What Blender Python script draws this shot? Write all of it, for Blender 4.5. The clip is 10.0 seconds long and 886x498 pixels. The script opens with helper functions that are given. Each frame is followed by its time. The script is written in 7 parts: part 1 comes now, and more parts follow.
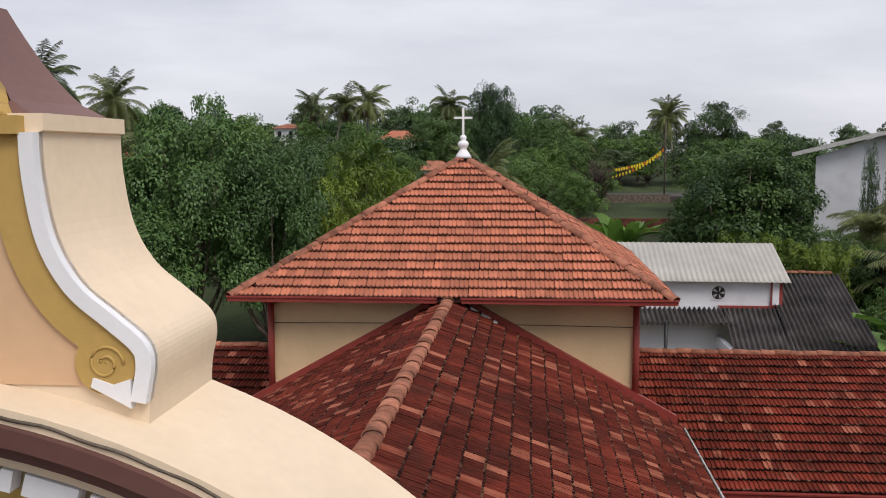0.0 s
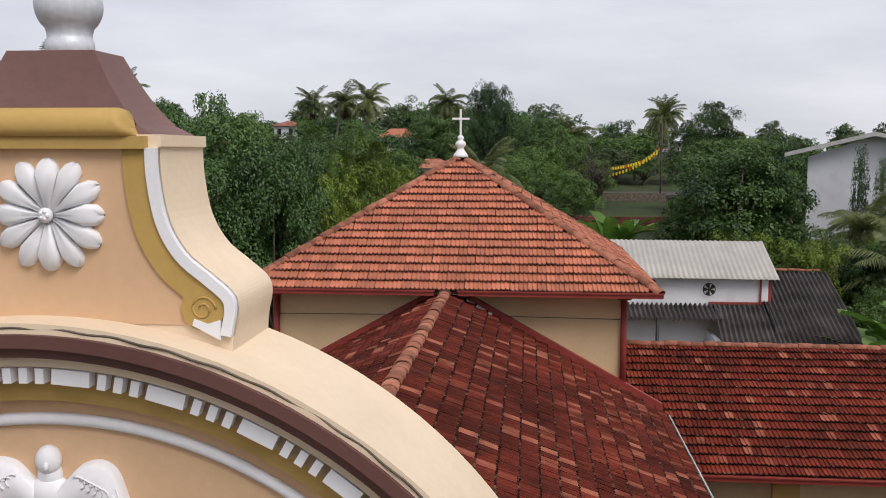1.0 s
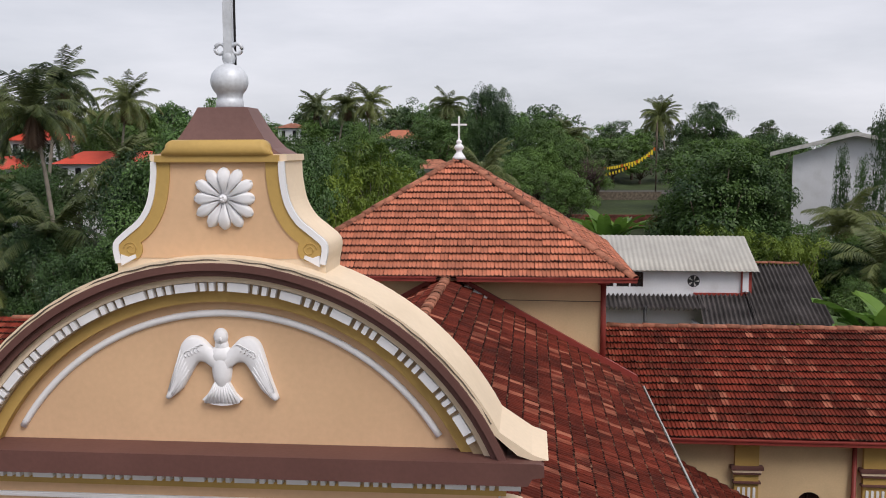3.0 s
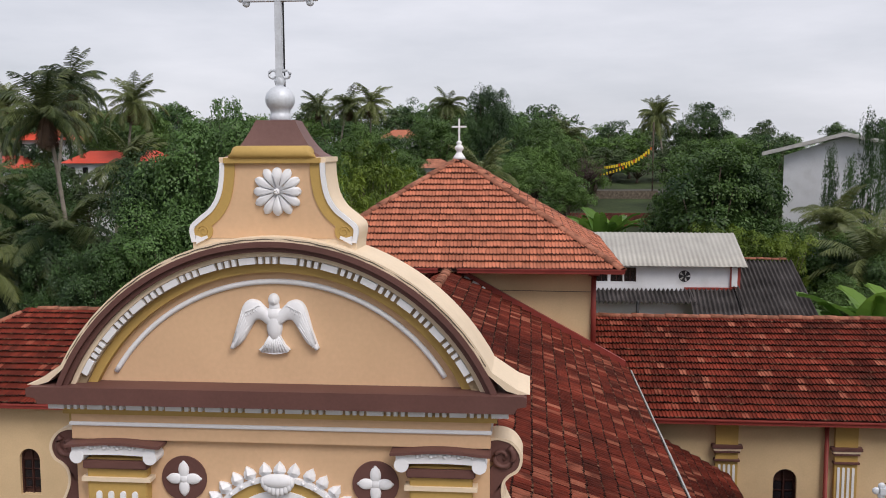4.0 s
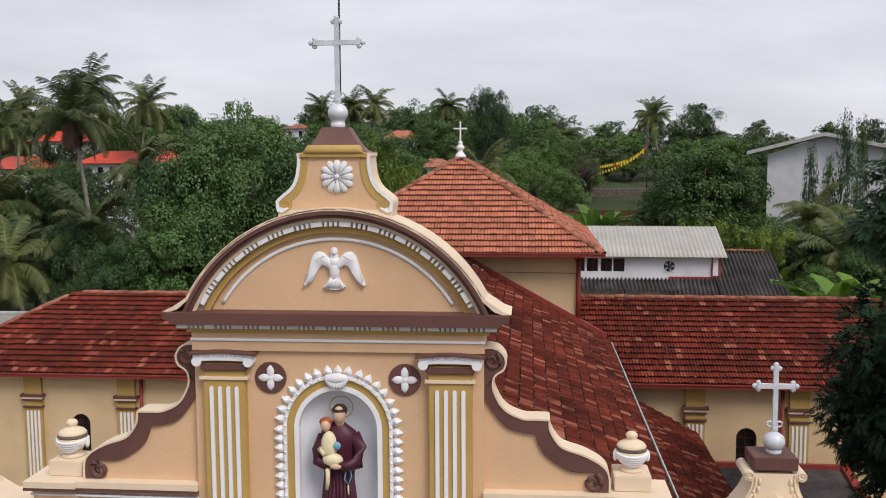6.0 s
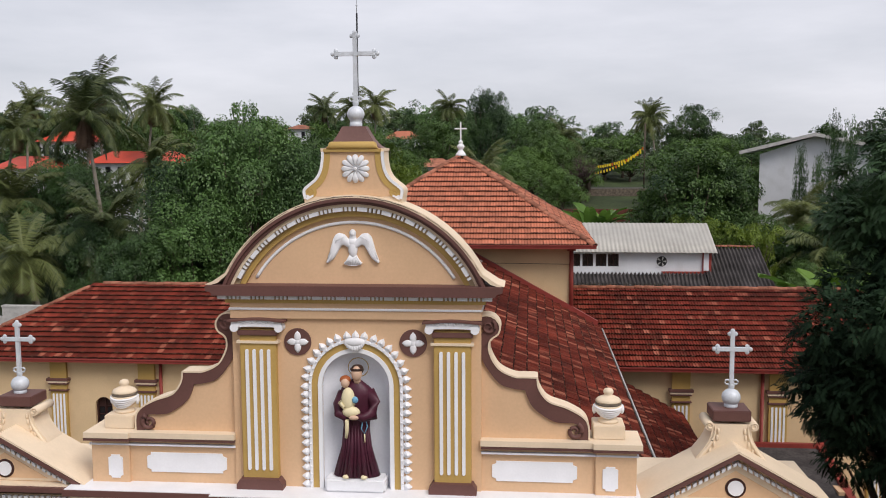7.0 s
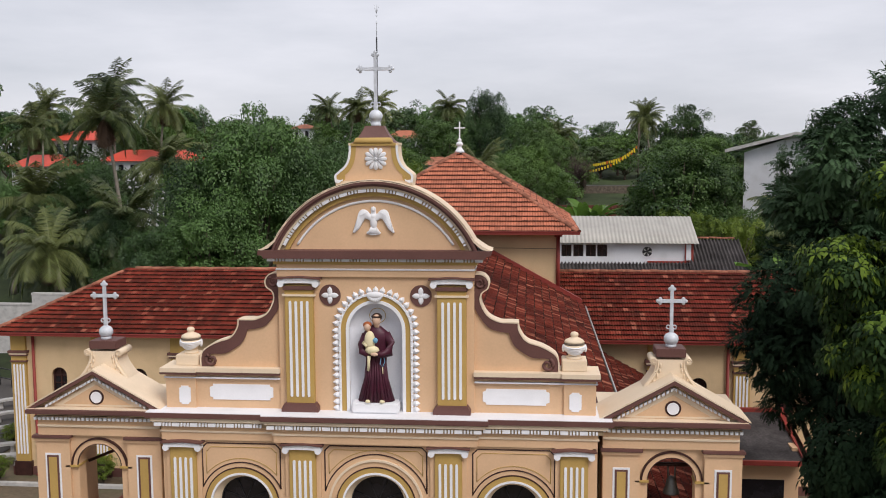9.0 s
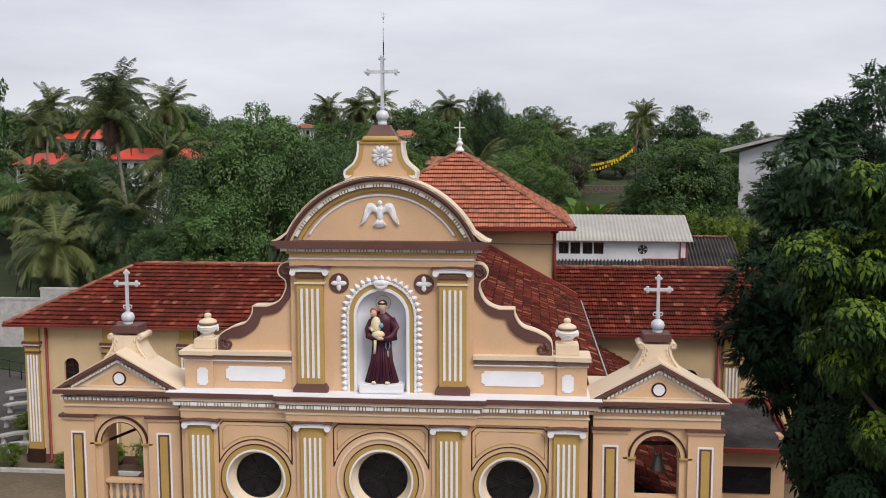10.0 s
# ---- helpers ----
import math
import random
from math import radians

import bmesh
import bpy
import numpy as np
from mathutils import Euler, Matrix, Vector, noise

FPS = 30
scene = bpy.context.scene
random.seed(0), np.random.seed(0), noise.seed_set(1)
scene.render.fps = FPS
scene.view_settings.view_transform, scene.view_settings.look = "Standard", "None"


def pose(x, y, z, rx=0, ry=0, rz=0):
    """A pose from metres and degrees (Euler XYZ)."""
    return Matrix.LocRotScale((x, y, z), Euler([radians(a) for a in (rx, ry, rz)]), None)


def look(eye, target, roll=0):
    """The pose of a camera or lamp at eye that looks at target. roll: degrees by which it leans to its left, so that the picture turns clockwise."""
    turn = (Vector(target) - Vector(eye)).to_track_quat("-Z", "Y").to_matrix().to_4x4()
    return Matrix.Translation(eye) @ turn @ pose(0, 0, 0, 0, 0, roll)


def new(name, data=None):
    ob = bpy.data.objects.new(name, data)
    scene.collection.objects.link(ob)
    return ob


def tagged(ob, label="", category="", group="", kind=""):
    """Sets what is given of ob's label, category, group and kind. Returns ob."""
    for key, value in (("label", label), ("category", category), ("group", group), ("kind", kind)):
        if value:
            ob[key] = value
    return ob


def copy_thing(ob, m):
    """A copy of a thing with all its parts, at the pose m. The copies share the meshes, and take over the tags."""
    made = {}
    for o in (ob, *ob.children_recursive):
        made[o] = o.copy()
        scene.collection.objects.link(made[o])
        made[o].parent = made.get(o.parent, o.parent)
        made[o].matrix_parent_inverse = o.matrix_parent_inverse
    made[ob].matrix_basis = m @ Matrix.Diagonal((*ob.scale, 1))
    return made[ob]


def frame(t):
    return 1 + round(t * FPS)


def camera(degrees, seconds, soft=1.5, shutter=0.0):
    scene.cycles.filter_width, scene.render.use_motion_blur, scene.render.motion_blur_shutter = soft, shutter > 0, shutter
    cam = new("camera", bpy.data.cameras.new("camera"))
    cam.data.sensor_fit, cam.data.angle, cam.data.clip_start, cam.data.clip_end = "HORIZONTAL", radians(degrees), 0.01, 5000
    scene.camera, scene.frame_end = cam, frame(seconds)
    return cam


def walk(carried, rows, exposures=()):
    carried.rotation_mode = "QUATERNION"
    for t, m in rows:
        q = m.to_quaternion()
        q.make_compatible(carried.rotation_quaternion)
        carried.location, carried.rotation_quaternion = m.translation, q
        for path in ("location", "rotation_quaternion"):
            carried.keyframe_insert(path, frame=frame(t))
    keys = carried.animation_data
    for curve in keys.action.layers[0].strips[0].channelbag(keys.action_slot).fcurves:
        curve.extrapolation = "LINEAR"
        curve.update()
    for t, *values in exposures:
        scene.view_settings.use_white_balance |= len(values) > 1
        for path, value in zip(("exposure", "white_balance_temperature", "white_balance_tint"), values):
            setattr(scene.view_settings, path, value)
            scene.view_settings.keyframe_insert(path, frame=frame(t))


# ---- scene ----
cam = camera(50.7, 10.0, 1.0)
PATH = [
    (0, (1.772, -2.378, 9.661), (1.587, -0.397, 9.457), -0.2),
    (0.5, (1.823, -2.886, 9.703), (1.641, -0.905, 9.493), 0.1),
    (1, (1.884, -3.461, 9.71), (1.703, -1.48, 9.501), 0.1),
    (1.5, (1.943, -4.058, 9.744), (1.762, -2.077, 9.534), 0.0),
    (2, (2.051, -4.839, 9.778), (1.869, -2.859, 9.566), 0.1),
    (2.5, (2.111, -5.555, 9.776), (1.927, -3.575, 9.568), -0.2),
    (4, (2.293, -8.233, 9.825), (2.11, -6.253, 9.615), -0.2),
    (4.5, (2.339, -9.103, 9.828), (2.157, -7.122, 9.618), -0.2),
    (5, (2.416, -10.101, 9.842), (2.233, -8.121, 9.63), -0.2),
    (5.5, (2.474, -11.038, 9.831), (2.291, -9.058, 9.62), -0.3),
    (7, (2.678, -14.065, 9.717), (2.494, -12.084, 9.509), -0.3),
    (7.5, (2.763, -15.069, 9.706), (2.581, -13.089, 9.496), -0.3),
    (8, (2.863, -16.125, 9.649), (2.681, -14.144, 9.442), -0.3),
    (9, (3.018, -18.026, 9.61), (2.834, -16.045, 9.401), -0.3),
    (9.5, (3.069, -18.753, 9.561), (2.887, -16.772, 9.354), -0.3),
    (10, (3.083, -19.325, 9.563), (2.901, -17.344, 9.354), -0.1),
]
walk(cam, [(t, look(e, g, r)) for t, e, g, r in PATH])

# ---- sky and light ----
world = bpy.data.worlds.new("overcast_sky")
scene.world = world
world.use_nodes = True
wt = world.node_tree
wt.nodes.clear()
w_out = wt.nodes.new("ShaderNodeOutputWorld")
w_bg = wt.nodes.new("ShaderNodeBackground")
w_sky = wt.nodes.new("ShaderNodeTexSky")
w_sky.sky_type = "NISHITA"
w_sky.sun_disc = False
w_sky.sun_elevation = radians(49)
w_sky.sun_rotation = radians(141)
w_dim = wt.nodes.new("ShaderNodeMixRGB")
w_dim.blend_type = "MULTIPLY"
w_dim.inputs[0].default_value = 1.0
w_dim.inputs[2].default_value = (0.10, 0.10, 0.10, 1)
w_co = wt.nodes.new("ShaderNodeTexCoord")
w_map = wt.nodes.new("ShaderNodeMapping")
w_map.inputs["Scale"].default_value = (1.0, 1.0, 4.5)
w_noise = wt.nodes.new("ShaderNodeTexNoise")
w_noise.inputs["Scale"].default_value = 2.2
w_noise.inputs["Detail"].default_value = 7
w_noise.inputs["Roughness"].default_value = 0.55
w_ramp = wt.nodes.new("ShaderNodeValToRGB")
w_ramp.color_ramp.elements[0].position = 0.32
w_ramp.color_ramp.elements[0].color = (0.51, 0.525, 0.585, 1)
w_ramp.color_ramp.elements[1].position = 0.66
w_ramp.color_ramp.elements[1].color = (0.725, 0.722, 0.785, 1)
w_mix = wt.nodes.new("ShaderNodeMixRGB")
w_mix.inputs[0].default_value = 0.92
wt.links.new(w_co.outputs["Generated"], w_map.inputs["Vector"])
wt.links.new(w_map.outputs["Vector"], w_noise.inputs["Vector"])
wt.links.new(w_noise.outputs["Fac"], w_ramp.inputs["Fac"])
wt.links.new(w_sky.outputs["Color"], w_dim.inputs[1])
wt.links.new(w_dim.outputs["Color"], w_mix.inputs[1])
wt.links.new(w_ramp.outputs["Color"], w_mix.inputs[2])
wt.links.new(w_mix.outputs["Color"], w_bg.inputs["Color"])
w_bg.inputs["Strength"].default_value = 1.0
wt.links.new(w_bg.outputs["Background"], w_out.inputs["Surface"])
sun = new("sun", bpy.data.lights.new("sun", "SUN"))
sun.data.energy = 2.1
sun.data.angle = radians(30)
sun.data.color = (1.0, 0.935, 0.90)
sun.matrix_world = look((6, -7.5, 11), (0, 0, 0))
scene.view_settings.exposure = 0.22


# ---- materials ----
def surface(name, colour, rough=0.7, vary=0.12, coarse=0.6, fine=14.0, bump=0.15, metal=0.0, dark=None, stain=0.0, pieces=0.0, light=None, lightamount=0.0, spec=0.3):
    """Painted, plastered or fired surface: two scales of tone, stains, relief, and tone piece by piece."""
    m = bpy.data.materials.new(name)
    m.use_nodes = True
    nt = m.node_tree
    b = nt.nodes["Principled BSDF"]
    b.inputs["Roughness"].default_value = rough
    b.inputs["Metallic"].default_value = metal
    b.inputs["Specular IOR Level"].default_value = spec
    co = nt.nodes.new("ShaderNodeTexCoord")
    geo = nt.nodes.new("ShaderNodeNewGeometry")
    def noisy(scale, detail):
        n = nt.nodes.new("ShaderNodeTexNoise")
        n.inputs["Scale"].default_value = scale
        n.inputs["Detail"].default_value = detail
        nt.links.new(geo.outputs["Position"], n.inputs["Vector"])
        return n
    big, small = noisy(coarse, 5), noisy(fine, 6)
    def mixed(kind, fac, a, c):
        x = nt.nodes.new("ShaderNodeMixRGB")
        x.blend_type = kind
        for k, v in ((0, fac), (1, a), (2, c)):
            if isinstance(v, (int, float)):
                x.inputs[k].default_value = v
            elif isinstance(v, tuple):
                x.inputs[k].default_value = (*v, 1)
            else:
                nt.links.new(v, x.inputs[k])
        return x.outputs["Color"]
    def ramp(src, lo, hi, a=0.0, c=1.0):
        r = nt.nodes.new("ShaderNodeMapRange")
        r.inputs["From Min"].default_value, r.inputs["From Max"].default_value = lo, hi
        r.inputs["To Min"].default_value, r.inputs["To Max"].default_value = a, c
        nt.links.new(src, r.inputs["Value"])
        return r.outputs["Result"]
    lo = tuple(c * (1 - vary * 1.6) for c in colour)
    hi = tuple(min(0.95, c * (1 + vary)) for c in colour)
    col = mixed("MIX", ramp(big.outputs["Fac"], 0.3, 0.7), lo, hi)
    col = mixed("MULTIPLY", 0.5, col, mixed("MIX", ramp(small.outputs["Fac"], 0.3, 0.7), (1 - vary * 2,) * 3, (1.0,) * 3))
    if pieces:
        info = nt.nodes.new("ShaderNodeObjectInfo")
        add = nt.nodes.new("ShaderNodeMath")
        add.operation = "ADD"
        nt.links.new(info.outputs["Random"], add.inputs[0])
        nt.links.new(geo.outputs["Random Per Island"], add.inputs[1])
        fr = nt.nodes.new("ShaderNodeMath")
        fr.operation = "FRACT"
        nt.links.new(add.outputs[0], fr.inputs[0])
        col = mixed("MULTIPLY", 1.0, col, mixed("MIX", fr.outputs[0], (1 - pieces,) * 3, (1 + pieces * 0.5,) * 3))
        if light:
            where = noisy(coarse * 0.9, 3)
            pale = nt.nodes.new("ShaderNodeMath")
            pale.operation = "MULTIPLY"
            nt.links.new(ramp(fr.outputs[0], 1 - lightamount * 1.6, 1 - lightamount * 0.9), pale.inputs[0])
            nt.links.new(ramp(where.outputs["Fac"], 0.40, 0.60, 0.1, 1.0), pale.inputs[1])
            col = mixed("MIX", pale.outputs[0], col, light)
    if stain:
        big2 = noisy(coarse * 2.3, 8)
        col = mixed("MIX", ramp(big2.outputs["Fac"], 0.52, 0.72, 0, stain), col, dark or (0.05, 0.04, 0.035))
    nt.links.new(col, b.inputs["Base Color"])
    bp = nt.nodes.new("ShaderNodeBump")
    bp.inputs["Strength"].default_value = bump
    bp.inputs["Distance"].default_value = 0.02
    nt.links.new(small.outputs["Fac"], bp.inputs["Height"])
    nt.links.new(bp.outputs["Normal"], b.inputs["Normal"])
    return m


def leafy(name, dark, light, rough=0.5, through_light=0.25, spec=0.35):
    """Foliage: tone leaf by leaf and tree by tree, with some light through the blade."""
    m = bpy.data.materials.new(name)
    m.use_nodes = True
    nt = m.node_tree
    b = nt.nodes["Principled BSDF"]
    b.inputs["Roughness"].default_value = rough
    b.inputs["Specular IOR Level"].default_value = spec
    geo = nt.nodes.new("ShaderNodeNewGeometry")
    info = nt.nodes.new("ShaderNodeObjectInfo")
    n = nt.nodes.new("ShaderNodeTexNoise")
    n.inputs["Scale"].default_value = 0.35
    n.inputs["Detail"].default_value = 4
    nt.links.new(geo.outputs["Position"], n.inputs["Vector"])
    a1 = nt.nodes.new("ShaderNodeMath")
    a1.operation = "MULTIPLY_ADD"
    nt.links.new(geo.outputs["Random Per Island"], a1.inputs[0])
    a1.inputs[1].default_value = 0.28
    nt.links.new(n.outputs["Fac"], a1.inputs[2])
    a2 = nt.nodes.new("ShaderNodeMath")
    a2.operation = "MULTIPLY_ADD"
    nt.links.new(info.outputs["Random"], a2.inputs[0])
    a2.inputs[1].default_value = 0.45
    nt.links.new(a1.outputs[0], a2.inputs[2])
    r = nt.nodes.new("ShaderNodeMapRange")
    r.inputs["From Min"].default_value, r.inputs["From Max"].default_value = 0.42, 1.15
    nt.links.new(a2.outputs[0], r.inputs["Value"])
    x = nt.nodes.new("ShaderNodeMixRGB")
    x.inputs[1].default_value, x.inputs[2].default_value = (*dark, 1), (*light, 1)
    nt.links.new(r.outputs["Result"], x.inputs[0])
    nt.links.new(x.outputs["Color"], b.inputs["Base Color"])
    t = nt.nodes.new("ShaderNodeBsdfTranslucent")
    nt.links.new(x.outputs["Color"], t.inputs["Color"])
    s = nt.nodes.new("ShaderNodeMixShader")
    s.inputs[0].default_value = through_light
    nt.links.new(b.outputs[0], s.inputs[1])
    nt.links.new(t.outputs[0], s.inputs[2])
    nt.links.new(s.outputs[0], nt.nodes["Material Output"].inputs["Surface"])
    return m


M_WALL = surface("peach_plaster", (0.675, 0.445, 0.268), 0.75, 0.06, 0.7, 22, 0.03, stain=0.10, dark=(0.40, 0.27, 0.15))
M_BEIGE = surface("beige_plaster", (0.66, 0.485, 0.285), 0.8, 0.07, 0.6, 20, 0.04, stain=0.22, dark=(0.40, 0.28, 0.16))
# The mouldings' maroon made paler, with the sky's sheen put into the colour.
M_CAP = surface("sky_lit_maroon_paint", (0.185, 0.100, 0.088), 0.6, 0.10, 1.5, 30, 0.06)
M_CREAM = surface("cream_plaster", (0.75, 0.61, 0.445), 0.7, 0.05, 0.9, 25, 0.04, stain=0.16, dark=(0.50, 0.38, 0.24))
M_GOLD = surface("ochre_paint", (0.48, 0.315, 0.098), 0.6, 0.07, 1.2, 30, 0.06)
M_BROWN = surface("maroon_brown_paint", (0.135, 0.062, 0.052), 0.6, 0.10, 1.5, 30, 0.06)
M_WHITE = surface("white_paint", (0.80, 0.80, 0.82), 0.55, 0.04, 1.5, 30, 0.05, stain=0.06, dark=(0.45, 0.45, 0.44))
M_SILVER = surface("silver_paint", (0.62, 0.65, 0.69), 0.45, 0.10, 5, 40, 0.10, metal=0.12)
M_NICHE = surface("pale_blue_grey_paint", (0.83, 0.85, 0.91), 0.6, 0.05, 1.5, 30, 0.05)
# Dentil beds: tan paint darkened to hold the shade between the blocks.
M_GAP_SHADE = surface("tan_gap_shade", (0.40, 0.295, 0.18), 0.7, 0.15, 3, 30, 0.1)
M_GRIME = surface("weathered_edge", (0.16, 0.13, 0.10), 0.9, 0.3, 4, 40, 0.3)
M_RED = surface("red_oxide_paint", (0.26, 0.045, 0.035), 0.5, 0.10, 1.5, 30, 0.06)
M_TILE_NEW = surface("clean_clay_tile", (0.53, 0.185, 0.105), 0.8, 0.12, 1.2, 14, 0.3, pieces=0.24, stain=0.30, dark=(0.17, 0.08, 0.055))
M_TILE_OLD = surface("weathered_clay_tile", (0.172, 0.030, 0.017), 0.8, 0.34, 0.8, 9, 0.45, pieces=0.34, stain=0.8, dark=(0.058, 0.016, 0.011), light=(0.36, 0.130, 0.080), lightamount=0.14, spec=0.14)
M_TILE_RED = surface("red_clay_tile", (0.215, 0.036, 0.021), 0.8, 0.30, 0.7, 9, 0.45, pieces=0.32, stain=0.75, dark=(0.060, 0.018, 0.012), light=(0.36, 0.120, 0.075), lightamount=0.07, spec=0.14)
# Clean tiles' lips, coloured darker to draw the step shadow of each course.
M_TILE_JOINT = surface("tile_edge_shade", (0.190, 0.070, 0.046), 0.85, 0.4, 3, 25, 0.4)
# Old tiles' lips: dirt and pale lichen, plus step shadow put into colour.
M_TILE_EDGE = surface("tile_edge_dirt_and_shade", (0.036, 0.013, 0.010), 0.9, 0.4, 3, 25, 0.4, stain=0.9, dark=(0.25, 0.135, 0.085), spec=0.1)
M_RIDGE = surface("ridge_tile", (0.40, 0.165, 0.105), 0.85, 0.25, 1.5, 12, 0.4, pieces=0.3, stain=0.75, dark=(0.085, 0.045, 0.035), spec=0.15)
M_GLASS = surface("dark_window", (0.016, 0.014, 0.018), 0.18, 0.3, 3, 10, 0.02, spec=0.5)
M_DARKWOOD = surface("dark_brown_wood", (0.055, 0.022, 0.018), 0.5, 0.2, 5, 40, 0.1)
M_BLACK = surface("black_metal", (0.02, 0.02, 0.022), 0.45, 0.1, 5, 40, 0.05)
M_METALROOF = surface("grey_metal_sheet", (0.40, 0.385, 0.35), 0.55, 0.08, 0.8, 12, 0.08, metal=0.1, stain=0.15, dark=(0.2, 0.18, 0.15))
M_ASBESTOS = surface("dark_cement_sheet", (0.092, 0.082, 0.080), 0.9, 0.35, 0.9, 12, 0.3, spec=0.1, stain=0.6, dark=(0.04, 0.037, 0.035))
M_WHITEWALL = surface("whitewashed_wall", (0.68, 0.69, 0.72), 0.8, 0.06, 0.5, 12, 0.1, stain=0.22, dark=(0.36, 0.36, 0.34))
M_BRICK = surface("red_brick", (0.20, 0.07, 0.05), 0.9, 0.2, 1, 15, 0.3, pieces=0.4)
M_GROUND = surface("dry_earth", (0.15, 0.115, 0.075), 0.95, 0.25, 0.25, 6, 0.5, stain=0.5, dark=(0.055, 0.075, 0.03))
M_HILL = surface("undergrowth", (0.045, 0.065, 0.022), 0.95, 0.4, 0.12, 2.5, 0.8, stain=0.4, dark=(0.02, 0.03, 0.012))
M_PAVE = surface("dark_asphalt", (0.075, 0.068, 0.062), 0.9, 0.15, 0.5, 20, 0.3)
M_STONE = surface("pale_cement", (0.47, 0.46, 0.44), 0.85, 0.12, 2, 20, 0.2, stain=0.3, dark=(0.15, 0.15, 0.13))
M_BELL = surface("bell_bronze", (0.20, 0.21, 0.20), 0.5, 0.2, 4, 30, 0.1, metal=0.5)
M_ROBE = surface("dark_maroon_paint", (0.068, 0.013, 0.028), 0.45, 0.15, 6, 30, 0.05)
M_SKIN = surface("beige_paint", (0.62, 0.42, 0.30), 0.5, 0.05, 6, 30, 0.03)
M_YELLOW = surface("pale_yellow_paint", (0.75, 0.66, 0.42), 0.5, 0.05, 6, 30, 0.03)
M_HAIR = surface("red_brown_paint", (0.36, 0.10, 0.03), 0.5, 0.05, 6, 30, 0.03)
M_DARKHAIR = surface("dark_brown_paint", (0.045, 0.022, 0.015), 0.5, 0.05, 6, 30, 0.03)
M_BLUE = surface("light_blue_paint", (0.17, 0.38, 0.55), 0.5, 0.05, 6, 30, 0.03)
M_BRIGHTRED = surface("bright_red_sheet", (0.60, 0.075, 0.04), 0.5, 0.08, 0.6, 10, 0.05)
M_FLAG = surface("yellow_cloth", (0.82, 0.62, 0.04), 0.8, 0.05, 2, 20, 0.05)
M_FLAG2 = surface("orange_cloth", (0.62, 0.16, 0.03), 0.8, 0.05, 2, 20, 0.05)
M_BARK = surface("grey_brown_bark", (0.11, 0.085, 0.065), 0.9, 0.3, 2, 20, 0.6)
M_PALMBARK = surface("pale_palm_bark", (0.25, 0.22, 0.18), 0.9, 0.2, 2, 20, 0.5)
M_LEAF_DARK = leafy("mango_leaf", (0.006, 0.022, 0.009), (0.094, 0.180, 0.045), 0.5, 0.15)
M_LEAF_MID = leafy("mixed_leaf", (0.012, 0.036, 0.011), (0.118, 0.205, 0.044), 0.5, 0.2)
M_LEAF_FAR = leafy("dull_leaf", (0.018, 0.036, 0.018), (0.105, 0.150, 0.060), 0.6, 0.15)
M_LEAF_BRIGHT = leafy("bamboo_leaf", (0.030, 0.074, 0.011), (0.21, 0.285, 0.038))
# Leaf colour kept very dark to stand in for shade under taller crowns.
M_LEAF_NEAR = leafy("rain_tree_shade_leaf", (0.003, 0.010, 0.007), (0.027, 0.055, 0.024), 0.8, 0.06, 0.12)
M_LEAF_YOUNG = leafy("young_leaf", (0.030, 0.066, 0.008), (0.170, 0.250, 0.022), 0.6, 0.15, 0.2)
M_LEAF_GLOSS = leafy("glossy_leaf", (0.003, 0.012, 0.005), (0.046, 0.092, 0.020), 0.7, 0.08, 0.15)
M_LEAF_RAIN = leafy("feathery_leaf", (0.005, 0.018, 0.012), (0.052, 0.100, 0.040), 0.65, 0.1, 0.2)
M_PALM = leafy("palm_leaf", (0.016, 0.036, 0.013), (0.160, 0.185, 0.058), 0.45, 0.2)
M_DRYPALM = leafy("dry_palm_leaf", (0.050, 0.030, 0.022), (0.150, 0.095, 0.055), 0.7, 0.1)
M_BANANA = leafy("banana_leaf", (0.06, 0.14, 0.025), (0.18, 0.30, 0.05), 0.35, 0.35)
M_TWIG = surface("bare_purple_twig", (0.085, 0.055, 0.055), 0.9, 0.2, 3, 20, 0.2)


# ---- mesh helpers ----
def part(name, bm, material, parent, label=""):
    """Link a bmesh as one mesh object under a thing or a part."""
    me = bpy.data.meshes.new(name)
    bmesh.ops.recalc_face_normals(bm, faces=bm.faces)
    bm.to_mesh(me)
    bm.free()
    for m in (material if isinstance(material, (list, tuple)) else (material,)):
        me.materials.append(m)
    ob = new(name, me)
    ob.parent = parent
    if label:
        tagged(ob, label)
    return ob


def thing(name, label, category, group="", kind="", at=(0, 0, 0)):
    ob = new(name)
    ob.location = at
    ob.empty_display_size = 0.2
    return tagged(ob, label, category, group, kind)


def whole(name, bm, material, label, category, group="", kind=""):
    return tagged(part(name, bm, material, None), label, category, group, kind)


def box(bm, x0, x1, y0, y1, z0, z1, mat=0):
    v = [bm.verts.new((x, y, z)) for z in (z0, z1) for y in (y0, y1) for x in (x0, x1)]
    for f in ((0, 1, 3, 2), (4, 6, 7, 5), (0, 4, 5, 1), (2, 3, 7, 6), (0, 2, 6, 4), (1, 5, 7, 3)):
        bm.faces.new([v[i] for i in f]).material_index = mat
    return v


def slab(x0, x1, y0, y1, z0, z1, bevel=0.0):
    bm = bmesh.new()
    box(bm, min(x0, x1), max(x0, x1), y0, y1, z0, z1)
    if bevel:
        bmesh.ops.bevel(bm, geom=bm.edges[:], offset=bevel, segments=2, affect="EDGES")
    return bm


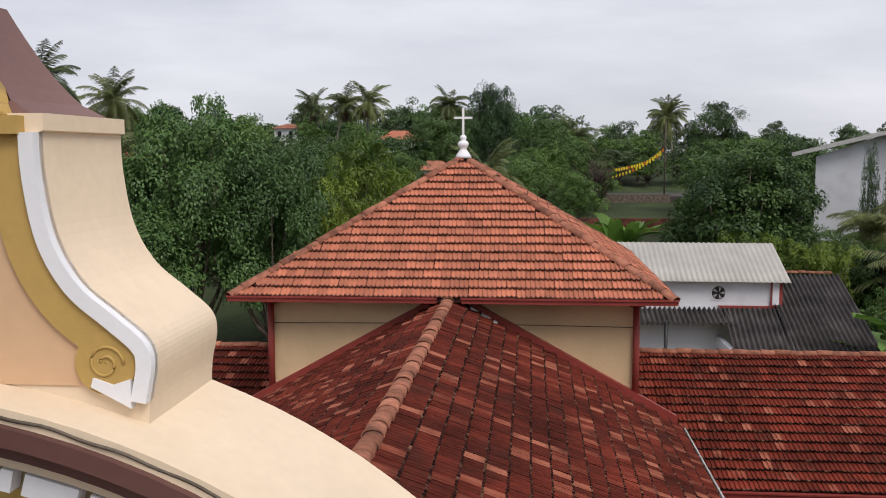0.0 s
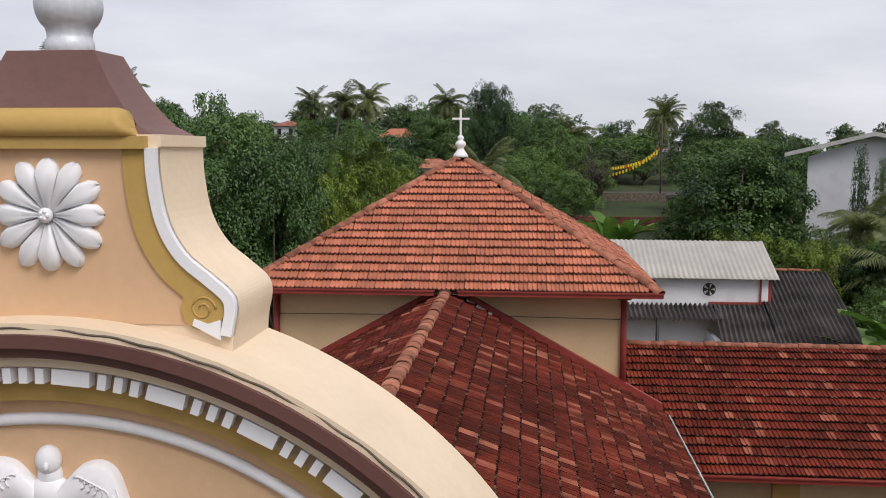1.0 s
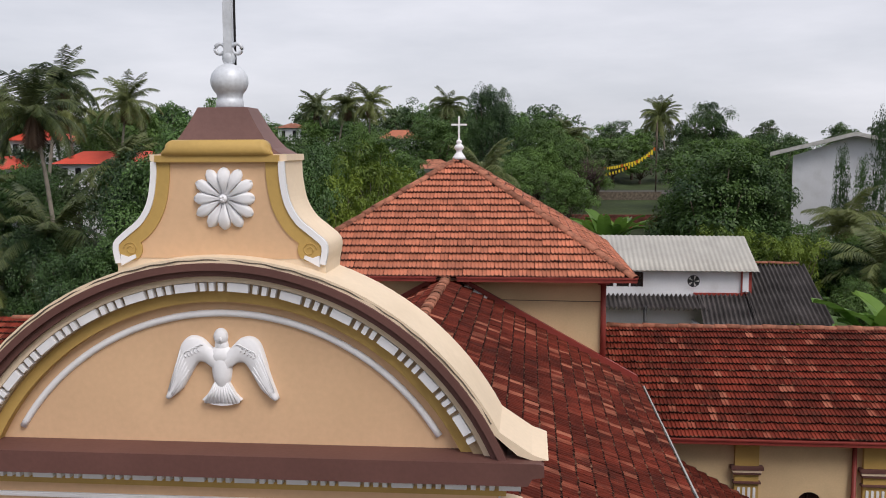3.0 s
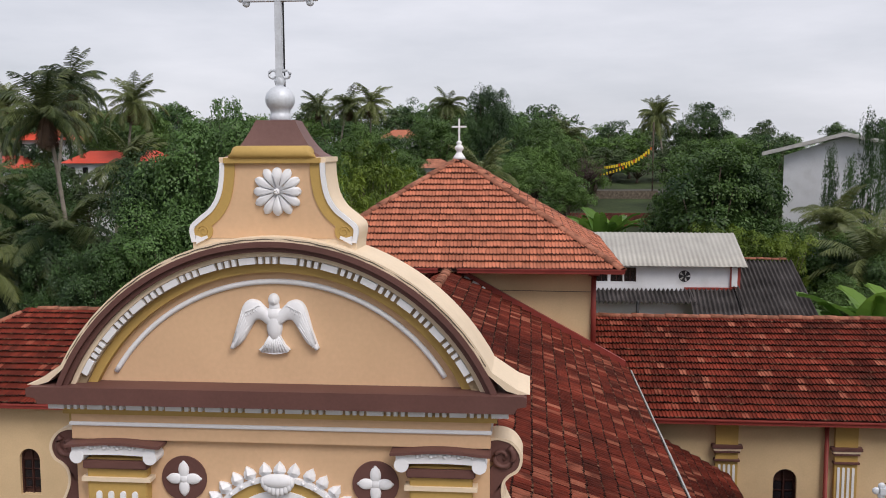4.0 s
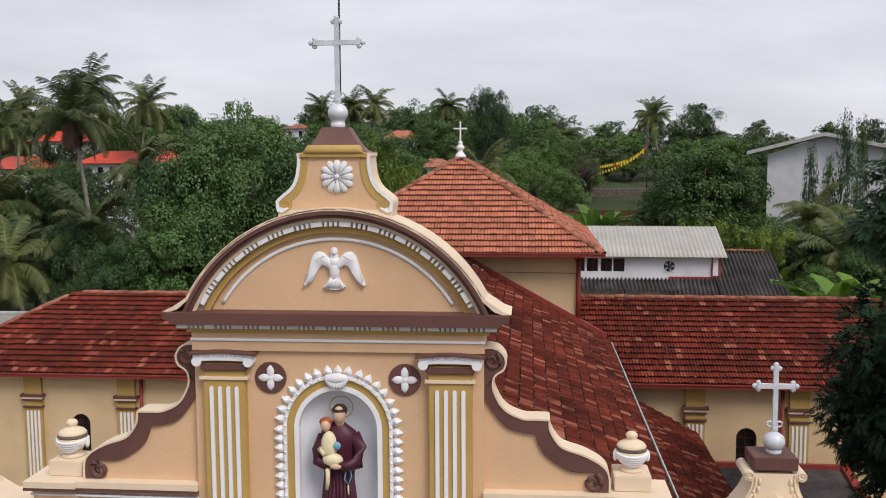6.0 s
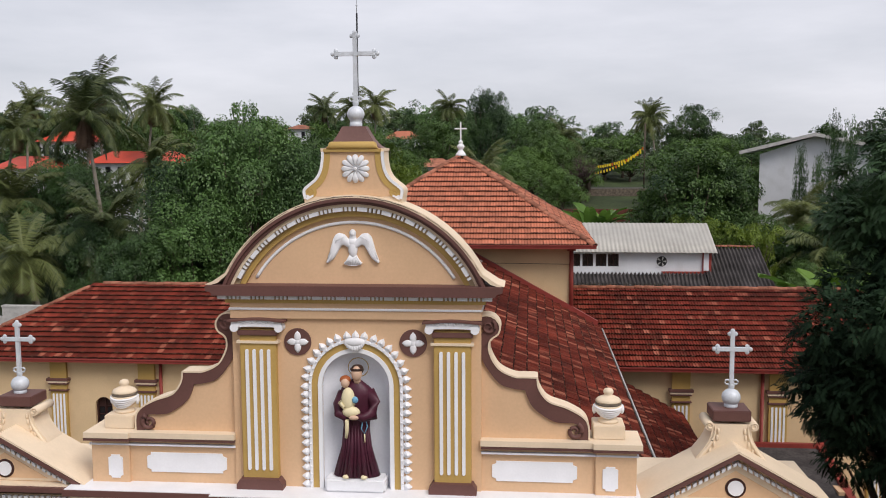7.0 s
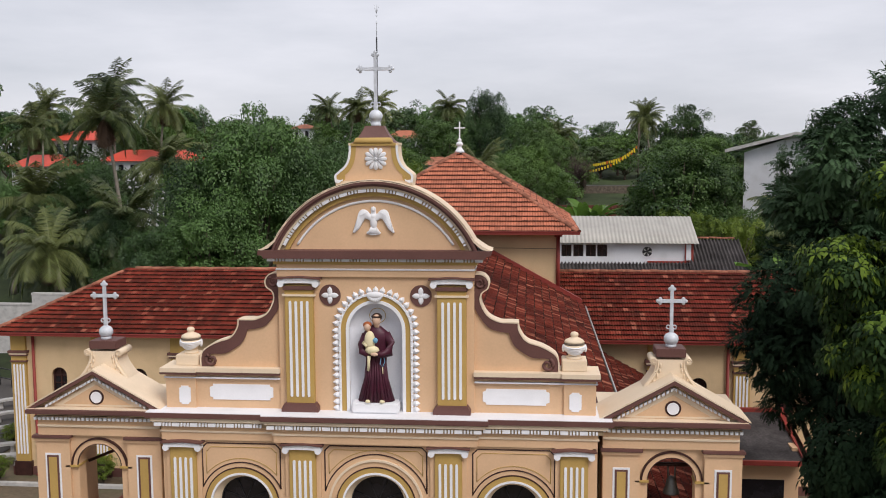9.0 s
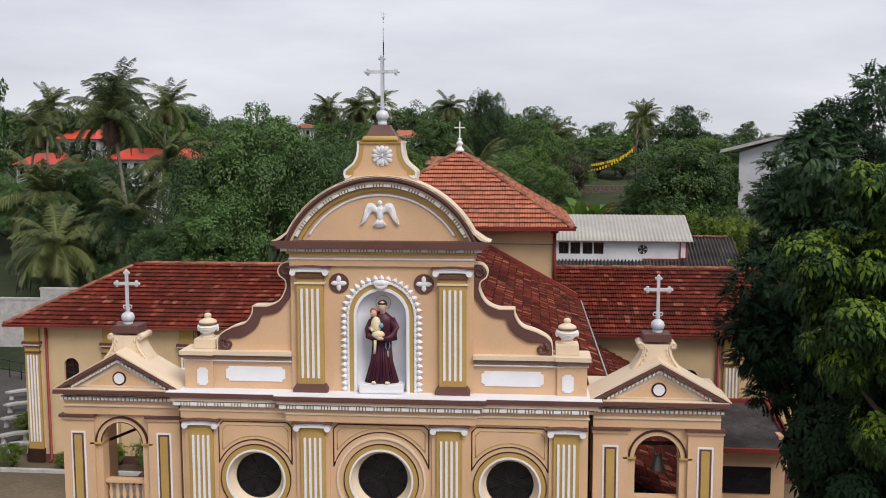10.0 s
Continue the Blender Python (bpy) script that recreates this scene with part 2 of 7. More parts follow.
def prism(bm, pts, y0, y1, mat=0):
    """Outline in x and z, pulled from y0 to y1."""
    a = [bm.verts.new((x, y0, z)) for x, z in pts]
    c = [bm.verts.new((x, y1, z)) for x, z in pts]
    n = len(pts)
    bm.faces.new(a).material_index = mat
    bm.faces.new(c[::-1]).material_index = mat
    for i in range(n):
        bm.faces.new((a[i], a[(i + 1) % n], c[(i + 1) % n], c[i])).material_index = mat


def band(bm, outer, inner, y0, y1, closed=False):
    """A strip between two outlines in x and z, pulled from y0 to y1."""
    n = len(outer)
    rows = [[bm.verts.new((p[0], y, p[1])) for p in line] for line, y in ((outer, y0), (inner, y0), (outer, y1), (inner, y1))]
    for i in range(n if closed else n - 1):
        j = (i + 1) % n
        o0, i0, o1, i1 = rows
        bm.faces.new((o0[i], o0[j], i0[j], i0[i]))
        bm.faces.new((o1[i], i1[i], i1[j], o1[j]))
        bm.faces.new((o0[i], o1[i], o1[j], o0[j]))
        bm.faces.new((i0[i], i0[j], i1[j], i1[i]))
    if not closed:
        for k in (0, n - 1):
            bm.faces.new([r[k] for r in (rows[0], rows[1], rows[3], rows[2])])


def arc(cx, cz, r, a0, a1, n=32):
    return [(cx + r * math.cos(radians(a0 + (a1 - a0) * i / n)), cz + r * math.sin(radians(a0 + (a1 - a0) * i / n))) for i in range(n + 1)]


def curve(pts, n=6):
    """A smooth line through the points."""
    out = []
    for i in range(len(pts) - 1):
        p0, p1, p2, p3 = (np.array(pts[max(0, min(len(pts) - 1, k))], float) for k in (i - 1, i, i + 1, i + 2))
        for k in range(n):
            t = k / n
            out.append(tuple(0.5 * (2 * p1 + (p2 - p0) * t + (2 * p0 - 5 * p1 + 4 * p2 - p3) * t * t + (3 * p1 - p0 - 3 * p2 + p3) * t ** 3)))
    return out + [tuple(pts[-1])]


def resample(pts, n):
    p = np.array(pts, float)
    s = np.r_[0, np.cumsum(np.hypot(*np.diff(p, axis=0).T))]
    u = np.linspace(0, s[-1], n)
    return [(float(np.interp(k, s, p[:, 0])), float(np.interp(k, s, p[:, 1]))) for k in u]


def shifted(pts, d):
    """The line moved sideways by d, to the right of its way."""
    p = np.array(pts, float)
    g = np.gradient(p, axis=0)
    g /= np.maximum(1e-9, np.hypot(g[:, 0], g[:, 1]))[:, None]
    return [(float(a[0] + d * b[1]), float(a[1] - d * b[0])) for a, b in zip(p, g)]


def holed(bm, x0, x1, z0, z1, hole, y0, y1, n=0):
    """A wall with an opening through it; the hole is a closed outline round its own middle."""
    cx = (min(p[0] for p in hole) + max(p[0] for p in hole)) / 2
    cz = (min(p[1] for p in hole) + max(p[1] for p in hole)) / 2
    hole = list(hole)
    for qx, qz in ((x0, z0), (x1, z0), (x1, z1), (x0, z1)):
        a = math.atan2(qz - cz, qx - cx)
        k = min(range(len(hole)), key=lambda i: abs((math.atan2(hole[i][1] - cz, hole[i][0] - cx) - a + math.pi) % (2 * math.pi) - math.pi))
        hole[k] = (*hole[k][:2], qx, qz)
    rim = []
    for p in hole:
        if len(p) == 4:
            rim.append((p[2], p[3]))
            continue
        dx, dz = p[0] - cx, p[1] - cz
        s = min([(x1 - cx) / dx if dx > 1e-9 else (x0 - cx) / dx if dx < -1e-9 else 1e9, (z1 - cz) / dz if dz > 1e-9 else (z0 - cz) / dz if dz < -1e-9 else 1e9])
        rim.append((cx + dx * s, cz + dz * s))
    band(bm, rim, [p[:2] for p in hole], y0, y1, closed=True)


def lathe(bm, profile, cx, cy, n=20, mat=0, squash=1.0):
    """A turned form: radius and height pairs round an upright line."""
    rings = [[bm.verts.new((cx + r * math.cos(2 * math.pi * i / n), cy + squash * r * math.sin(2 * math.pi * i / n), z)) for i in range(n)] for r, z in profile]
    for a, c in zip(rings, rings[1:]):
        for i in range(n):
            f = bm.faces.new((a[i], a[(i + 1) % n], c[(i + 1) % n], c[i]))
            f.material_index, f.smooth = mat, True
    for ring in (rings[0][::-1], rings[-1]):
        bm.faces.new(ring).material_index = mat


def ball(bm, c, r, mat=0, seg=12, scale=(1, 1, 1)):
    made = bmesh.ops.create_uvsphere(bm, u_segments=seg, v_segments=max(6, seg * 2 // 3), radius=r)
    for v in made["verts"]:
        v.co = Vector((v.co.x * scale[0] + c[0], v.co.y * scale[1] + c[1], v.co.z * scale[2] + c[2]))
    for f in {f for v in made["verts"] for f in v.link_faces}:
        f.material_index, f.smooth = mat, True


def tube(bm, pts, radii, n=8, mat=0):
    """A round bar along points in space."""
    rings = []
    for i, p in enumerate(pts):
        p = Vector(p)
        d = (Vector(pts[min(i + 1, len(pts) - 1)]) - Vector(pts[max(i - 1, 0)])).normalized()
        u = d.cross(Vector((0, 0, 1)) if abs(d.z) < 0.9 else Vector((1, 0, 0))).normalized()
        w = d.cross(u)
        r = float(radii[i] if isinstance(radii, (list, tuple)) else radii)
        rings.append([bm.verts.new(p + r * (math.cos(2 * math.pi * k / n) * u + math.sin(2 * math.pi * k / n) * w)) for k in range(n)])
    for a, c in zip(rings, rings[1:]):
        for k in range(n):
            f = bm.faces.new((a[k], a[(k + 1) % n], c[(k + 1) % n], c[k]))
            f.smooth, f.material_index = True, mat
    bm.faces.new(rings[0][::-1]).material_index = mat
    bm.faces.new(rings[-1]).material_index = mat


def bare(name, verts, faces, material, parent=None, smooth=False):
    """A mesh from generated arrays."""
    me = bpy.data.meshes.new(name)
    me.from_pydata([tuple(map(float, v)) for v in verts], [], [tuple(map(int, f)) for f in faces])
    for m in (material if isinstance(material, (list, tuple)) else (material,)):
        me.materials.append(m)
    if smooth:
        me.polygons.foreach_set("use_smooth", [True] * len(me.polygons))
    ob = new(name, me)
    ob.parent = parent
    return ob

# ---- ground ----
G = -3.8


def rise(x, y):
    """Height of the ground: a level yard, then a wooded slope behind."""
    s = min(1.0, max(0.0, (y - 34) / 120.0))
    h = G + (12.5 - 1.2 * min(1.0, max(0.0, (x + 6) / 10.0))) * s ** 0.85
    return h + 0.5 * math.sin(x * 0.05 + 1.0) * s * 4 * (0.5 + 0.5 * math.sin(y * 0.03))


gx = np.r_[np.linspace(-1500, -170, 8), np.linspace(-150, 150, 76), np.linspace(170, 1500, 8)]
gy = np.r_[np.linspace(-1500, -70, 6), np.linspace(-50, 230, 71), np.linspace(260, 2500, 8)]
g_verts = [(x, y, rise(x, y)) for y in gy for x in gx]
g_faces = [(j * len(gx) + i, j * len(gx) + i + 1, (j + 1) * len(gx) + i + 1, (j + 1) * len(gx) + i) for j in range(len(gy) - 1) for i in range(len(gx) - 1)]
ground = bare("ground", g_verts, g_faces, [M_GROUND, M_HILL], smooth=True)
for p in ground.data.polygons:
    p.material_index = 1 if p.center.y > 30 or abs(p.center.x) > 45 else 0
tagged(ground, "bare brown earth yard rising to green undergrowth", "ground", kind="structure")


# ---- church: front ----
church = thing("church", "peach and ochre plastered church with maroon and white mouldings", "church")
GROUND_TO = G - 0.1


def dentils(parent, spot, u0, u1, h, d, long=0.150, short=0.034, gap=0.030):
    """A row of one long white block and three short ones, over and over; spot(u) gives place and turn."""
    data = []
    for w in (long, short):
        bm = bmesh.new()
        box(bm, -w / 2, w / 2, -d, 0.01, 0, h)
        bmesh.ops.recalc_face_normals(bm, faces=bm.faces)
        me = bpy.data.meshes.new("dentil")
        bm.to_mesh(me)
        bm.free()
        me.materials.append(M_WHITE)
        data.append(me)
    u = u0
    while u < u1 - long:
        for k, w in enumerate((long, short, short, short)):
            if u + w > u1:
                break
            ob = new("dentil", data[0 if k == 0 else 1])
            ob.parent = parent
            ob.matrix_local = spot(u + w / 2)
            u += w + gap


def straight(z, y):
    return lambda u: pose(u, y, z)


def ringed(cx, cz, r, y):
    return lambda u: pose(cx + r * math.sin(u / r), y, cz + r * math.cos(u / r), 0, math.degrees(u / r), 0)


# upper storey with the niche
NR, NZ = 0.535, 6.095
niche = arc(0, NZ, NR, 0, 180, 28) + [(-NR, 5.6), (-NR, 5.2), (-NR, 4.8), (-NR, 4.44), (-0.3, 4.44), (0, 4.44), (0.3, 4.44), (NR, 4.44), (NR, 4.8), (NR, 5.2), (NR, 5.6)]
bm = bmesh.new()
holed(bm, -1.95, 1.95, 4.38, 7.15, niche, 0.0, 0.62)
upper = part("upper_wall", bm, M_WALL, church)
bm = bmesh.new()
cols = [math.pi * k / 14 for k in range(15)]
levels = [4.44, 4.9, 5.4, NZ]
grid = [[bm.verts.new((NR * math.cos(q), 0.06 + 0.20 * math.sin(q), z)) for q in cols] for z in levels]
for a, c in zip(grid, grid[1:]):
    for i in range(14):
        bm.faces.new((a[i], a[i + 1], c[i + 1], c[i])).smooth = True
last = grid[-1]
for k in range(1, 6):
    e = math.pi / 2 * k / 6
    row = [bm.verts.new((NR * math.cos(q) * math.cos(e), 0.06 + 0.20 * math.sin(q) * math.cos(e), NZ + NR * math.sin(e))) for q in cols]
    for i in range(14):
        bm.faces.new((last[i], last[i + 1], row[i + 1], row[i])).smooth = True
    last = row
top = bm.verts.new((0, 0.06, NZ + NR + 0.01))
for i in range(14):
    bm.faces.new((last[i], last[i + 1], top)).smooth = True
bm.faces.new(grid[0])
part("niche", bm, M_NICHE, church, "pale blue-grey arched statue niche")


def niche_line(r, n=28):
    return [(r, 4.44)] + arc(0, NZ, r, 0, 180, n) + [(-r, 4.44)]


for name, r0, r1, y0, m in (("niche_bead", 0.53, 0.595, -0.035, M_WHITE), ("niche_band", 0.595, 0.695, -0.02, M_GOLD), ("niche_rib", 0.695, 0.74, -0.05, M_WHITE)):
    bm = bmesh.new()
    band(bm, niche_line(r1), niche_line(r0), y0, 0.03)
    part(name, bm, m, church)
bm = bmesh.new()
for k in range(46):
    p = resample(niche_line(0.718), 47)[k]
    ball(bm, (p[0], -0.055, p[1]), 0.017, seg=6)
tagged(part("beading", bm, M_WHITE, church), kind="stuff")
leaf_line = resample(niche_line(0.735), 400)
leaf_me = None
count = 43
for k in range(count):
    i = int((k + 0.5) / count * 399)
    p, q = leaf_line[i], leaf_line[min(399, i + 1)]
    d = Vector((q[0] - p[0], 0, q[1] - p[1])).normalized()
    out = Vector((d.z, 0, -d.x))
    if leaf_me is None:
        bm = bmesh.new()
        tip, mid = bm.verts.new((0, -0.03, 0.140)), bm.verts.new((0, -0.08, 0.068))
        rim = [bm.verts.new(v) for v in ((-0.03, -0.02, 0), (-0.060, -0.03, 0.042), (-0.046, -0.03, 0.088))] + [tip] + [bm.verts.new(v) for v in ((0.046, -0.03, 0.088), (0.060, -0.03, 0.042), (0.03, -0.02, 0))]
        for a, c in zip(rim, rim[1:] + rim[:1]):
            bm.faces.new((a, c, mid))
        back = [bm.verts.new((v.co.x, 0.02, v.co.z)) for v in rim]
        for j in range(7):
            bm.faces.new((rim[j], back[j], back[(j + 1) % 7], rim[(j + 1) % 7]))
        first = part("leaf", bm, M_WHITE, church)
        leaf_me = first.data
        ob = first
    else:
        ob = new("leaf", leaf_me)
        ob.parent = church
    side = Vector((0, 1, 0)).cross(out)
    ob.matrix_local = Matrix(((side.x, 0, out.x, p[0]), (side.y, 1, out.y, 0), (side.z, 0, out.z, p[1]), (0, 0, 0, 1)))
bm = bmesh.new()
ball(bm, (0, -0.07, 6.80), 0.10, seg=12, scale=(1.7, 0.5, 0.7))
shell = part("shell_ornament", bm, M_WHITE, church)
for k in range(9):
    q = radians(-60 + 15 * k)
    bm = bmesh.new()
    ball(bm, (0.15 * math.sin(q), -0.075, 6.87 - 0.16 * math.cos(q)), 0.04, seg=8, scale=(0.8, 0.7, 1.4))
    part("shell_rib", bm, M_WHITE, shell)


def quatrefoil(cx, cz):
    bm = bmesh.new()
    band(bm, arc(cx, cz, 0.215, 0, 360, 36), arc(cx, cz, 0.001, 0, 360, 36), -0.018, 0.02)
    disc = part("medallion", bm, M_BROWN, church)
    bm = bmesh.new()
    for a in range(4):
        q = radians(90 * a)
        ball(bm, (cx + 0.085 * math.cos(q), -0.022, cz + 0.085 * math.sin(q)), 0.062, seg=12, scale=(1.25 if a % 2 == 0 else 0.85, 0.35, 1.25 if a % 2 else 0.85))
        ball(bm, (cx + 0.135 * math.cos(q), -0.02, cz + 0.135 * math.sin(q)), 0.03, seg=8, scale=(1.3 if a % 2 == 0 else 0.7, 0.4, 1.3 if a % 2 else 0.7))
    ball(bm, (cx, -0.02, cz), 0.05, seg=10, scale=(1, 0.5, 1))
    part("quatrefoil", bm, M_WHITE, disc)


quatrefoil(-0.905, 6.78)
quatrefoil(0.905, 6.78)


def volute_capital(cx, y, z, w, parent, trim=True):
    """White capital with two rolled ends, a sagging top and a maroon lip; z is its foot."""
    bm = bmesh.new()
    top = [(cx - w / 2 + w * i / 12, z + 0.155 + 0.03 * math.sin(math.pi * i / 12)) for i in range(13)]
    low = [(p[0], z + 0.07 + 0.015 * math.sin(math.pi * i / 12)) for i, p in enumerate(top)]
    band(bm, top, low, y - 0.15, y + 0.02)
    for s in (-1, 1):
        lathe_pts = arc(cx + s * (w / 2 - 0.05), z + 0.065, 0.066, 0, 360, 18)
        band(bm, lathe_pts, arc(cx + s * (w / 2 - 0.05), z + 0.065, 0.002, 0, 360, 18), y - 0.16, y + 0.02)
    for i in range(15):
        ball(bm, (cx - w * 0.36 + w * 0.72 * i / 14, y - 0.15, z + 0.16 + 0.012 * math.sin(i * 2.1)), 0.022, seg=6)
    cap = part("capital", bm, M_WHITE, parent, "white scrolled capital")
    bm = bmesh.new()
    t2 = [(p[0] * 1.0, p[1] + 0.028) for p in top]
    t2[0], t2[-1] = (t2[0][0] - 0.05, t2[0][1] + 0.0), (t2[-1][0] + 0.05, t2[-1][1] + 0.0)
    band(bm, t2, [(p[0], p[1] - 0.026) for p in t2], y - 0.19, y + 0.02)
    part("lip", bm, M_BROWN, cap)
    return cap


def flutes(parent, cx, y, z0, z1, width, n=4, w=0.052):
    for k in range(n):
        x = cx - width / 2 + width * k / (n - 1)
        bm = bmesh.new()
        prism(bm, arc(x, z1 - w / 2, w / 2, 0, 180, 8) + arc(x, z0 + w / 2, w / 2, 180, 360, 8), y - 0.02, y + 0.01)
        part("flute", bm, M_WHITE, parent)


for s in (-1, 1):
    x = s * 1.515
    pil = part("pilaster", slab(x - 0.285, x + 0.285, -0.11, 0.02, 4.60, 6.99, 0.008), M_GOLD, church, "ochre pilaster with white fluting")
    flutes(pil, x, -0.11, 4.74, 6.675, 0.345)
    bm = bmesh.new()
    prism(bm, [(x - 0.37, 4.415), (x + 0.37, 4.415), (x + 0.37, 4.53), (x + 0.31, 4.62), (x - 0.31, 4.62), (x - 0.37, 4.53)], -0.20, 0.02)
    part("base", bm, M_BROWN, pil)
    part("neck_line", slab(x - 0.33, x + 0.33, -0.135, 0.02, 6.77, 6.81), M_CREAM, pil)
    part("neck", slab(x - 0.31, x + 0.31, -0.15, 0.02, 6.895, 6.975, 0.01), M_BROWN, pil)
    volute_capital(x, -0.02, 6.955, 0.80, pil)

# entablature under the curved pediment
part("frieze", slab(-1.96, 1.96, -0.06, 0.60, 7.15, 7.46, 0.005), M_WALL, church)
part("frieze_line", slab(-1.975, 1.975, -0.085, 0.61, 7.285, 7.32, 0.008), M_WHITE, church)
part("frieze_band", slab(-2.02, 2.02, -0.095, 0.60, 7.40, 7.462), M_GOLD, church)
course = part("dentil_course", slab(-2.12, 2.12, -0.12, 0.60, 7.462, 7.532), M_GAP_SHADE, church)
dentils(course, straight(7.466, -0.12), -2.12, 2.13, 0.062, 0.05)
bm = bmesh.new()
prism(bm, [(-2.17, 7.532), (2.17, 7.532), (2.20, 7.585), (2.28, 7.60), (2.28, 7.675), (2.25, 7.69), (-2.25, 7.69), (-2.28, 7.675), (-2.28, 7.60), (-2.20, 7.585)], -0.26, 0.60)
part("cornice", bm, M_BROWN, church, "dark maroon cornice moulding")

# curved pediment
CZ, CR = 6.83, 2.225
A0 = math.degrees(math.asin((7.69 - CZ) / CR))


def bow(r, n=48, low=7.69):
    a = math.degrees(math.asin((low - CZ) / r))
    return arc(0, CZ, r, 180 - a, a, n)


bm = bmesh.new()
prism(bm, bow(2.10), 0.04, 0.49)
part("tympanum", bm, M_WALL, church)
flick = [(-2.31, 7.69), (-2.20, 7.73)] + arc(0, CZ, CR + 0.012, 152, 28, 44) + [(2.20, 7.73), (2.31, 7.69)]
inner = [(-2.20, 7.69), (-2.10, 7.72)] + arc(0, CZ, CR - 0.03, 152, 28, 44) + [(2.10, 7.72), (2.20, 7.69)]
bm = bmesh.new()
band(bm, flick, inner, -0.18, 0.50)
part("pediment_coping", bm, M_CREAM, church, "cream plaster coping over curved pediment")
bm = bmesh.new()
band(bm, bow(CR - 0.028), bow(CR - 0.078), -0.205, 0.10)
part("pediment_moulding", bm, M_BROWN, church)
bm = bmesh.new()
band(bm, bow(CR - 0.076), bow(CR - 0.122), -0.165, 0.10)
part("pediment_moulding", bm, M_BROWN, church)
# Thin tube added to draw the dark crack along the coping's front edge.
bm = bmesh.new()
edge = arc(0, CZ, CR - 0.008, 150, 30, 160)
tube(bm, [(x, -0.181 + 0.002 * math.sin(i * 0.7) + 0.004 * math.sin(i * 0.17), z + 0.003 * math.sin(i * 0.9)) for i, (x, z) in enumerate(edge)], 0.005, 5)
part("edge_wire", bm, M_GRIME, church, "grimy crack line along the pediment edge")
bm = bmesh.new()
band(bm, bow(2.105), bow(2.058), -0.115, 0.06)
part("pediment_fillet", bm, M_CREAM, church)
bm = bmesh.new()
band(bm, bow(2.058), bow(1.985), -0.07, 0.06)
course = part("dentil_course", bm, M_GAP_SHADE, church)
L = radians(62) * 1.99
dentils(course, ringed(0, CZ, 1.992, -0.07), -L, L, 0.06, 0.05)
bm = bmesh.new()
band(bm, bow(1.985), bow(1.905), -0.035, 0.06)
part("ochre_band", bm, M_GOLD, church)
bm = bmesh.new()
tube(bm, [(x, 0.035, z) for x, z in bow(1.812, 60, 7.78)], 0.026, 8)
part("white_arch_line", bm, M_WHITE, church)


def bird():
    """The white relief of a bird with spread wings."""
    bm = bmesh.new()
    ball(bm, (0, 0.03, 8.24), 0.078, seg=20, scale=(0.95, 0.75, 2.0))
    ball(bm, (0, 0.03, 8.335), 0.09, seg=18, scale=(1.0, 0.62, 0.85))
    ball(bm, (0, 0.02, 8.475), 0.056, seg=16, scale=(0.95, 0.8, 1.1))
    ball(bm, (0, 0.03, 8.41), 0.052, seg=12, scale=(1, 0.75, 1.3))
    ball(bm, (0.012, -0.024, 8.462), 0.012, seg=8, scale=(1, 1.2, 1.6))
    for s in (-1, 1):
        up = curve([(0.03, 8.36), (0.08, 8.405), (0.14, 8.462), (0.22, 8.477), (0.282, 8.435), (0.318, 8.34), (0.355, 8.20), (0.415, 8.03)], 5)
        lo = curve([(0.03, 8.21), (0.08, 8.255), (0.125, 8.283), (0.17, 8.28), (0.205, 8.235), (0.245, 8.165), (0.30, 8.08), (0.385, 8.015)], 5)
        rows = []
        for t, y in ((0, 0.045), (0.03, 0.004), (0.12, -0.014), (0.5, -0.017), (0.88, -0.012), (0.97, 0.004), (1, 0.045)):
            rows.append([bm.verts.new((s * (a[0] + (c[0] - a[0]) * t), y, a[1] + (c[1] - a[1]) * t)) for a, c in zip(up, lo)])
        for a, c in zip(rows, rows[1:]):
            for i in range(len(a) - 1):
                bm.faces.new((a[i], a[i + 1], c[i + 1], c[i])).smooth = True
        bm.faces.new([r[0] for r in rows])
        bm.faces.new([r[-1] for r in rows])
        for k in range(5):
            x0, z0 = 0.135 + 0.024 * k, 8.395 - 0.012 * k
            tube(bm, [(s * (x0 + 0.030 * math.cos(radians(a))), -0.017, z0 + 0.028 * math.sin(radians(a))) for a in range(-60, 121, 30)], 0.0045, 5)
        for k in range(6):
            t = 0.12 + 0.15 * k
            a, c = up[-3], lo[-3]
            b0, b1 = up[-14], lo[-14]
            tube(bm, [(s * (b0[0] + (b1[0] - b0[0]) * t), -0.014, b0[1] + (b1[1] - b0[1]) * t), (s * (a[0] + (c[0] - a[0]) * t), -0.013, a[1] + (c[1] - a[1]) * t)], 0.004, 5)
    fan = [(-0.05, 8.15), (-0.10, 8.06), (-0.145, 8.015), (-0.10, 7.988), (-0.05, 7.976), (0, 7.972), (0.05, 7.976), (0.10, 7.988), (0.145, 8.015), (0.10, 8.06), (0.05, 8.15)]
    prism(bm, fan, 0.0, 0.045)
    for k in range(9):
        x = -0.12 + 0.03 * k
        tube(bm, [(x * 0.35, 0.004, 8.14), (x, 0.006, 7.992)], [0.008, 0.016], 5)
    return bm


bird_mesh = bird()
bmesh.ops.translate(bird_mesh, verts=bird_mesh.verts, vec=(-0.02, 0, 0))
whole("bird_relief", bird_mesh, M_WHITE, "white plaster bird relief with spread wings on pediment", "relief")

# crest over the pediment
side = curve([(0.752, 8.92), (0.757, 9.00), (0.775, 9.10), (0.758, 9.165), (0.68, 9.235), (0.58, 9.32), (0.513, 9.44), (0.483, 9.60), (0.478, 9.72)], 5)
bm = bmesh.new()
prism(bm, side + [(0.492, 9.725), (0.492, 9.770), (-0.492, 9.770), (-0.492, 9.725)] + [(-x, z) for x, z in side[::-1]], 0.0, 0.50)
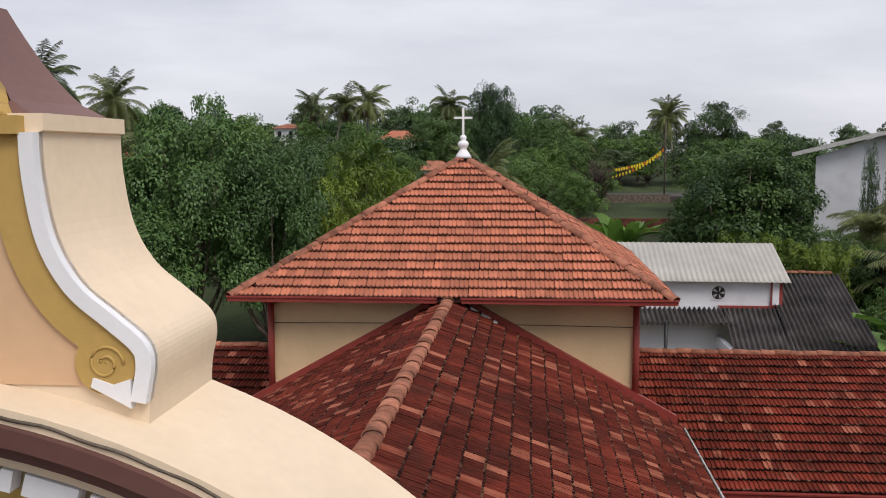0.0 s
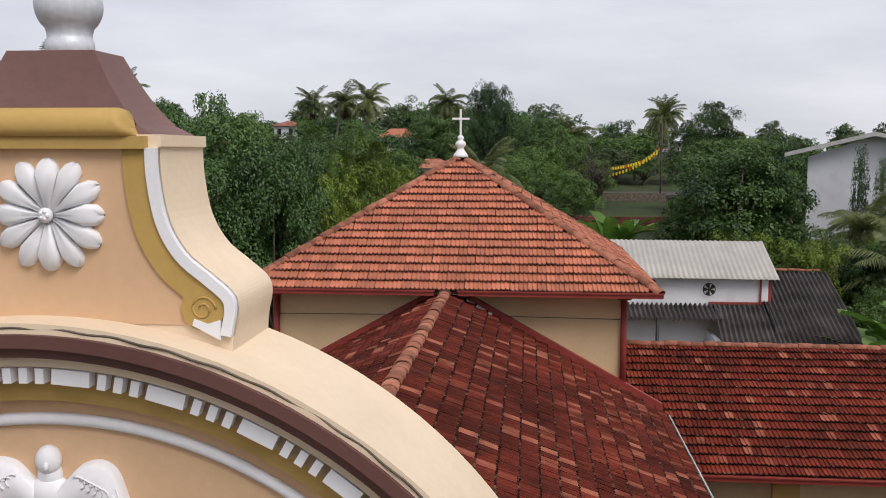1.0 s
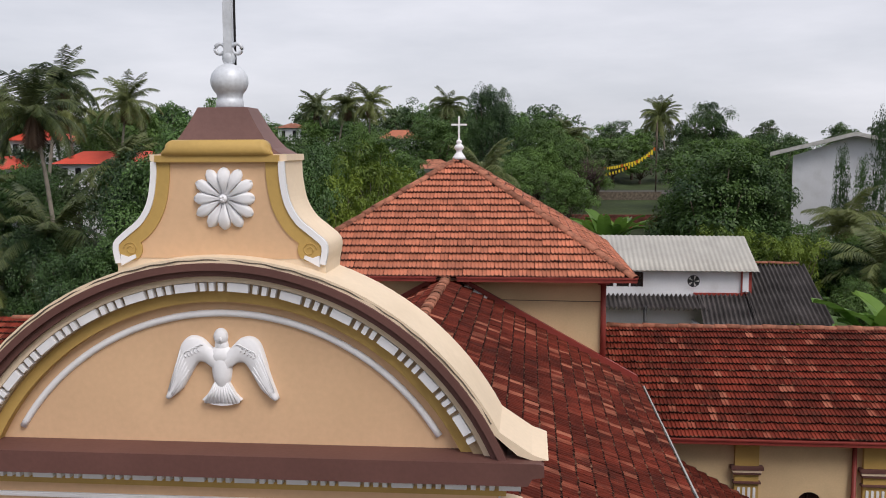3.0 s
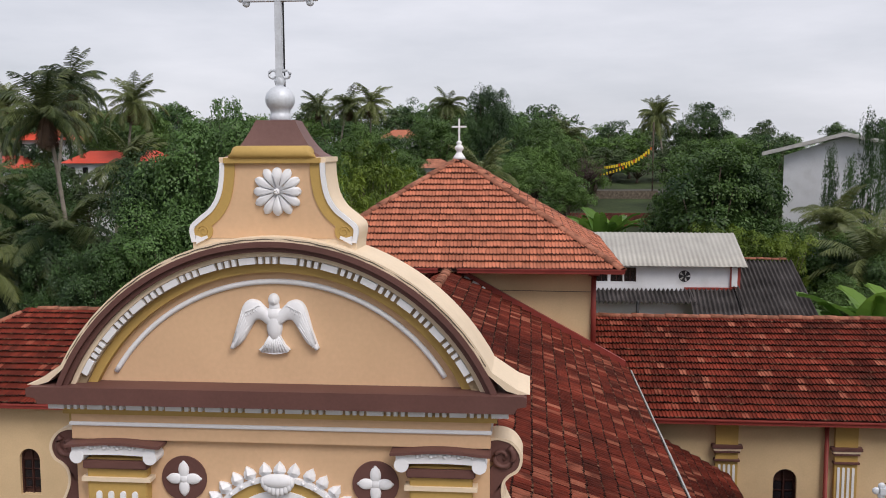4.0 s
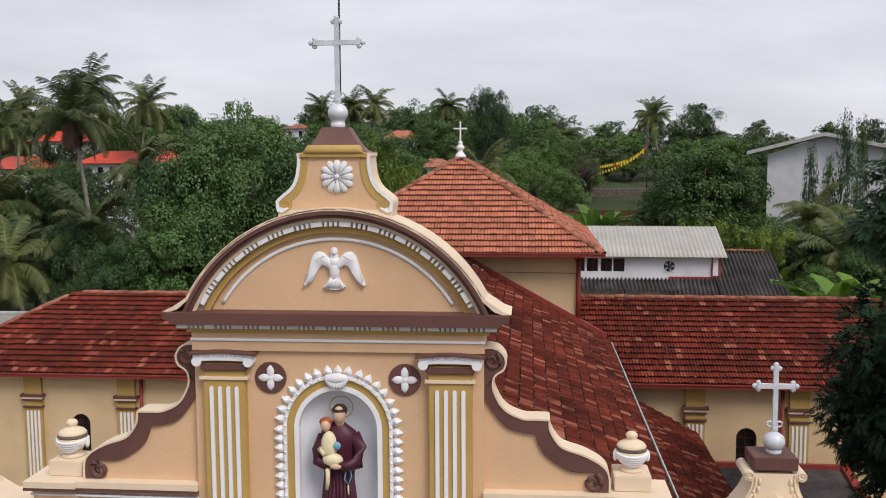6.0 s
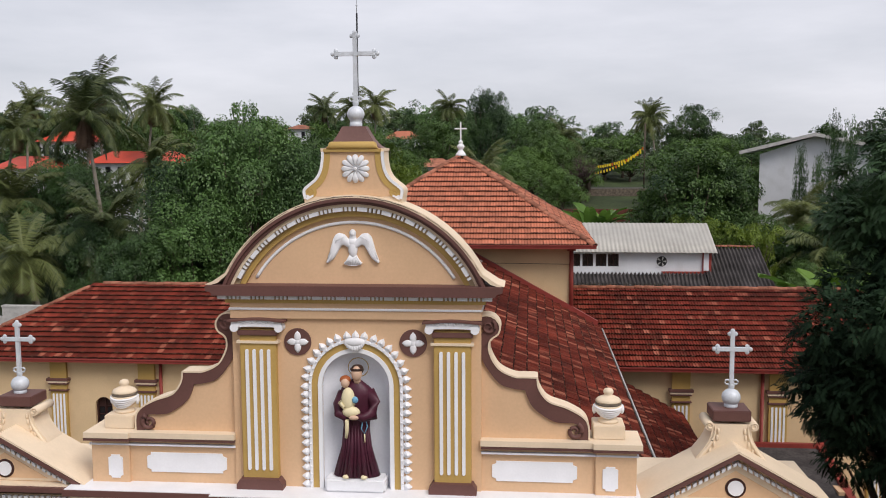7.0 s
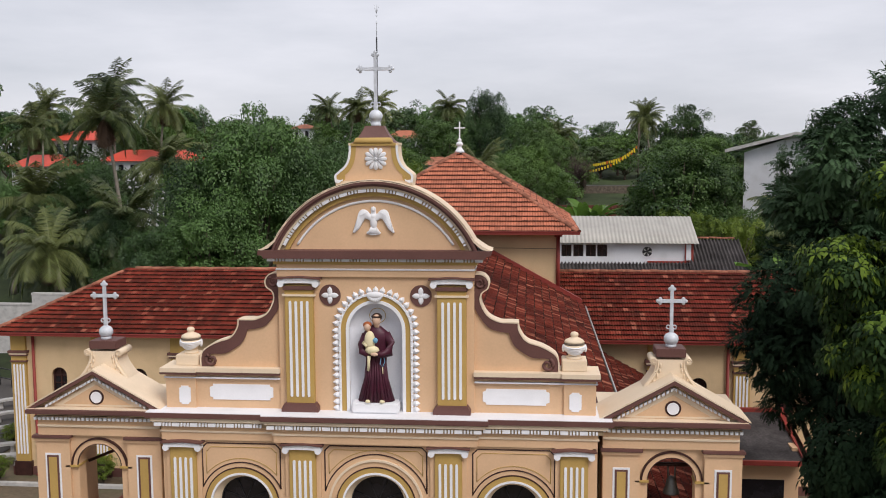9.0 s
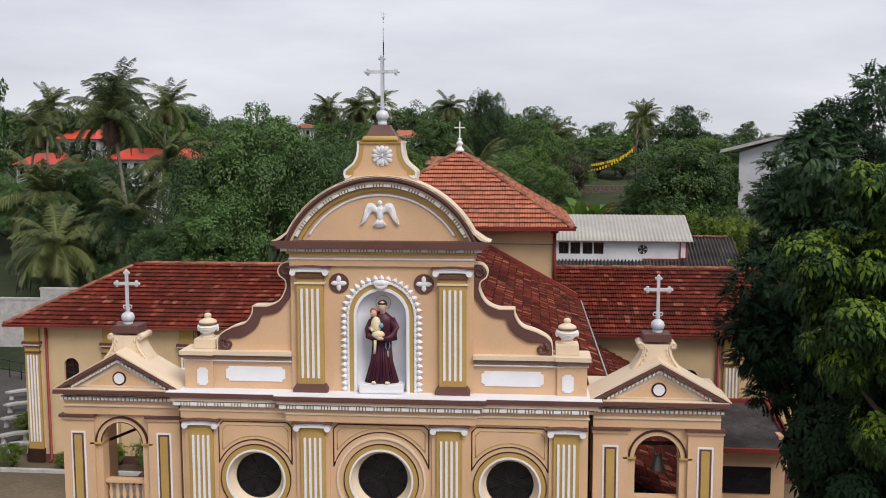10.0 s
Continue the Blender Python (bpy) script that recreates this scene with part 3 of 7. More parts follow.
crest = part("crest", bm, M_CREAM, church, "cream scroll-sided crest")
bm = bmesh.new()
prism(bm, [(x - 0.03, z) for x, z in side if z > 9.02] + [(-x + 0.03, z) for x, z in side[::-1] if z > 9.02], -0.006, 0.02)
part("face", bm, M_WALL, crest)
for s in (-1, 1):
    edge = [(s * x, z) for x, z in side]
    ins = [(s * x, z) for x, z in shifted(side, -0.042)]
    ins2 = [(s * x, z) for x, z in shifted(side, -0.135)]
    ins2 = [(x, max(z, 9.03)) for x, z in ins2]
    bm = bmesh.new()
    keep = [k for k, q in enumerate(edge) if q[1] > 8.985]
    band(bm, [edge[k] for k in keep], [ins[k] for k in keep], -0.03, 0.02)
    part("white_edge", bm, M_WHITE, crest)
    bm = bmesh.new()
    prism(bm, [(s * 0.605, 9.042), (s * 0.716, 8.985), (s * 0.716, 9.065), (s * 0.665, 9.048), (s * 0.612, 9.066)], -0.027, 0.02)
    part("white_foot", bm, M_WHITE, crest)
    bm = bmesh.new()
    band(bm, [p for p in ins if p[1] > 9.06], [q for p, q in zip(ins, ins2) if p[1] > 9.06], -0.018, 0.02)
    band(bm, arc(s * 0.645, 9.105, 0.085, 0, 360, 24), arc(s * 0.645, 9.105, 0.002, 0, 360, 24), -0.019, 0.02)
    part("ochre_edge", bm, M_GOLD, crest)
    bm = bmesh.new()
    sp = [(s * (0.645 + (0.052 - 0.038 * k / 26) * math.cos(0.35 * k)), -0.02, 9.105 + (0.052 - 0.038 * k / 26) * math.sin(0.35 * k)) for k in range(27)]
    tube(bm, sp, 0.0045, 5)
    part("scroll", bm, M_GOLD, crest)
bm = bmesh.new()
roll = [(-0.006, 9.760), (-0.058, 9.763), (-0.074, 9.790), (-0.070, 9.825), (-0.045, 9.860), (-0.005, 9.871), (0.05, 9.871), (0.05, 9.760)]
cross_sections = []
for x, k in ((-0.40, 0.0), (-0.392, 0.55), (-0.375, 0.85), (-0.345, 1.0), (0.345, 1.0), (0.375, 0.85), (0.392, 0.55), (0.40, 0.0)):
    cross_sections.append([bm.verts.new((x * (1.0 if z < 9.825 else 0.93), y if y > 0 else y * (0.25 + 0.75 * k), 9.760 + (z - 9.760) * (0.35 + 0.65 * k))) for y, z in roll])
for a, c in zip(cross_sections, cross_sections[1:]):
    for i in range(len(roll)):
        j = (i + 1) % len(roll)
        bm.faces.new((a[i], c[i], c[j], a[j])).smooth = True
bm.faces.new(cross_sections[0])
bm.faces.new(cross_sections[-1][::-1])
box(bm, -0.44, 0.44, -0.045, 0.01, 9.715, 9.763)
part("ochre_moulding", bm, M_GOLD, crest)
bm = bmesh.new()
rows = []
for t in range(9):
    k = t / 8
    e = k ** 0.62
    hw, hd = 0.445 - 0.265 * e, 0.235 - 0.10 * e
    rows.append([bm.verts.new((sx * hw, 0.262 + sy * hd, 9.771 + 0.33 * k)) for sx, sy in ((-1, -1), (1, -1), (1, 1), (-1, 1))])
for a, c in zip(rows, rows[1:]):
    for i in range(4):
        bm.faces.new((a[i], a[(i + 1) % 4], c[(i + 1) % 4], c[i]))
bm.faces.new(rows[-1])
part("cap", bm, M_CAP, crest, "maroon concave pyramid cap, coloured paler for sky sheen")


def flower(cx, cz):
    t = thing("flower_relief", "large white twelve-petal flower relief on crest", "relief", at=(cx, 0.0, cz))
    me = None
    for k in range(12):
        if me is None:
            bm = bmesh.new()
            st = [(0.015, 0.009, -0.035), (0.06, 0.015, -0.050), (0.110, 0.031, -0.064), (0.155, 0.045, -0.064), (0.192, 0.040, -0.050), (0.212, 0.022, -0.036), (0.219, 0.006, -0.026)]
            rows = []
            for r, hw, y in st:
                rows.append([bm.verts.new((hw * u, y + (0.016 if u == 0 else 0.0) + (0.030 if abs(u) == 1 else 0), r)) for u in (-1, -0.55, 0, 0.55, 1)])
            for a, b in zip(rows, rows[1:]):
                for i in range(4):
                    bm.faces.new((a[i], a[i + 1], b[i + 1], b[i])).smooth = True
            ba = [[bm.verts.new((v.co.x, 0.004, v.co.z)) for v in (r[0], r[-1])] for r in rows]
            for i in range(len(rows) - 1):
                bm.faces.new((rows[i][0], rows[i + 1][0], ba[i + 1][0], ba[i][0]))
                bm.faces.new((rows[i][-1], rows[i + 1][-1], ba[i + 1][1], ba[i][1]))
            ob = part("petal", bm, M_WHITE, t)
            me = ob.data
        else:
            ob = new("petal", me)
            ob.parent = t
        size = 1.0 if k % 3 == 0 else 1.06
        ob.matrix_local = pose(0, 0.004 if k % 2 else 0.0, 0, 0, 30 * k, 0) @ Matrix.Diagonal((0.92 if k % 3 else 1.0, 1.0 if k % 3 == 0 else 0.85, size, 1))
    bm = bmesh.new()
    ball(bm, (0, -0.045, 0), 0.03, seg=12, scale=(1, 0.6, 1))
    for k in range(5):
        q = 2 * math.pi * k / 5
        ball(bm, (0.014 * math.cos(q), -0.058, 0.014 * math.sin(q)), 0.009, seg=6)
    part("centre", bm, M_WHITE, t)


flower(0.045, 9.462)


def trefoil_cross(name, cx, cy, z0, zc, zt, arm, bar, ball_z, ball_r, label, foot_scrolls=True):
    """Silver cross with three-lobed ends on a ball; z0 is where the ball's collar stands."""
    t = thing(name, label, "cross", at=(cx, cy, z0))
    bm = bmesh.new()
    r = ball_r
    lathe(bm, [(0.62 * r * 1.1, 0), (0.72 * r, 0.012), (0.72 * r, 0.05), (0.66 * r, 0.06), (0.66 * r, 0.075)] + [(r * math.cos(radians(a)), ball_z - z0 + r * 0.93 * math.sin(radians(a))) for a in range(-45, 86, 10)], 0, 0, 20)
    part("ball", bm, M_SILVER, t)
    bm = bmesh.new()
    h, d = bar / 2, bar * 0.42
    bot = ball_z - z0 + r * 0.85
    prism(bm, [(-h, bot), (h, bot), (h, zt - z0), (-h, zt - z0)], -d, d)
    part("upright", bm, M_SILVER, t)
    bm = bmesh.new()
    prism(bm, [(-arm + 0.03, zc - z0 - h), (arm - 0.03, zc - z0 - h), (arm - 0.03, zc - z0 + h), (-arm + 0.03, zc - z0 + h)], -d - 0.003, d + 0.003)
    part("crossbar", bm, M_SILVER, t)
    q = bar * 0.72
    for ex, ez, dx, dz in ((-arm, zc - z0, -1, 0), (arm, zc - z0, 1, 0), (0, zt - z0, 0, 1)):
        bm = bmesh.new()
        for ox, oz in ((0, 0), (-dx * q * 1.1 + dz * q, -dz * q * 1.1 + dx * q), (-dx * q * 1.1 - dz * q, -dz * q * 1.1 - dx * q)):
            ball(bm, (ex + ox, 0, ez + oz), q * 0.82, seg=10, scale=(1, 0.55, 1))
        part("lobe", bm, M_SILVER, t)
    if foot_scrolls:
        bm = bmesh.new()
        for s in (-1, 1):
            ring = [(s * (0.062 + 0.036 * math.cos(a)), 0, bot + 0.115 + 0.036 * math.sin(a)) for a in np.linspace(0, 6.28, 14)]
            tube(bm, ring, 0.014, 6)
        ball(bm, (0, 0, bot + 0.05), 0.05, seg=10, scale=(1, 0.7, 1.2))
        part("scroll", bm, M_SILVER, t)
    return t


top_cross = trefoil_cross("roof_cross", 0.01, 0.275, 10.100, 11.205, 11.525, 0.345, 0.062, 10.292, 0.135, "silver-painted trefoil cross with ball on the crest")
rod = thing("lightning_rod", "black lightning rod with splayed tip behind cross", "lightning rod", at=(0.035, 0.335, 10.07))
bm = bmesh.new()
tube(bm, [(0, 0, 0), (0, 0, 1.75)], 0.013, 8)
part("rod", bm, M_BLACK, rod)
bm = bmesh.new()
tube(bm, [(0, 0, 1.75), (0, 0, 2.2)], 0.006, 6)
for z in (1.87, 2.02, 2.16):
    ball(bm, (0, 0, z), 0.016, seg=8)
part("tip", bm, M_SILVER, rod)
for k in range(5):
    bm = bmesh.new()
    q = 2 * math.pi * k / 5
    tube(bm, [(0, 0, 2.2), (0.025 * math.cos(q), 0.025 * math.sin(q), 2.27), (0.055 * math.cos(q), 0.055 * math.sin(q), 2.36)], 0.005, 5)
    part("prong", bm, M_SILVER, rod)

# side scroll walls and attic
for s in (-1, 1):
    out = curve([(1.93, 7.19), (2.03, 7.205), (2.15, 7.165), (2.225, 7.05), (2.20, 6.93), (2.11, 6.865), (2.06, 6.78), (2.07, 6.62), (2.205, 6.385), (2.44, 6.262), (2.62, 6.25), (2.80, 6.247)], 5)
    out2 = curve([(2.80, 6.247), (2.82, 6.09), (2.97, 5.885), (3.26, 5.78), (3.49, 5.655), (3.585, 5.52), (3.595, 5.29)], 5)
    inn = curve([(1.90, 7.00), (1.94, 7.00), (1.98, 6.99), (1.97, 6.95), (1.91, 6.85), (1.93, 6.68), (1.98, 6.48), (2.21, 6.17), (2.42, 6.08), (2.62, 6.055)], 5)
    inn2 = curve([(2.62, 6.055), (2.74, 5.79), (3.03, 5.585), (3.22, 5.55), (3.36, 5.55), (3.45, 5.50), (3.46, 5.29)], 5)
    a = resample(out, 60) + resample(out2, 40)[1:]
    c = resample(inn, 60) + resample(inn2, 40)[1:]
    bm = bmesh.new()
    band(bm, [(s * x, z) for x, z in a], [(s * x, z) for x, z in c], 0.06, 0.40)
    part("scroll_band", bm, M_BROWN, church, "maroon scrolled edge of wing wall")
    bm = bmesh.new()
    up = shifted(a, -0.022)
    band(bm, [(s * x, z) for x, z in up], [(s * x, z) for x, z in shifted(a, 0.004)], 0.05, 0.42)
    part("scroll_coping", bm, M_CREAM, church)
    bm = bmesh.new()
    prism(bm, [(s * 1.90, 5.28), (s * 1.90, 6.98)] + [(s * x, z) for x, z in c if z < 6.98 and x > 1.905] + [(s * 3.46, 5.28)], 0.10, 0.38)
    part("wing_wall", bm, M_WALL, church)
    bm = bmesh.new()
    vx, vz = 3.385, 5.42
    sp = [(s * (vx + (0.125 - 0.0038 * k) * math.cos(1.2 - 0.33 * k)), 0.075, vz + (0.125 - 0.0038 * k) * math.sin(1.2 - 0.33 * k)) for k in range(28)]
    tube(bm, sp, [0.045 - 0.0009 * k for k in range(28)], 8)
    part("volute", bm, M_BROWN, church)
    bm = bmesh.new()
    sp = [(s * (2.06 + (0.115 - 0.0036 * k) * math.cos(1.0 - 0.33 * k)), 0.055, 7.04 + (0.115 - 0.0036 * k) * math.sin(1.0 - 0.33 * k)) for k in range(26)]
    tube(bm, sp, [0.03 - 0.0006 * k for k in range(26)], 8)
    part("volute", bm, M_BROWN, church)
    # attic with its end block
    part("attic_wall", slab(s * 1.93, s * 4.32, 0.05, 0.58, 4.38, 5.13), M_WALL, church)
    part("attic_block", slab(s * 3.70, s * 4.325, -0.01, 0.60, 4.38, 5.132, 0.008), M_WALL, church)
    part("attic_line", slab(s * 1.95, s * 4.36, -0.025, 0.60, 5.055, 5.085, 0.006), M_WHITE, church)
    bm = bmesh.new()
    for x0, x1, y in ((1.95, 3.66, -0.07), (3.66, 4.41, -0.12)):
        box(bm, min(s * x0, s * x1), max(s * x0, s * x1), y, 0.62, 5.150, 5.195)
    part("attic_moulding", bm, M_BROWN, church)
    bm = bmesh.new()
    for x0, x1, y in ((1.94, 3.66, -0.06), (3.66, 4.40, -0.11)):
        box(bm, min(s * x0, s * x1), max(s * x0, s * x1), y - 0.02, 0.63, 5.197, 5.285)
    part("attic_coping", bm, M_CREAM, church)
    for x0, x1, z0, z1, n, y in ((2.115, 3.425, 4.615, 4.935, 0.065, 0.05), (3.81, 4.045, 4.52, 4.90, 0.045, -0.01)):
        pts = [(x0 + n, z0), (x1 - n, z0), (x1 - n, z0 + n * 0.6), (x1, z0 + n), (x1, z1 - n), (x1 - n, z1 - n * 0.6), (x1 - n, z1), (x0 + n, z1), (x0 + n, z1 - n * 0.6), (x0, z1 - n), (x0, z0 + n), (x0 + n, z0 + n * 0.6)]
        bm = bmesh.new()
        prism(bm, [(s * x, z) for x, z in pts], y - 0.018, y + 0.01)
        part("white_panel", bm, M_WHITE, church)
    # urn and its block
    part("urn_block", slab(s * 3.67, s * 4.155, 0.12, 0.62, 5.285, 5.50, 0.012), M_CREAM, church)
    urn = thing("stone_urn", "cream lidded urn draped with white swags on attic", "urn", "urns on the attic", at=(s * 3.915, 0.38, 5.50))
    bm = bmesh.new()
    bowl = [(0.155, 0.0), (0.160, 0.03), (0.118, 0.06), (0.128, 0.09), (0.165, 0.15), (0.195, 0.22), (0.205, 0.28)]
    lathe(bm, bowl, 0, 0, 24)
    part("body", bm, M_CREAM, urn)
    bm = bmesh.new()
    lathe(bm, [(0.19, 0.275), (0.205, 0.29), (0.205, 0.305), (0.19, 0.315)], 0, 0, 24)
    part("rim", bm, M_GRIME, urn)
    bm = bmesh.new()
    lathe(bm, [(0.19, 0.318), (0.20, 0.34), (0.17, 0.375), (0.11, 0.405), (0.075, 0.42), (0.06, 0.435), (0.078, 0.46), (0.08, 0.49), (0.06, 0.52), (0.02, 0.535)], 0, 0, 24)
    part("lid", bm, M_CREAM, urn)
    for q0 in (0, 1):
        for j in range(5):
            arcp = []
            for k in range(15):
                q = math.pi * (q0 + k / 14)
                sag = 0.262 - 0.008 * j - (0.03 + 0.026 * j) * math.sin(math.pi * k / 14)
                r = float(np.interp(sag, [b[1] for b in bowl], [b[0] for b in bowl])) + 0.012
                arcp.append((r * math.cos(q), r * math.sin(q), sag))
            bm = bmesh.new()
            tube(bm, arcp, 0.019, 6)
            part("swag_fold", bm, M_WHITE, urn)
        bm = bmesh.new()
        ball(bm, (0.215 * math.cos(math.pi * q0), 0, 0.20), 0.042, seg=8, scale=(0.8, 1, 1.9))
        part("tassel", bm, M_WHITE, urn)

# main ledge and lower storey
bm = bmesh.new()
prism(bm, [(-4.64, 4.335), (4.64, 4.335), (4.64, 4.435), (-4.64, 4.435)], -0.42, 0.70)
part("ledge", bm, M_BROWN, church, "maroon main cornice")
part("ledge_jut", slab(-2.25, 2.25, -0.52, 0.0, 4.330, 4.432, 0.01), M_BROWN, church)
bm = bmesh.new()
box(bm, -4.62, 4.62, -0.40, 0.70, 4.436, 4.446)
part("ledge_top", bm, M_WHITE, church)
part("ledge_jut_top", slab(-2.235, 2.235, -0.505, 0.0, 4.433, 4.450), M_WHITE, church)
part("statue_plinth", slab(-0.47, 0.47, -0.22, 0.12, 4.452, 4.67, 0.03), M_WHITE, church, "white statue plinth")
F = -0.22
part("entablature", slab(-4.35, 4.35, F - 0.05, 0.6, 3.86, 4.335), M_WALL, church)
part("entablature_jut", slab(-2.02, 2.02, F - 0.13, 0.0, 3.862, 4.332), M_WALL, church)
part("architrave_line", slab(-4.38, 4.38, F - 0.075, 0.3, 4.015, 4.055, 0.008), M_CREAM, church)
part("architrave_line", slab(-2.05, 2.05, F - 0.155, 0.0, 4.012, 4.053, 0.008), M_CREAM, church)
bm = bmesh.new()
box(bm, -4.45, 4.45, F - 0.11, 0.3, 4.15, 4.232)
box(bm, -2.12, 2.12, F - 0.19, 0.0, 4.152, 4.230)
course = part("dentil_course", bm, M_GAP_SHADE, church)
for a, c, y in ((-4.46, -2.14, F - 0.11), (-2.13, 2.13, F - 0.19), (2.14, 4.46, F - 0.11)):
    dentils(course, straight(4.158, y), a, c, 0.066, 0.05)
part("bed_moulding", slab(-4.54, 4.54, F - 0.15, 0.3, 4.25, 4.335), M_CREAM, church)
part("bed_moulding", slab(-2.18, 2.18, F - 0.24, 0.0, 4.252, 4.332), M_CREAM, church)
ROSES = ((-2.73, 2.53, 0.51), (0.0, 2.57, 0.545), (2.73, 2.51, 0.51))
EDGES = (-4.35, -1.45, 1.45, 4.35)
for k, (cx, cz, r) in enumerate(ROSES):
    bm = bmesh.new()
    holed(bm, EDGES[k], EDGES[k + 1], 0.9, 3.862, arc(cx, cz, r + 0.115, 0, 360, 48)[:-1], F, 0.3)
    box(bm, EDGES[k], EDGES[k + 1], F, 0.3, GROUND_TO, 0.9)
    wall = part("lower_wall", bm, M_WALL, church)
    win = part("rose_window", slab(cx - r - 0.1, cx + r + 0.1, 0.06, 0.09, cz - r - 0.1, cz + r + 0.1), M_GLASS, church, "dark round rose window")
    bm = bmesh.new()
    n = 56
    rows = [[bm.verts.new((cx + q * math.cos(2 * math.pi * i / n), y, cz + q * math.sin(2 * math.pi * i / n))) for i in range(n)] for q, y in ((r + 0.125, F - 0.002), (r + 0.05, F + 0.16), (r - 0.005, F + 0.20), (r - 0.005, 0.06))]
    for a, c in zip(rows, rows[1:]):
        for i in range(n):
            bm.faces.new((a[i], a[(i + 1) % n], c[(i + 1) % n], c[i])).smooth = True
    part("reveal", bm, M_CREAM, win)
    for name, r0, r1, y, m in (("ring", r + 0.105, r + 0.145, F - 0.035, M_WHITE), ("ring", r + 0.145, r + 0.245, F - 0.02, M_GOLD), ("ring", r + 0.245, r + 0.265, F - 0.028, M_DARKWOOD)):
        bm = bmesh.new()
        band(bm, arc(cx, cz, r1, 0, 360, 64), arc(cx, cz, r0, 0, 360, 64), y, F + 0.02)
        part(name, bm, m, win)
    bm = bmesh.new()
    band(bm, arc(cx, cz, r, 0, 360, 48), arc(cx, cz, r - 0.02, 0, 360, 48), 0.0, 0.07)
    for a in range(0, 180, 45):
        q = radians(a + 22)
        tube(bm, [(cx - r * math.cos(q), 0.045, cz - r * math.sin(q)), (cx + r * math.cos(q), 0.045, cz + r * math.sin(q))], 0.008, 5)
    part("window_bar", bm, M_BLACK, win)
    if k == 1:
        bm = bmesh.new()
        band(bm, arc(cx, cz, 0.96, -30, 210, 60), arc(cx, cz, 0.915, -30, 210, 60), F - 0.03, F + 0.02)
        part("ring", bm, M_CREAM, win)
    # incised spandrel lines
    x0, x1 = (cx - 0.80, cx + 0.80) if k != 1 else (-1.02, 1.02)
    R = r + 0.36 if k != 1 else 1.06
    for off, m, w in ((0, M_DARKWOOD, 0.014), (0.08, M_GOLD, 0.008)):
        for sg in (-1, 1):
            ex = x1 - cx - off if sg > 0 else cx - x0 - off
            q0 = math.degrees(math.acos(min(1, ex / (R + off))))
            arcpts = [(cx + sg * (R + off) * math.cos(radians(a)), cz + (R + off) * math.sin(radians(a))) for a in np.linspace(q0, 90, 14)]
            zt = 3.79 - off
            line = [(cx + sg * ex, zt - 0.10), (cx + sg * ex, arcpts[0][1])] + [p for p in arcpts if p[1] < zt + 0.2]
            bm = bmesh.new()
            tube(bm, [(x, F - 0.004, z) for x, z in line], w, 5)
            tube(bm, [(cx + sg * ex, F - 0.004, zt - 0.10), (cx + sg * (ex - 0.1), F - 0.004, zt), (cx, F - 0.004, zt)], w, 5)
            part("incised_line", bm, m, wall)
for x in (-3.90, -1.455, 1.455, 3.90):
    pil = part("pilaster", slab(x - 0.27, x + 0.27, F - 0.10, F + 0.02, GROUND_TO + 0.5, 3.78, 0.008), M_GOLD, church, "ochre pilaster with white fluting")
    part("backing", slab(x - 0.36, x + 0.36, F - 0.05, F + 0.02, GROUND_TO, 3.86), M_WALL, pil)
    flutes(pil, x, F - 0.10, -2.2, 3.505, 0.33)
    volute_capital(x, F - 0.02, 3.655, 0.76, pil)
part("side_wall", slab(-4.35, -4.05, 0.3, 1.6, GROUND_TO, 4.335), M_WALL, church)
part("side_wall", slab(4.05, 4.35, 0.3, 1.6, GROUND_TO, 4.335), M_WALL, church)

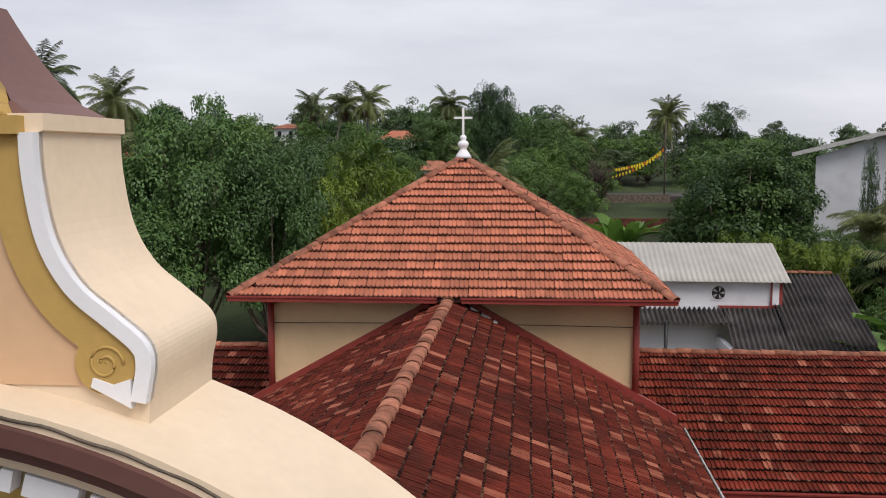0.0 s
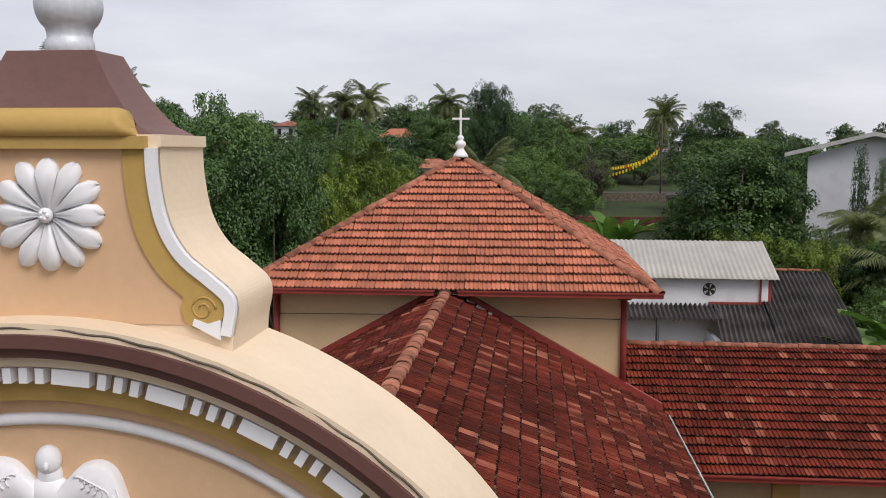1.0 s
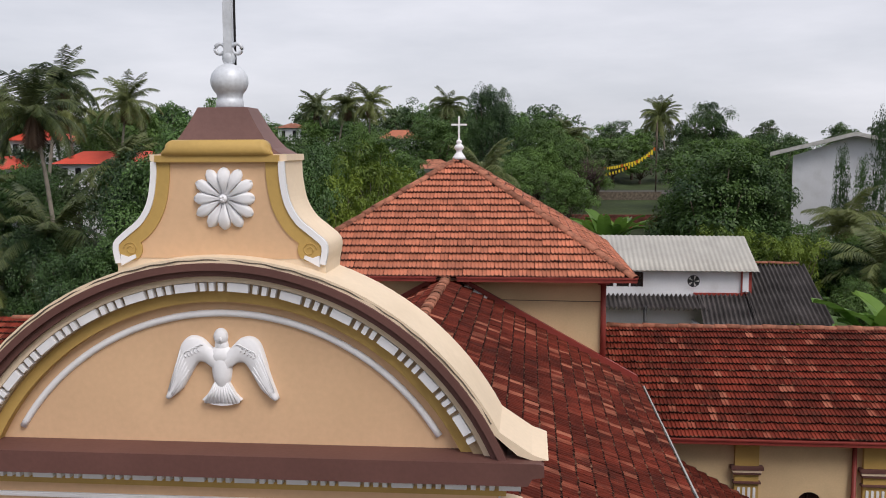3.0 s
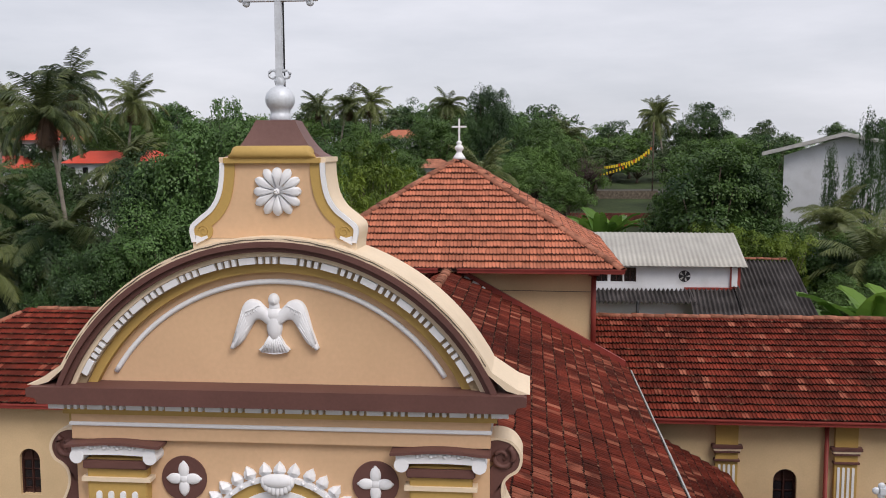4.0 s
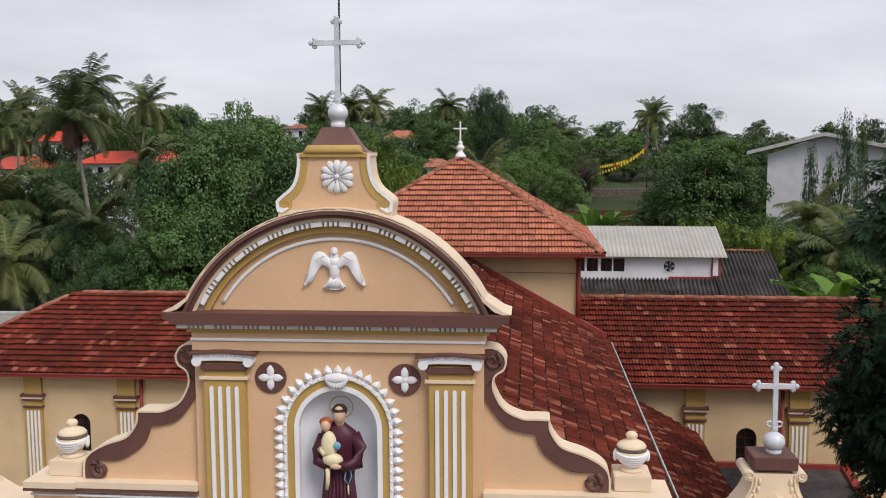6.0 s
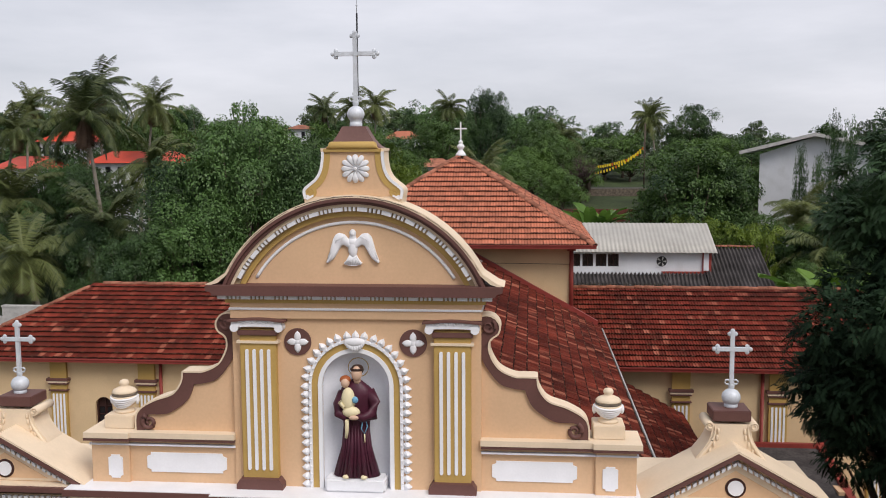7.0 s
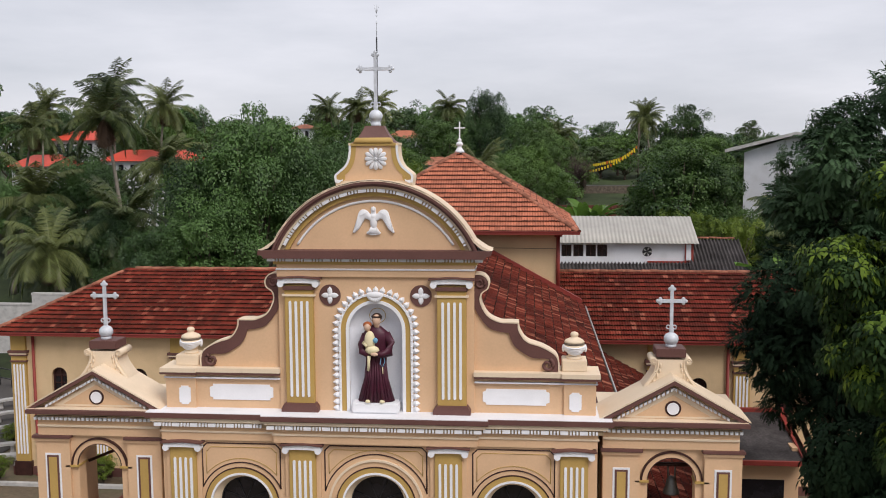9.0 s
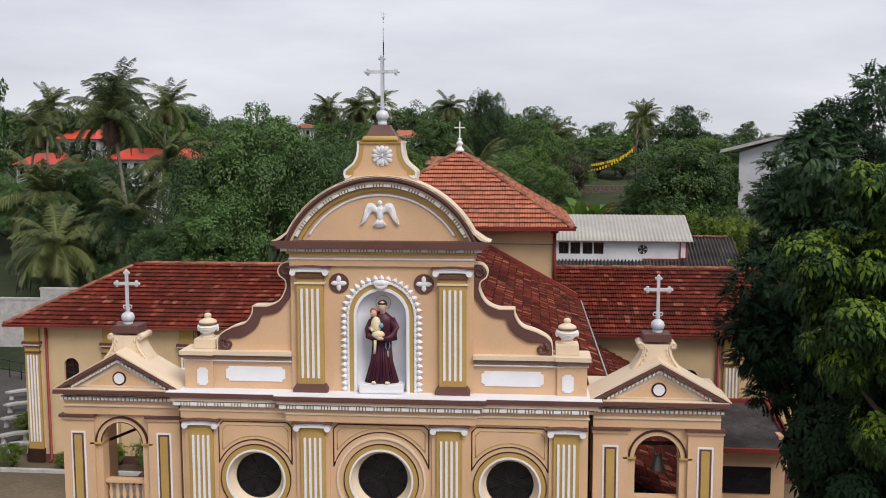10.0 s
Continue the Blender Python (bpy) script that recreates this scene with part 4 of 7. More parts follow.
# bell towers
for s in (-1, 1):
    tw = part("bell_tower", slab(s * 4.47, s * 4.72, 0.3, 1.9, GROUND_TO, 4.30), M_WALL, church, "peach bell tower with arched opening and gable")
    part("tower_wall", slab(s * 6.80, s * 7.05, 0.3, 1.9, GROUND_TO, 4.30), M_WALL, tw)
    c = s * 5.80
    hole = arc(c, 3.17, 0.46, 0, 180, 20) + [(c - 0.46, 2.7), (c - 0.46, 2.2), (c - 0.46, 1.75), (c, 1.75), (c + 0.46, 1.75), (c + 0.46, 2.2), (c + 0.46, 2.7)]
    bm = bmesh.new()
    holed(bm, min(s * 4.47, s * 7.05), max(s * 4.47, s * 7.05), 1.2, 4.30, hole, 0.02, 0.32)
    box(bm, min(s * 4.47, s * 7.05), max(s * 4.47, s * 7.05), 0.02, 0.32, GROUND_TO, 1.2)
    part("tower_front", bm, M_WALL, tw)
    part("tower_floor", slab(s * 4.72, s * 6.80, 0.3, 1.62, 1.5, 1.6), M_STONE, tw)
    part("handrail", slab(c - 0.46, c + 0.46, 0.08, 0.28, 2.22, 2.30, 0.01), M_WALL, tw)
    for k in range(6):
        bm = bmesh.new()
        lathe(bm, [(0.05, 1.75), (0.05, 1.80), (0.035, 1.85), (0.055, 1.95), (0.03, 2.12), (0.045, 2.18), (0.045, 2.22)], c - 0.38 + 0.152 * k, 0.18, 8)
        part("baluster", bm, M_WALL, tw)
    bm = bmesh.new()
    band(bm, arc(c, 3.17, 0.59, 0, 180, 24), arc(c, 3.17, 0.462, 0, 180, 24), -0.015, 0.05)
    part("arch_moulding", bm, M_WALL, tw)
    bm = bmesh.new()
    band(bm, arc(c, 3.17, 0.60, 0, 180, 24), arc(c, 3.17, 0.568, 0, 180, 24), -0.04, 0.04)
    band(bm, arc(c, 3.17, 0.475, 0, 180, 24), arc(c, 3.17, 0.462, 0, 180, 24), -0.03, 0.04)
    part("arch_line", bm, M_DARKWOOD, tw)
    for q in (-1, 1):
        part("impost", slab(c + q * 0.44, c + q * 0.72, -0.05, 0.34, 3.135, 3.185, 0.008), M_GOLD, tw)
    for q in (-1, 1):
        x = c + q * 0.975
        part("pier", slab(x - 0.36, x + 0.36, -0.05, 0.05, GROUND_TO, 3.75, 0.006), M_WALL, tw)
        part("pier_moulding", slab(x - 0.41, x + 0.41, -0.13, 0.05, 3.76, 3.82, 0.01), M_BROWN, tw)
        part("pier_moulding", slab(x - 0.385, x + 0.385, -0.09, 0.05, 3.70, 3.758), M_WALL, tw)
        for w, y, m in ((0.165, -0.062, M_WHITE), (0.125, -0.070, M_BROWN), (0.085, -0.078, M_GOLD)):
            part("panel", slab(x - w, x + w, y, -0.04, -1.6 - w, 3.27 + w), m, tw)
    x0, x1 = s * 4.46, s * 7.07
    part("tower_line", slab(x0, x1, -0.09, 0.3, 4.0, 4.045, 0.008), M_CREAM, tw)
    part("tower_frieze", slab(x0, x1, -0.055, 0.3, 3.822, 4.30), M_WALL, tw)
    part("tower_dentil_bed", slab(s * 4.44, s * 7.10, -0.11, 0.3, 4.15, 4.24), M_GAP_SHADE, tw)
    bm = bmesh.new()
    for k in range(29):
        x = min(s * 4.45, s * 7.10) + 0.093 * k
        box(bm, x, x + 0.056, -0.16, -0.10, 4.165, 4.22)
    tagged(part("dentil_row", bm, M_WHITE, tw), kind="stuff")
    part("tower_cornice", slab(s * 4.42, s * 7.22, -0.27, 1.98, 4.315, 4.40, 0.01), M_BROWN, tw)
    part("tower_roof", slab(s * 4.45, s * 7.20, -0.2, 1.96, 4.401, 4.415), M_CREAM, tw)
    # gable: cream roof slabs running back, maroon rake, dentils
    for q in (-1, 1):
        bm = bmesh.new()
        e0, e1 = (c + q * 1.42, 4.40), (c, 5.205)
        dn = 0.075
        prism(bm, [e0, e1, (c, e1[1] - dn), (c + q * (1.42 - 0.13), 4.40)], -0.185, 0.04)
        part("rake", bm, M_BROWN, tw)
        bm = bmesh.new()
        prism(bm, [(c + q * 1.45, 4.402), (c + q * 1.45, 4.425), (c, 5.245), (c, 5.207)], -0.18, 0.90)
        part("gable_slab", bm, M_CREAM, tw)
        for k in range(13):
            bm = bmesh.new()
            t0, t1 = 0.06 + 0.074 * k, 0.06 + 0.074 * k + 0.046
            for_x = [c + q * 1.13 * (1 - t) for t in (t0, t1)]
            zz = [4.425 + 0.63 * t for t in (t0, t1)]
            prism(bm, [(for_x[0], zz[0]), (for_x[1], zz[1]), (for_x[1], zz[1] - 0.052), (for_x[0], zz[0] - 0.052)], -0.11, -0.01)
            part("rake_dentil", bm, M_WHITE, tw)
    bm = bmesh.new()
    prism(bm, [(c - 1.36, 4.402), (c + 1.36, 4.402), (c, 5.17)], 0.0, 0.86)
    part("gable", bm, M_WALL, tw)
    bm = bmesh.new()
    prism(bm, [(c - 0.95, 4.43), (c + 0.95, 4.43), (c, 4.98)], -0.012, 0.02)
    part("gable_field", bm, M_CREAM, tw)
    bm = bmesh.new()
    prism(bm, [(c - 0.72, 4.47), (c + 0.72, 4.47), (c, 4.89)], -0.018, 0.02)
    part("gable_field", bm, M_WALL, tw)
    for r, y, m in ((0.155, -0.03, M_DARKWOOD), (0.118, -0.045, M_WHITE)):
        bm = bmesh.new()
        prism(bm, arc(c, 4.625, r, 0, 360, 28)[:-1], y, 0.0)
        part("roundel", bm, m, tw)
    # pedestal with curling flanks
    bm = bmesh.new()
    fl = curve([(0.56, 4.90), (0.50, 5.00), (0.41, 5.12), (0.335, 5.25), (0.30, 5.38), (0.31, 5.50)], 5)
    prism(bm, [(c + x, z) for x, z in fl] + [(c - x, z) for x, z in fl[::-1]], 0.36, 0.84)
    part("pedestal", bm, M_CREAM, tw)
    for q in (-1, 1):
        bm = bmesh.new()
        tube(bm, [(c + q * 0.335, 0.33, 5.475), (c + q * 0.335, 0.87, 5.475)], 0.072, 14)
        part("roll", bm, M_CREAM, tw)
        bm = bmesh.new()
        tube(bm, [(c + q * (x - 0.05), 0.35, z) for x, z in fl], [0.04 - 0.0012 * i for i in range(len(fl))], 6)
        for k in range(6):
            x, z = fl[4 * k + 1]
            ball(bm, (c + q * (x - 0.10), 0.35, z - 0.015), 0.035, seg=6, scale=(0.7, 0.5, 1.4))
        sp = [(c + q * (0.335 + (0.062 - 0.002 * k) * math.cos(0.35 * k)), 0.325, 5.475 + (0.062 - 0.002 * k) * math.sin(0.35 * k)) for k in range(24)]
        tube(bm, sp, 0.012, 5)
        part("acanthus", bm, M_CREAM, tw, "carved acanthus scroll")
    part("pedestal_cap", slab(c - 0.29, c + 0.29, 0.34, 0.86, 5.545, 5.715, 0.012), M_BROWN, tw)
    if s > 0:
        bell = thing("church_bell", "grey-green bronze bell hanging in tower arch", "bell", at=(5.93, 0.85, 2.62))
        bm = bmesh.new()
        lathe(bm, [(0.17, 0.0), (0.165, 0.03), (0.125, 0.12), (0.105, 0.22), (0.095, 0.29), (0.06, 0.34), (0.02, 0.36)], 0, 0, 20)
        part("body", bm, M_BELL, bell)
        bm = bmesh.new()
        for q in (-0.07, 0.07):
            tube(bm, [(q, 0, 0.30), (q, 0, 0.56)], 0.016, 6)
        part("strap", bm, M_BELL, bell)
        bm = bmesh.new()
        tube(bm, [(-0.9, 0, 0.60), (0.85, 0, 0.60)], 0.045, 8)
        part("beam", bm, M_DARKWOOD, bell)
    else:
        bm = bmesh.new()
        tube(bm, [(-6.78, 1.5, 2.75), (-5.55, 1.3, 3.30)], 0.035, 8)
        part("strut", bm, M_DARKWOOD, tw)
    trefoil_cross("tower_cross", c + s * 0.03, 0.6, 5.715, 6.63, 6.92, 0.275, 0.062, 5.87, 0.145, "silver-painted cross with ball on tower gable")

# statue in the niche
bm = bmesh.new()
SY = 0.02
lathe(bm, [(0.365, 4.67), (0.355, 4.70), (0.285, 4.85), (0.235, 5.10), (0.205, 5.40), (0.215, 5.60), (0.245, 5.80), (0.262, 5.96), (0.235, 6.06), (0.12, 6.15), (0.075, 6.19)], 0.0, SY, 32, 0, 0.58)
for k in range(13):
    q = radians(-172 + 13.6 * k)
    w = 0.03 + 0.012 * (k % 3)
    tube(bm, [(0.345 * math.cos(q), SY + 0.20 * math.sin(q), 4.68), (0.225 * math.cos(q), SY + 0.135 * math.sin(q), 5.12), (0.19 * math.cos(q), SY + 0.115 * math.sin(q), 5.55)], [w, w * 0.7, 0.008], 6)
tube(bm, [(0.20, SY, 6.03), (0.285, SY - 0.04, 5.84), (0.27, SY - 0.12, 5.66), (0.12, SY - 0.18, 5.63), (0.02, SY - 0.20, 5.66)], [0.085, 0.10, 0.10, 0.07, 0.045], 10)
tube(bm, [(-0.20, SY, 6.0), (-0.27, SY - 0.05, 5.80), (-0.25, SY - 0.12, 5.68), (-0.12, SY - 0.17, 5.62)], [0.08, 0.09, 0.085, 0.06], 10)
ball(bm, (0.02, SY - 0.05, 6.295), 0.098, 1, 16, (0.86, 0.92, 1.22))
ball(bm, (0.02, SY + 0.005, 6.345), 0.108, 6, 16, (0.95, 0.95, 0.78))
tube(bm, [(0.02 + 0.088 * math.sin(a), SY - 0.02 - 0.098 * math.cos(a), 6.362) for a in np.linspace(-1.5, 1.5, 9)], 0.022, 6, 6)
tube(bm, [(0.02, SY - 0.02, 6.15), (0.02, SY - 0.03, 6.22)], 0.06, 10, 1)
ball(bm, (-0.10, SY - 0.15, 5.90), 0.115, 2, 14, (0.95, 0.75, 1.75))
ball(bm, (-0.05, SY - 0.18, 5.72), 0.095, 2, 12, (1.5, 0.8, 0.95))
tube(bm, [(-0.15, SY - 0.16, 6.0), (-0.22, SY - 0.2, 5.86), (-0.15, SY - 0.23, 5.80)], [0.04, 0.038, 0.03], 7, 2)
ball(bm, (-0.15, SY - 0.12, 6.165), 0.075, 1, 14, (0.92, 0.95, 1.12))
ball(bm, (-0.155, SY - 0.085, 6.205), 0.083, 3, 14, (1.05, 0.98, 0.80))
ball(bm, (0.0, SY - 0.235, 5.645), 0.055, 1, 10, (1.5, 0.7, 0.7))
tube(bm, [(-0.11, SY - 0.20, 5.60), (-0.125, SY - 0.17, 5.40), (-0.14, SY - 0.15, 5.30)], [0.035, 0.03, 0.025], 6, 2)
tube(bm, [(0.13, SY - 0.15, 5.60), (0.10, SY - 0.16, 5.45), (0.15, SY - 0.15, 5.37), (0.19, SY - 0.13, 5.48), (0.17, SY - 0.15, 5.60)], 0.011, 5, 4)
tube(bm, [(0.15, SY - 0.16, 5.37), (0.155, SY - 0.165, 5.24)], 0.012, 5, 2)
ball(bm, (0.02, SY - 0.21, 5.92), 0.05, 4, 10, (1, 0.6, 1.1))
for q in (-1, 1):
    ball(bm, (q * 0.14, SY - 0.20, 4.695), 0.06, 2, 8, (1, 1.1, 0.6))
halo = [(0.02 + 0.16 * math.cos(a), SY + 0.10, 6.36 + 0.15 * math.sin(a)) for a in np.linspace(0, 6.2832, 25)]
tube(bm, halo, 0.007, 5, 5)
statue = whole("statue", bm, [M_ROBE, M_SKIN, M_YELLOW, M_HAIR, M_BLUE, M_GOLD, M_DARKHAIR], "painted robed statue carrying a child in the niche", "statue")

# ---- church: nave, crossing, transepts ----
RZ, EX, EZ = 6.42, 5.07, 3.57
part("nave_wall", slab(-4.75, -4.45, 0.6, 18.35, GROUND_TO, 3.75), M_BEIGE, church)
part("nave_wall", slab(4.45, 4.75, 0.6, 18.35, GROUND_TO, 3.75), M_BEIGE, church)
part("crossing_wall", slab(-4.15, 4.15, 18.4, 18.75, GROUND_TO, 6.42), M_BEIGE, church, "plain peach wall under the hipped roof")
part("crossing_wall", slab(-4.15, 4.15, 26.2, 26.55, GROUND_TO, 6.42), M_BEIGE, church)
part("crossing_wall", slab(-4.15, -3.8, 18.75, 26.2, GROUND_TO, 6.42), M_BEIGE, church)
part("crossing_wall", slab(3.8, 4.15, 18.75, 26.2, GROUND_TO, 6.42), M_BEIGE, church)
for s in (-1, 1):
    bm = bmesh.new()
    tube(bm, [(s * 0.7, 18.385, 5.83), (s * 4.1, 18.385, 5.80)], 0.010, 5)
    part("conduit", bm, M_GRIME, church)
    bm = bmesh.new()
    tube(bm, [(s * 4.13, 18.33, 6.4), (s * 4.13, 18.33, 3.9)], 0.075, 10)
    part("downpipe", bm, M_RED, church, "red-painted downpipe")
    bm = bmesh.new()
    box(bm, min(s * 3.98, s * 4.28), max(s * 3.98, s * 4.28), 18.2, 18.44, 6.28, 6.46)
    part("pipe_head", bm, M_RED, church)
    # flashing boards where the nave roof meets the crossing
    bm = bmesh.new()
    prism(bm, [(s * 0.25, 6.32), (s * 0.25, 6.50), (s * 4.30, 4.24 + 0.02), (s * 5.05, 3.84), (s * 5.05, 3.62), (s * 4.30, 4.04)], 18.22, 18.40)
    part("flashing", bm, M_RED, church, "red flashing board along roof edge")
bm = bmesh.new()
prism(bm, [(0.45, 6.22), (1.05, 5.88), (1.07, 5.92), (0.47, 6.27)], 18.0, 18.2)
part("loose_sheet", bm, M_WHITE, church)

# eaves gutters of the crossing
bm = bmesh.new()
for x0, x1, y0, y1 in ((-4.9, -0.25, 17.60, 17.74), (0.30, 4.9, 17.60, 17.74), (4.80, 4.94, 17.7, 27.3), (-4.94, -4.80, 17.7, 27.3)):
    box(bm, x0, x1, y0, y1, 6.41, 6.52)
    box(bm, x0 - 0.015, x1 + 0.015, y0 - 0.03, y1, 6.50, 6.535)
part("gutter", bm, M_RED, church, "red-painted eaves gutter")
bm = bmesh.new()
box(bm, -4.8, 4.8, 17.74, 18.4, 6.42, 6.45)
box(bm, 4.15, 4.8, 18.4, 27.2, 6.42, 6.45)
box(bm, -4.8, -4.15, 18.4, 27.2, 6.42, 6.45)
part("soffit", bm, M_WALL, church)


def tile_mesh(w, h):
    """One interlocking clay tile: a double trough with a lip at its foot; x across, y up the slope."""
    xs = [0.0, 0.10, 0.17, 0.30, 0.44, 0.50, 0.60, 0.67, 0.80, 0.92, 1.0]
    zs = [0.030, 0.034, 0.008, 0.002, 0.006, 0.030, 0.032, 0.008, 0.002, 0.006, 0.030]
    v, f = [], []
    for k, (x, z) in enumerate(zip(xs, zs)):
        v += [(x * w, -0.030, z + 0.060), (x * w, 0.004, z + 0.063), (x * w, h, z + 0.004), (x * w, -0.026, z + 0.030)]
    for k in range(len(xs) - 1):
        a, c = 4 * k, 4 * (k + 1)
        f += [(a + 1, c + 1, c + 2, a + 2), (a, c, c + 1, a + 1), (a + 3, c + 3, c, a)]
    return np.array(v), f


TW, TH = 0.208, 0.318
TV, TF = tile_mesh(TW * 0.995, TH)
tile_data = {}


def tiled(parent, origin, across, up, inside, umax, vmax, material, singles=0, near=None, seed=1):
    """Lay tiles over a slope: inside(u, v) says where; the first `singles` nearest to `near` are pieces of their own."""
    rng = np.random.default_rng(seed)
    o, a, b = (np.array(q, float) for q in (origin, across, up))
    a /= np.linalg.norm(a)
    b /= np.linalg.norm(b)
    n = np.cross(a, b)
    if n[2] < 0:
        n = -n
    spots = []
    rows = int(vmax / TH) + 1
    for j in range(rows):
        off = TW / 2
        for i in range(int(umax / TW) + 2):
            u, v = i * TW + off - TW, j * TH
            if inside(u + TW / 2, v + TH * 0.5):
                spots.append((u, v))
    spots = np.array(spots)
    if near is not None and singles:
        pos = o + spots[:, :1] * a + spots[:, 1:] * b
        order = np.argsort(np.linalg.norm(pos - np.array(near), axis=1))
        spots = spots[order]
    if material.name not in tile_data:
        me = bpy.data.meshes.new("tile")
        me.from_pydata([tuple(map(float, q)) for q in TV], [], TF)
        me.materials.append(material)
        # Lip faces take the darker edge colour that draws the course shadow lines.
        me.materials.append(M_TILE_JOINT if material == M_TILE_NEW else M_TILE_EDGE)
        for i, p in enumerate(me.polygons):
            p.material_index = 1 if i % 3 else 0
        tile_data[material.name] = me
    verts, faces = [], []
    for k, (u, v) in enumerate(spots):
        du, dv, dz, tilt = rng.normal(0, 0.004), rng.normal(0, 0.006), abs(rng.normal(0, 0.005)), rng.normal(0, 0.012)
        base = o + (u + du) * a + (v + dv) * b + (dz + 0.01) * n
        aa = a * math.cos(tilt) + b * math.sin(tilt)
        bb = b * math.cos(tilt) - a * math.sin(tilt)
        if k < singles:
            ob = new("tile", tile_data[material.name])
            ob.parent = parent
            ob.matrix_local = Matrix(((aa[0], bb[0], n[0], base[0]), (aa[1], bb[1], n[1], base[1]), (aa[2], bb[2], n[2], base[2]), (0, 0, 0, 1)))
        else:
            k0 = len(verts) * len(TV)
            verts.append(base + TV[:, :1] * aa + TV[:, 1:2] * bb + TV[:, 2:] * n)
            faces += [tuple(k0 + i for i in f) for f in TF]
    if verts:
        rest = bare("tile_field", np.concatenate(verts), faces, material, parent)
        # Same darker lips here, course shadows included in the colour.
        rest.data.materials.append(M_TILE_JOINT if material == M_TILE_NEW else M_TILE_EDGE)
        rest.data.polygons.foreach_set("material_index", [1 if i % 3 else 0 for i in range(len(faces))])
        tagged(rest, kind="stuff")


def deck(name, pts, material, parent, thick=0.05):
    """A roof plane as a thin board under the tiles."""
    bm = bmesh.new()
    a = [bm.verts.new(p) for p in pts]
    c = [bm.verts.new((p[0], p[1], p[2] - thick)) for p in pts]
    bm.faces.new(a)
    bm.faces.new(c[::-1])
    for i in range(len(pts)):
        j = (i + 1) % len(pts)
        bm.faces.new((a[i], a[j], c[j], c[i]))
    return part(name, bm, material, parent)


ridge_me = {}


def ridge_caps(parent, p0, p1, material=M_RIDGE, r=0.115, step=0.36):
    """Half-round cap tiles overlapping along a ridge or hip."""
    p0, p1 = Vector(p0), Vector(p1)
    d = p1 - p0
    n = int(d.length / step)
    d.normalize()
    side = d.cross(Vector((0, 0, 1))).normalized()
    up = side.cross(d)
    if material.name not in ridge_me:
        bm = bmesh.new()
        rows = []
        for y, k in ((-0.03, 1.10), (step, 0.95)):
            rows.append([bm.verts.new((r * k * math.cos(radians(q)) * 1.1, y, r * k * math.sin(radians(q)) * 0.72)) for q in range(-10, 191, 25)])
        rows.append([bm.verts.new((v.co.x * 0.88, -0.03, v.co.z * 0.86)) for v in rows[0]])
        for i in range(len(rows[0]) - 1):
            bm.faces.new((rows[0][i], rows[0][i + 1], rows[1][i + 1], rows[1][i])).smooth = True
            bm.faces.new((rows[2][i], rows[2][i + 1], rows[0][i + 1], rows[0][i]))
        me = bpy.data.meshes.new("ridge_tile")
        bm.to_mesh(me)
        bm.free()
        me.materials.append(material)
        ridge_me[material.name] = me
    for k in range(n):
        p = p0 + d * (step * k) + up * 0.012 * math.sin(k * 1.9)
        tip = 0.02 * math.sin(k * 2.7)
        ob = new("ridge_tile", ridge_me[material.name])
        ob.parent = parent
        q = (d + side * tip).normalized()
        sd = q.cross(up).normalized()
        ob.matrix_local = Matrix(((sd.x, q.x, up.x, p.x), (sd.y, q.y, up.y, p.y), (sd.z, q.z, up.z, p.z), (0, 0, 0, 1)))


# crossing: hipped roof
HX, Y0, YA, Y1, ZE, ZA = 4.86, 17.68, 22.48, 27.28, 6.50, 9.55
apex = (0, YA, ZA)
croof = deck("crossing_roof", [(-HX, Y0, ZE), (HX, Y0, ZE), apex], M_DARKWOOD, church)
tagged(croof, "clean orange clay-tiled hipped roof")
for pts in (((HX, Y0, ZE), (HX, Y1, ZE), apex), ((HX, Y1, ZE), (-HX, Y1, ZE), apex), ((-HX, Y1, ZE), (-HX, Y0, ZE), apex)):
    deck("slope", pts, M_TILE_NEW if pts[0][1] == Y1 else M_DARKWOOD, croof)
V = math.hypot(YA - Y0, ZA - ZE)
tri = lambda u, v: abs(u - HX) < HX * (1 - v / V) - 0.02
tiled(croof, (-HX, Y0, ZE), (1, 0, 0), (0, YA - Y0, ZA - ZE), tri, 2 * HX, V, M_TILE_NEW, 300, (1.5, Y0, ZE), 3)
tiled(croof, (HX, Y0, ZE), (0, 1, 0), (-HX, 0, ZA - ZE), tri, 2 * HX, V, M_TILE_NEW, 0, None, 4)
tiled(croof, (-HX, Y0, ZE), (0, 1, 0), (HX, 0, ZA - ZE), tri, 2 * HX, V, M_TILE_NEW, 0, None, 5)
for sx, yy in ((-1, Y0), (1, Y0), (-1, Y1), (1, Y1)):
    ridge_caps(croof, (sx * HX, yy, ZE + 0.03), (0, YA, ZA + 0.03))

# finial on the crossing
fin = thing("roof_finial", "white-painted finial with slender cross on tiled roof", "cross", at=(0, YA, ZA - 0.02))
bm = bmesh.new()
lathe(bm, [(0.22, 0), (0.19, 0.08), (0.10, 0.20), (0.08, 0.26), (0.13, 0.31), (0.15, 0.37), (0.12, 0.43), (0.06, 0.47), (0.09, 0.52), (0.09, 0.56), (0.045, 0.60)], 0, 0, 16)
part("base", bm, M_WHITE, fin)
bm = bmesh.new()
prism(bm, [(-0.028, 0.58), (0.028, 0.58), (0.028, 1.32), (-0.028, 1.32)], -0.025, 0.025)
part("upright", bm, M_WHITE, fin)
bm = bmesh.new()
prism(bm, [(-0.24, 1.03), (0.24, 1.03), (0.24, 1.085), (-0.24, 1.085)], -0.028, 0.028)
part("crossbar", bm, M_WHITE, fin)

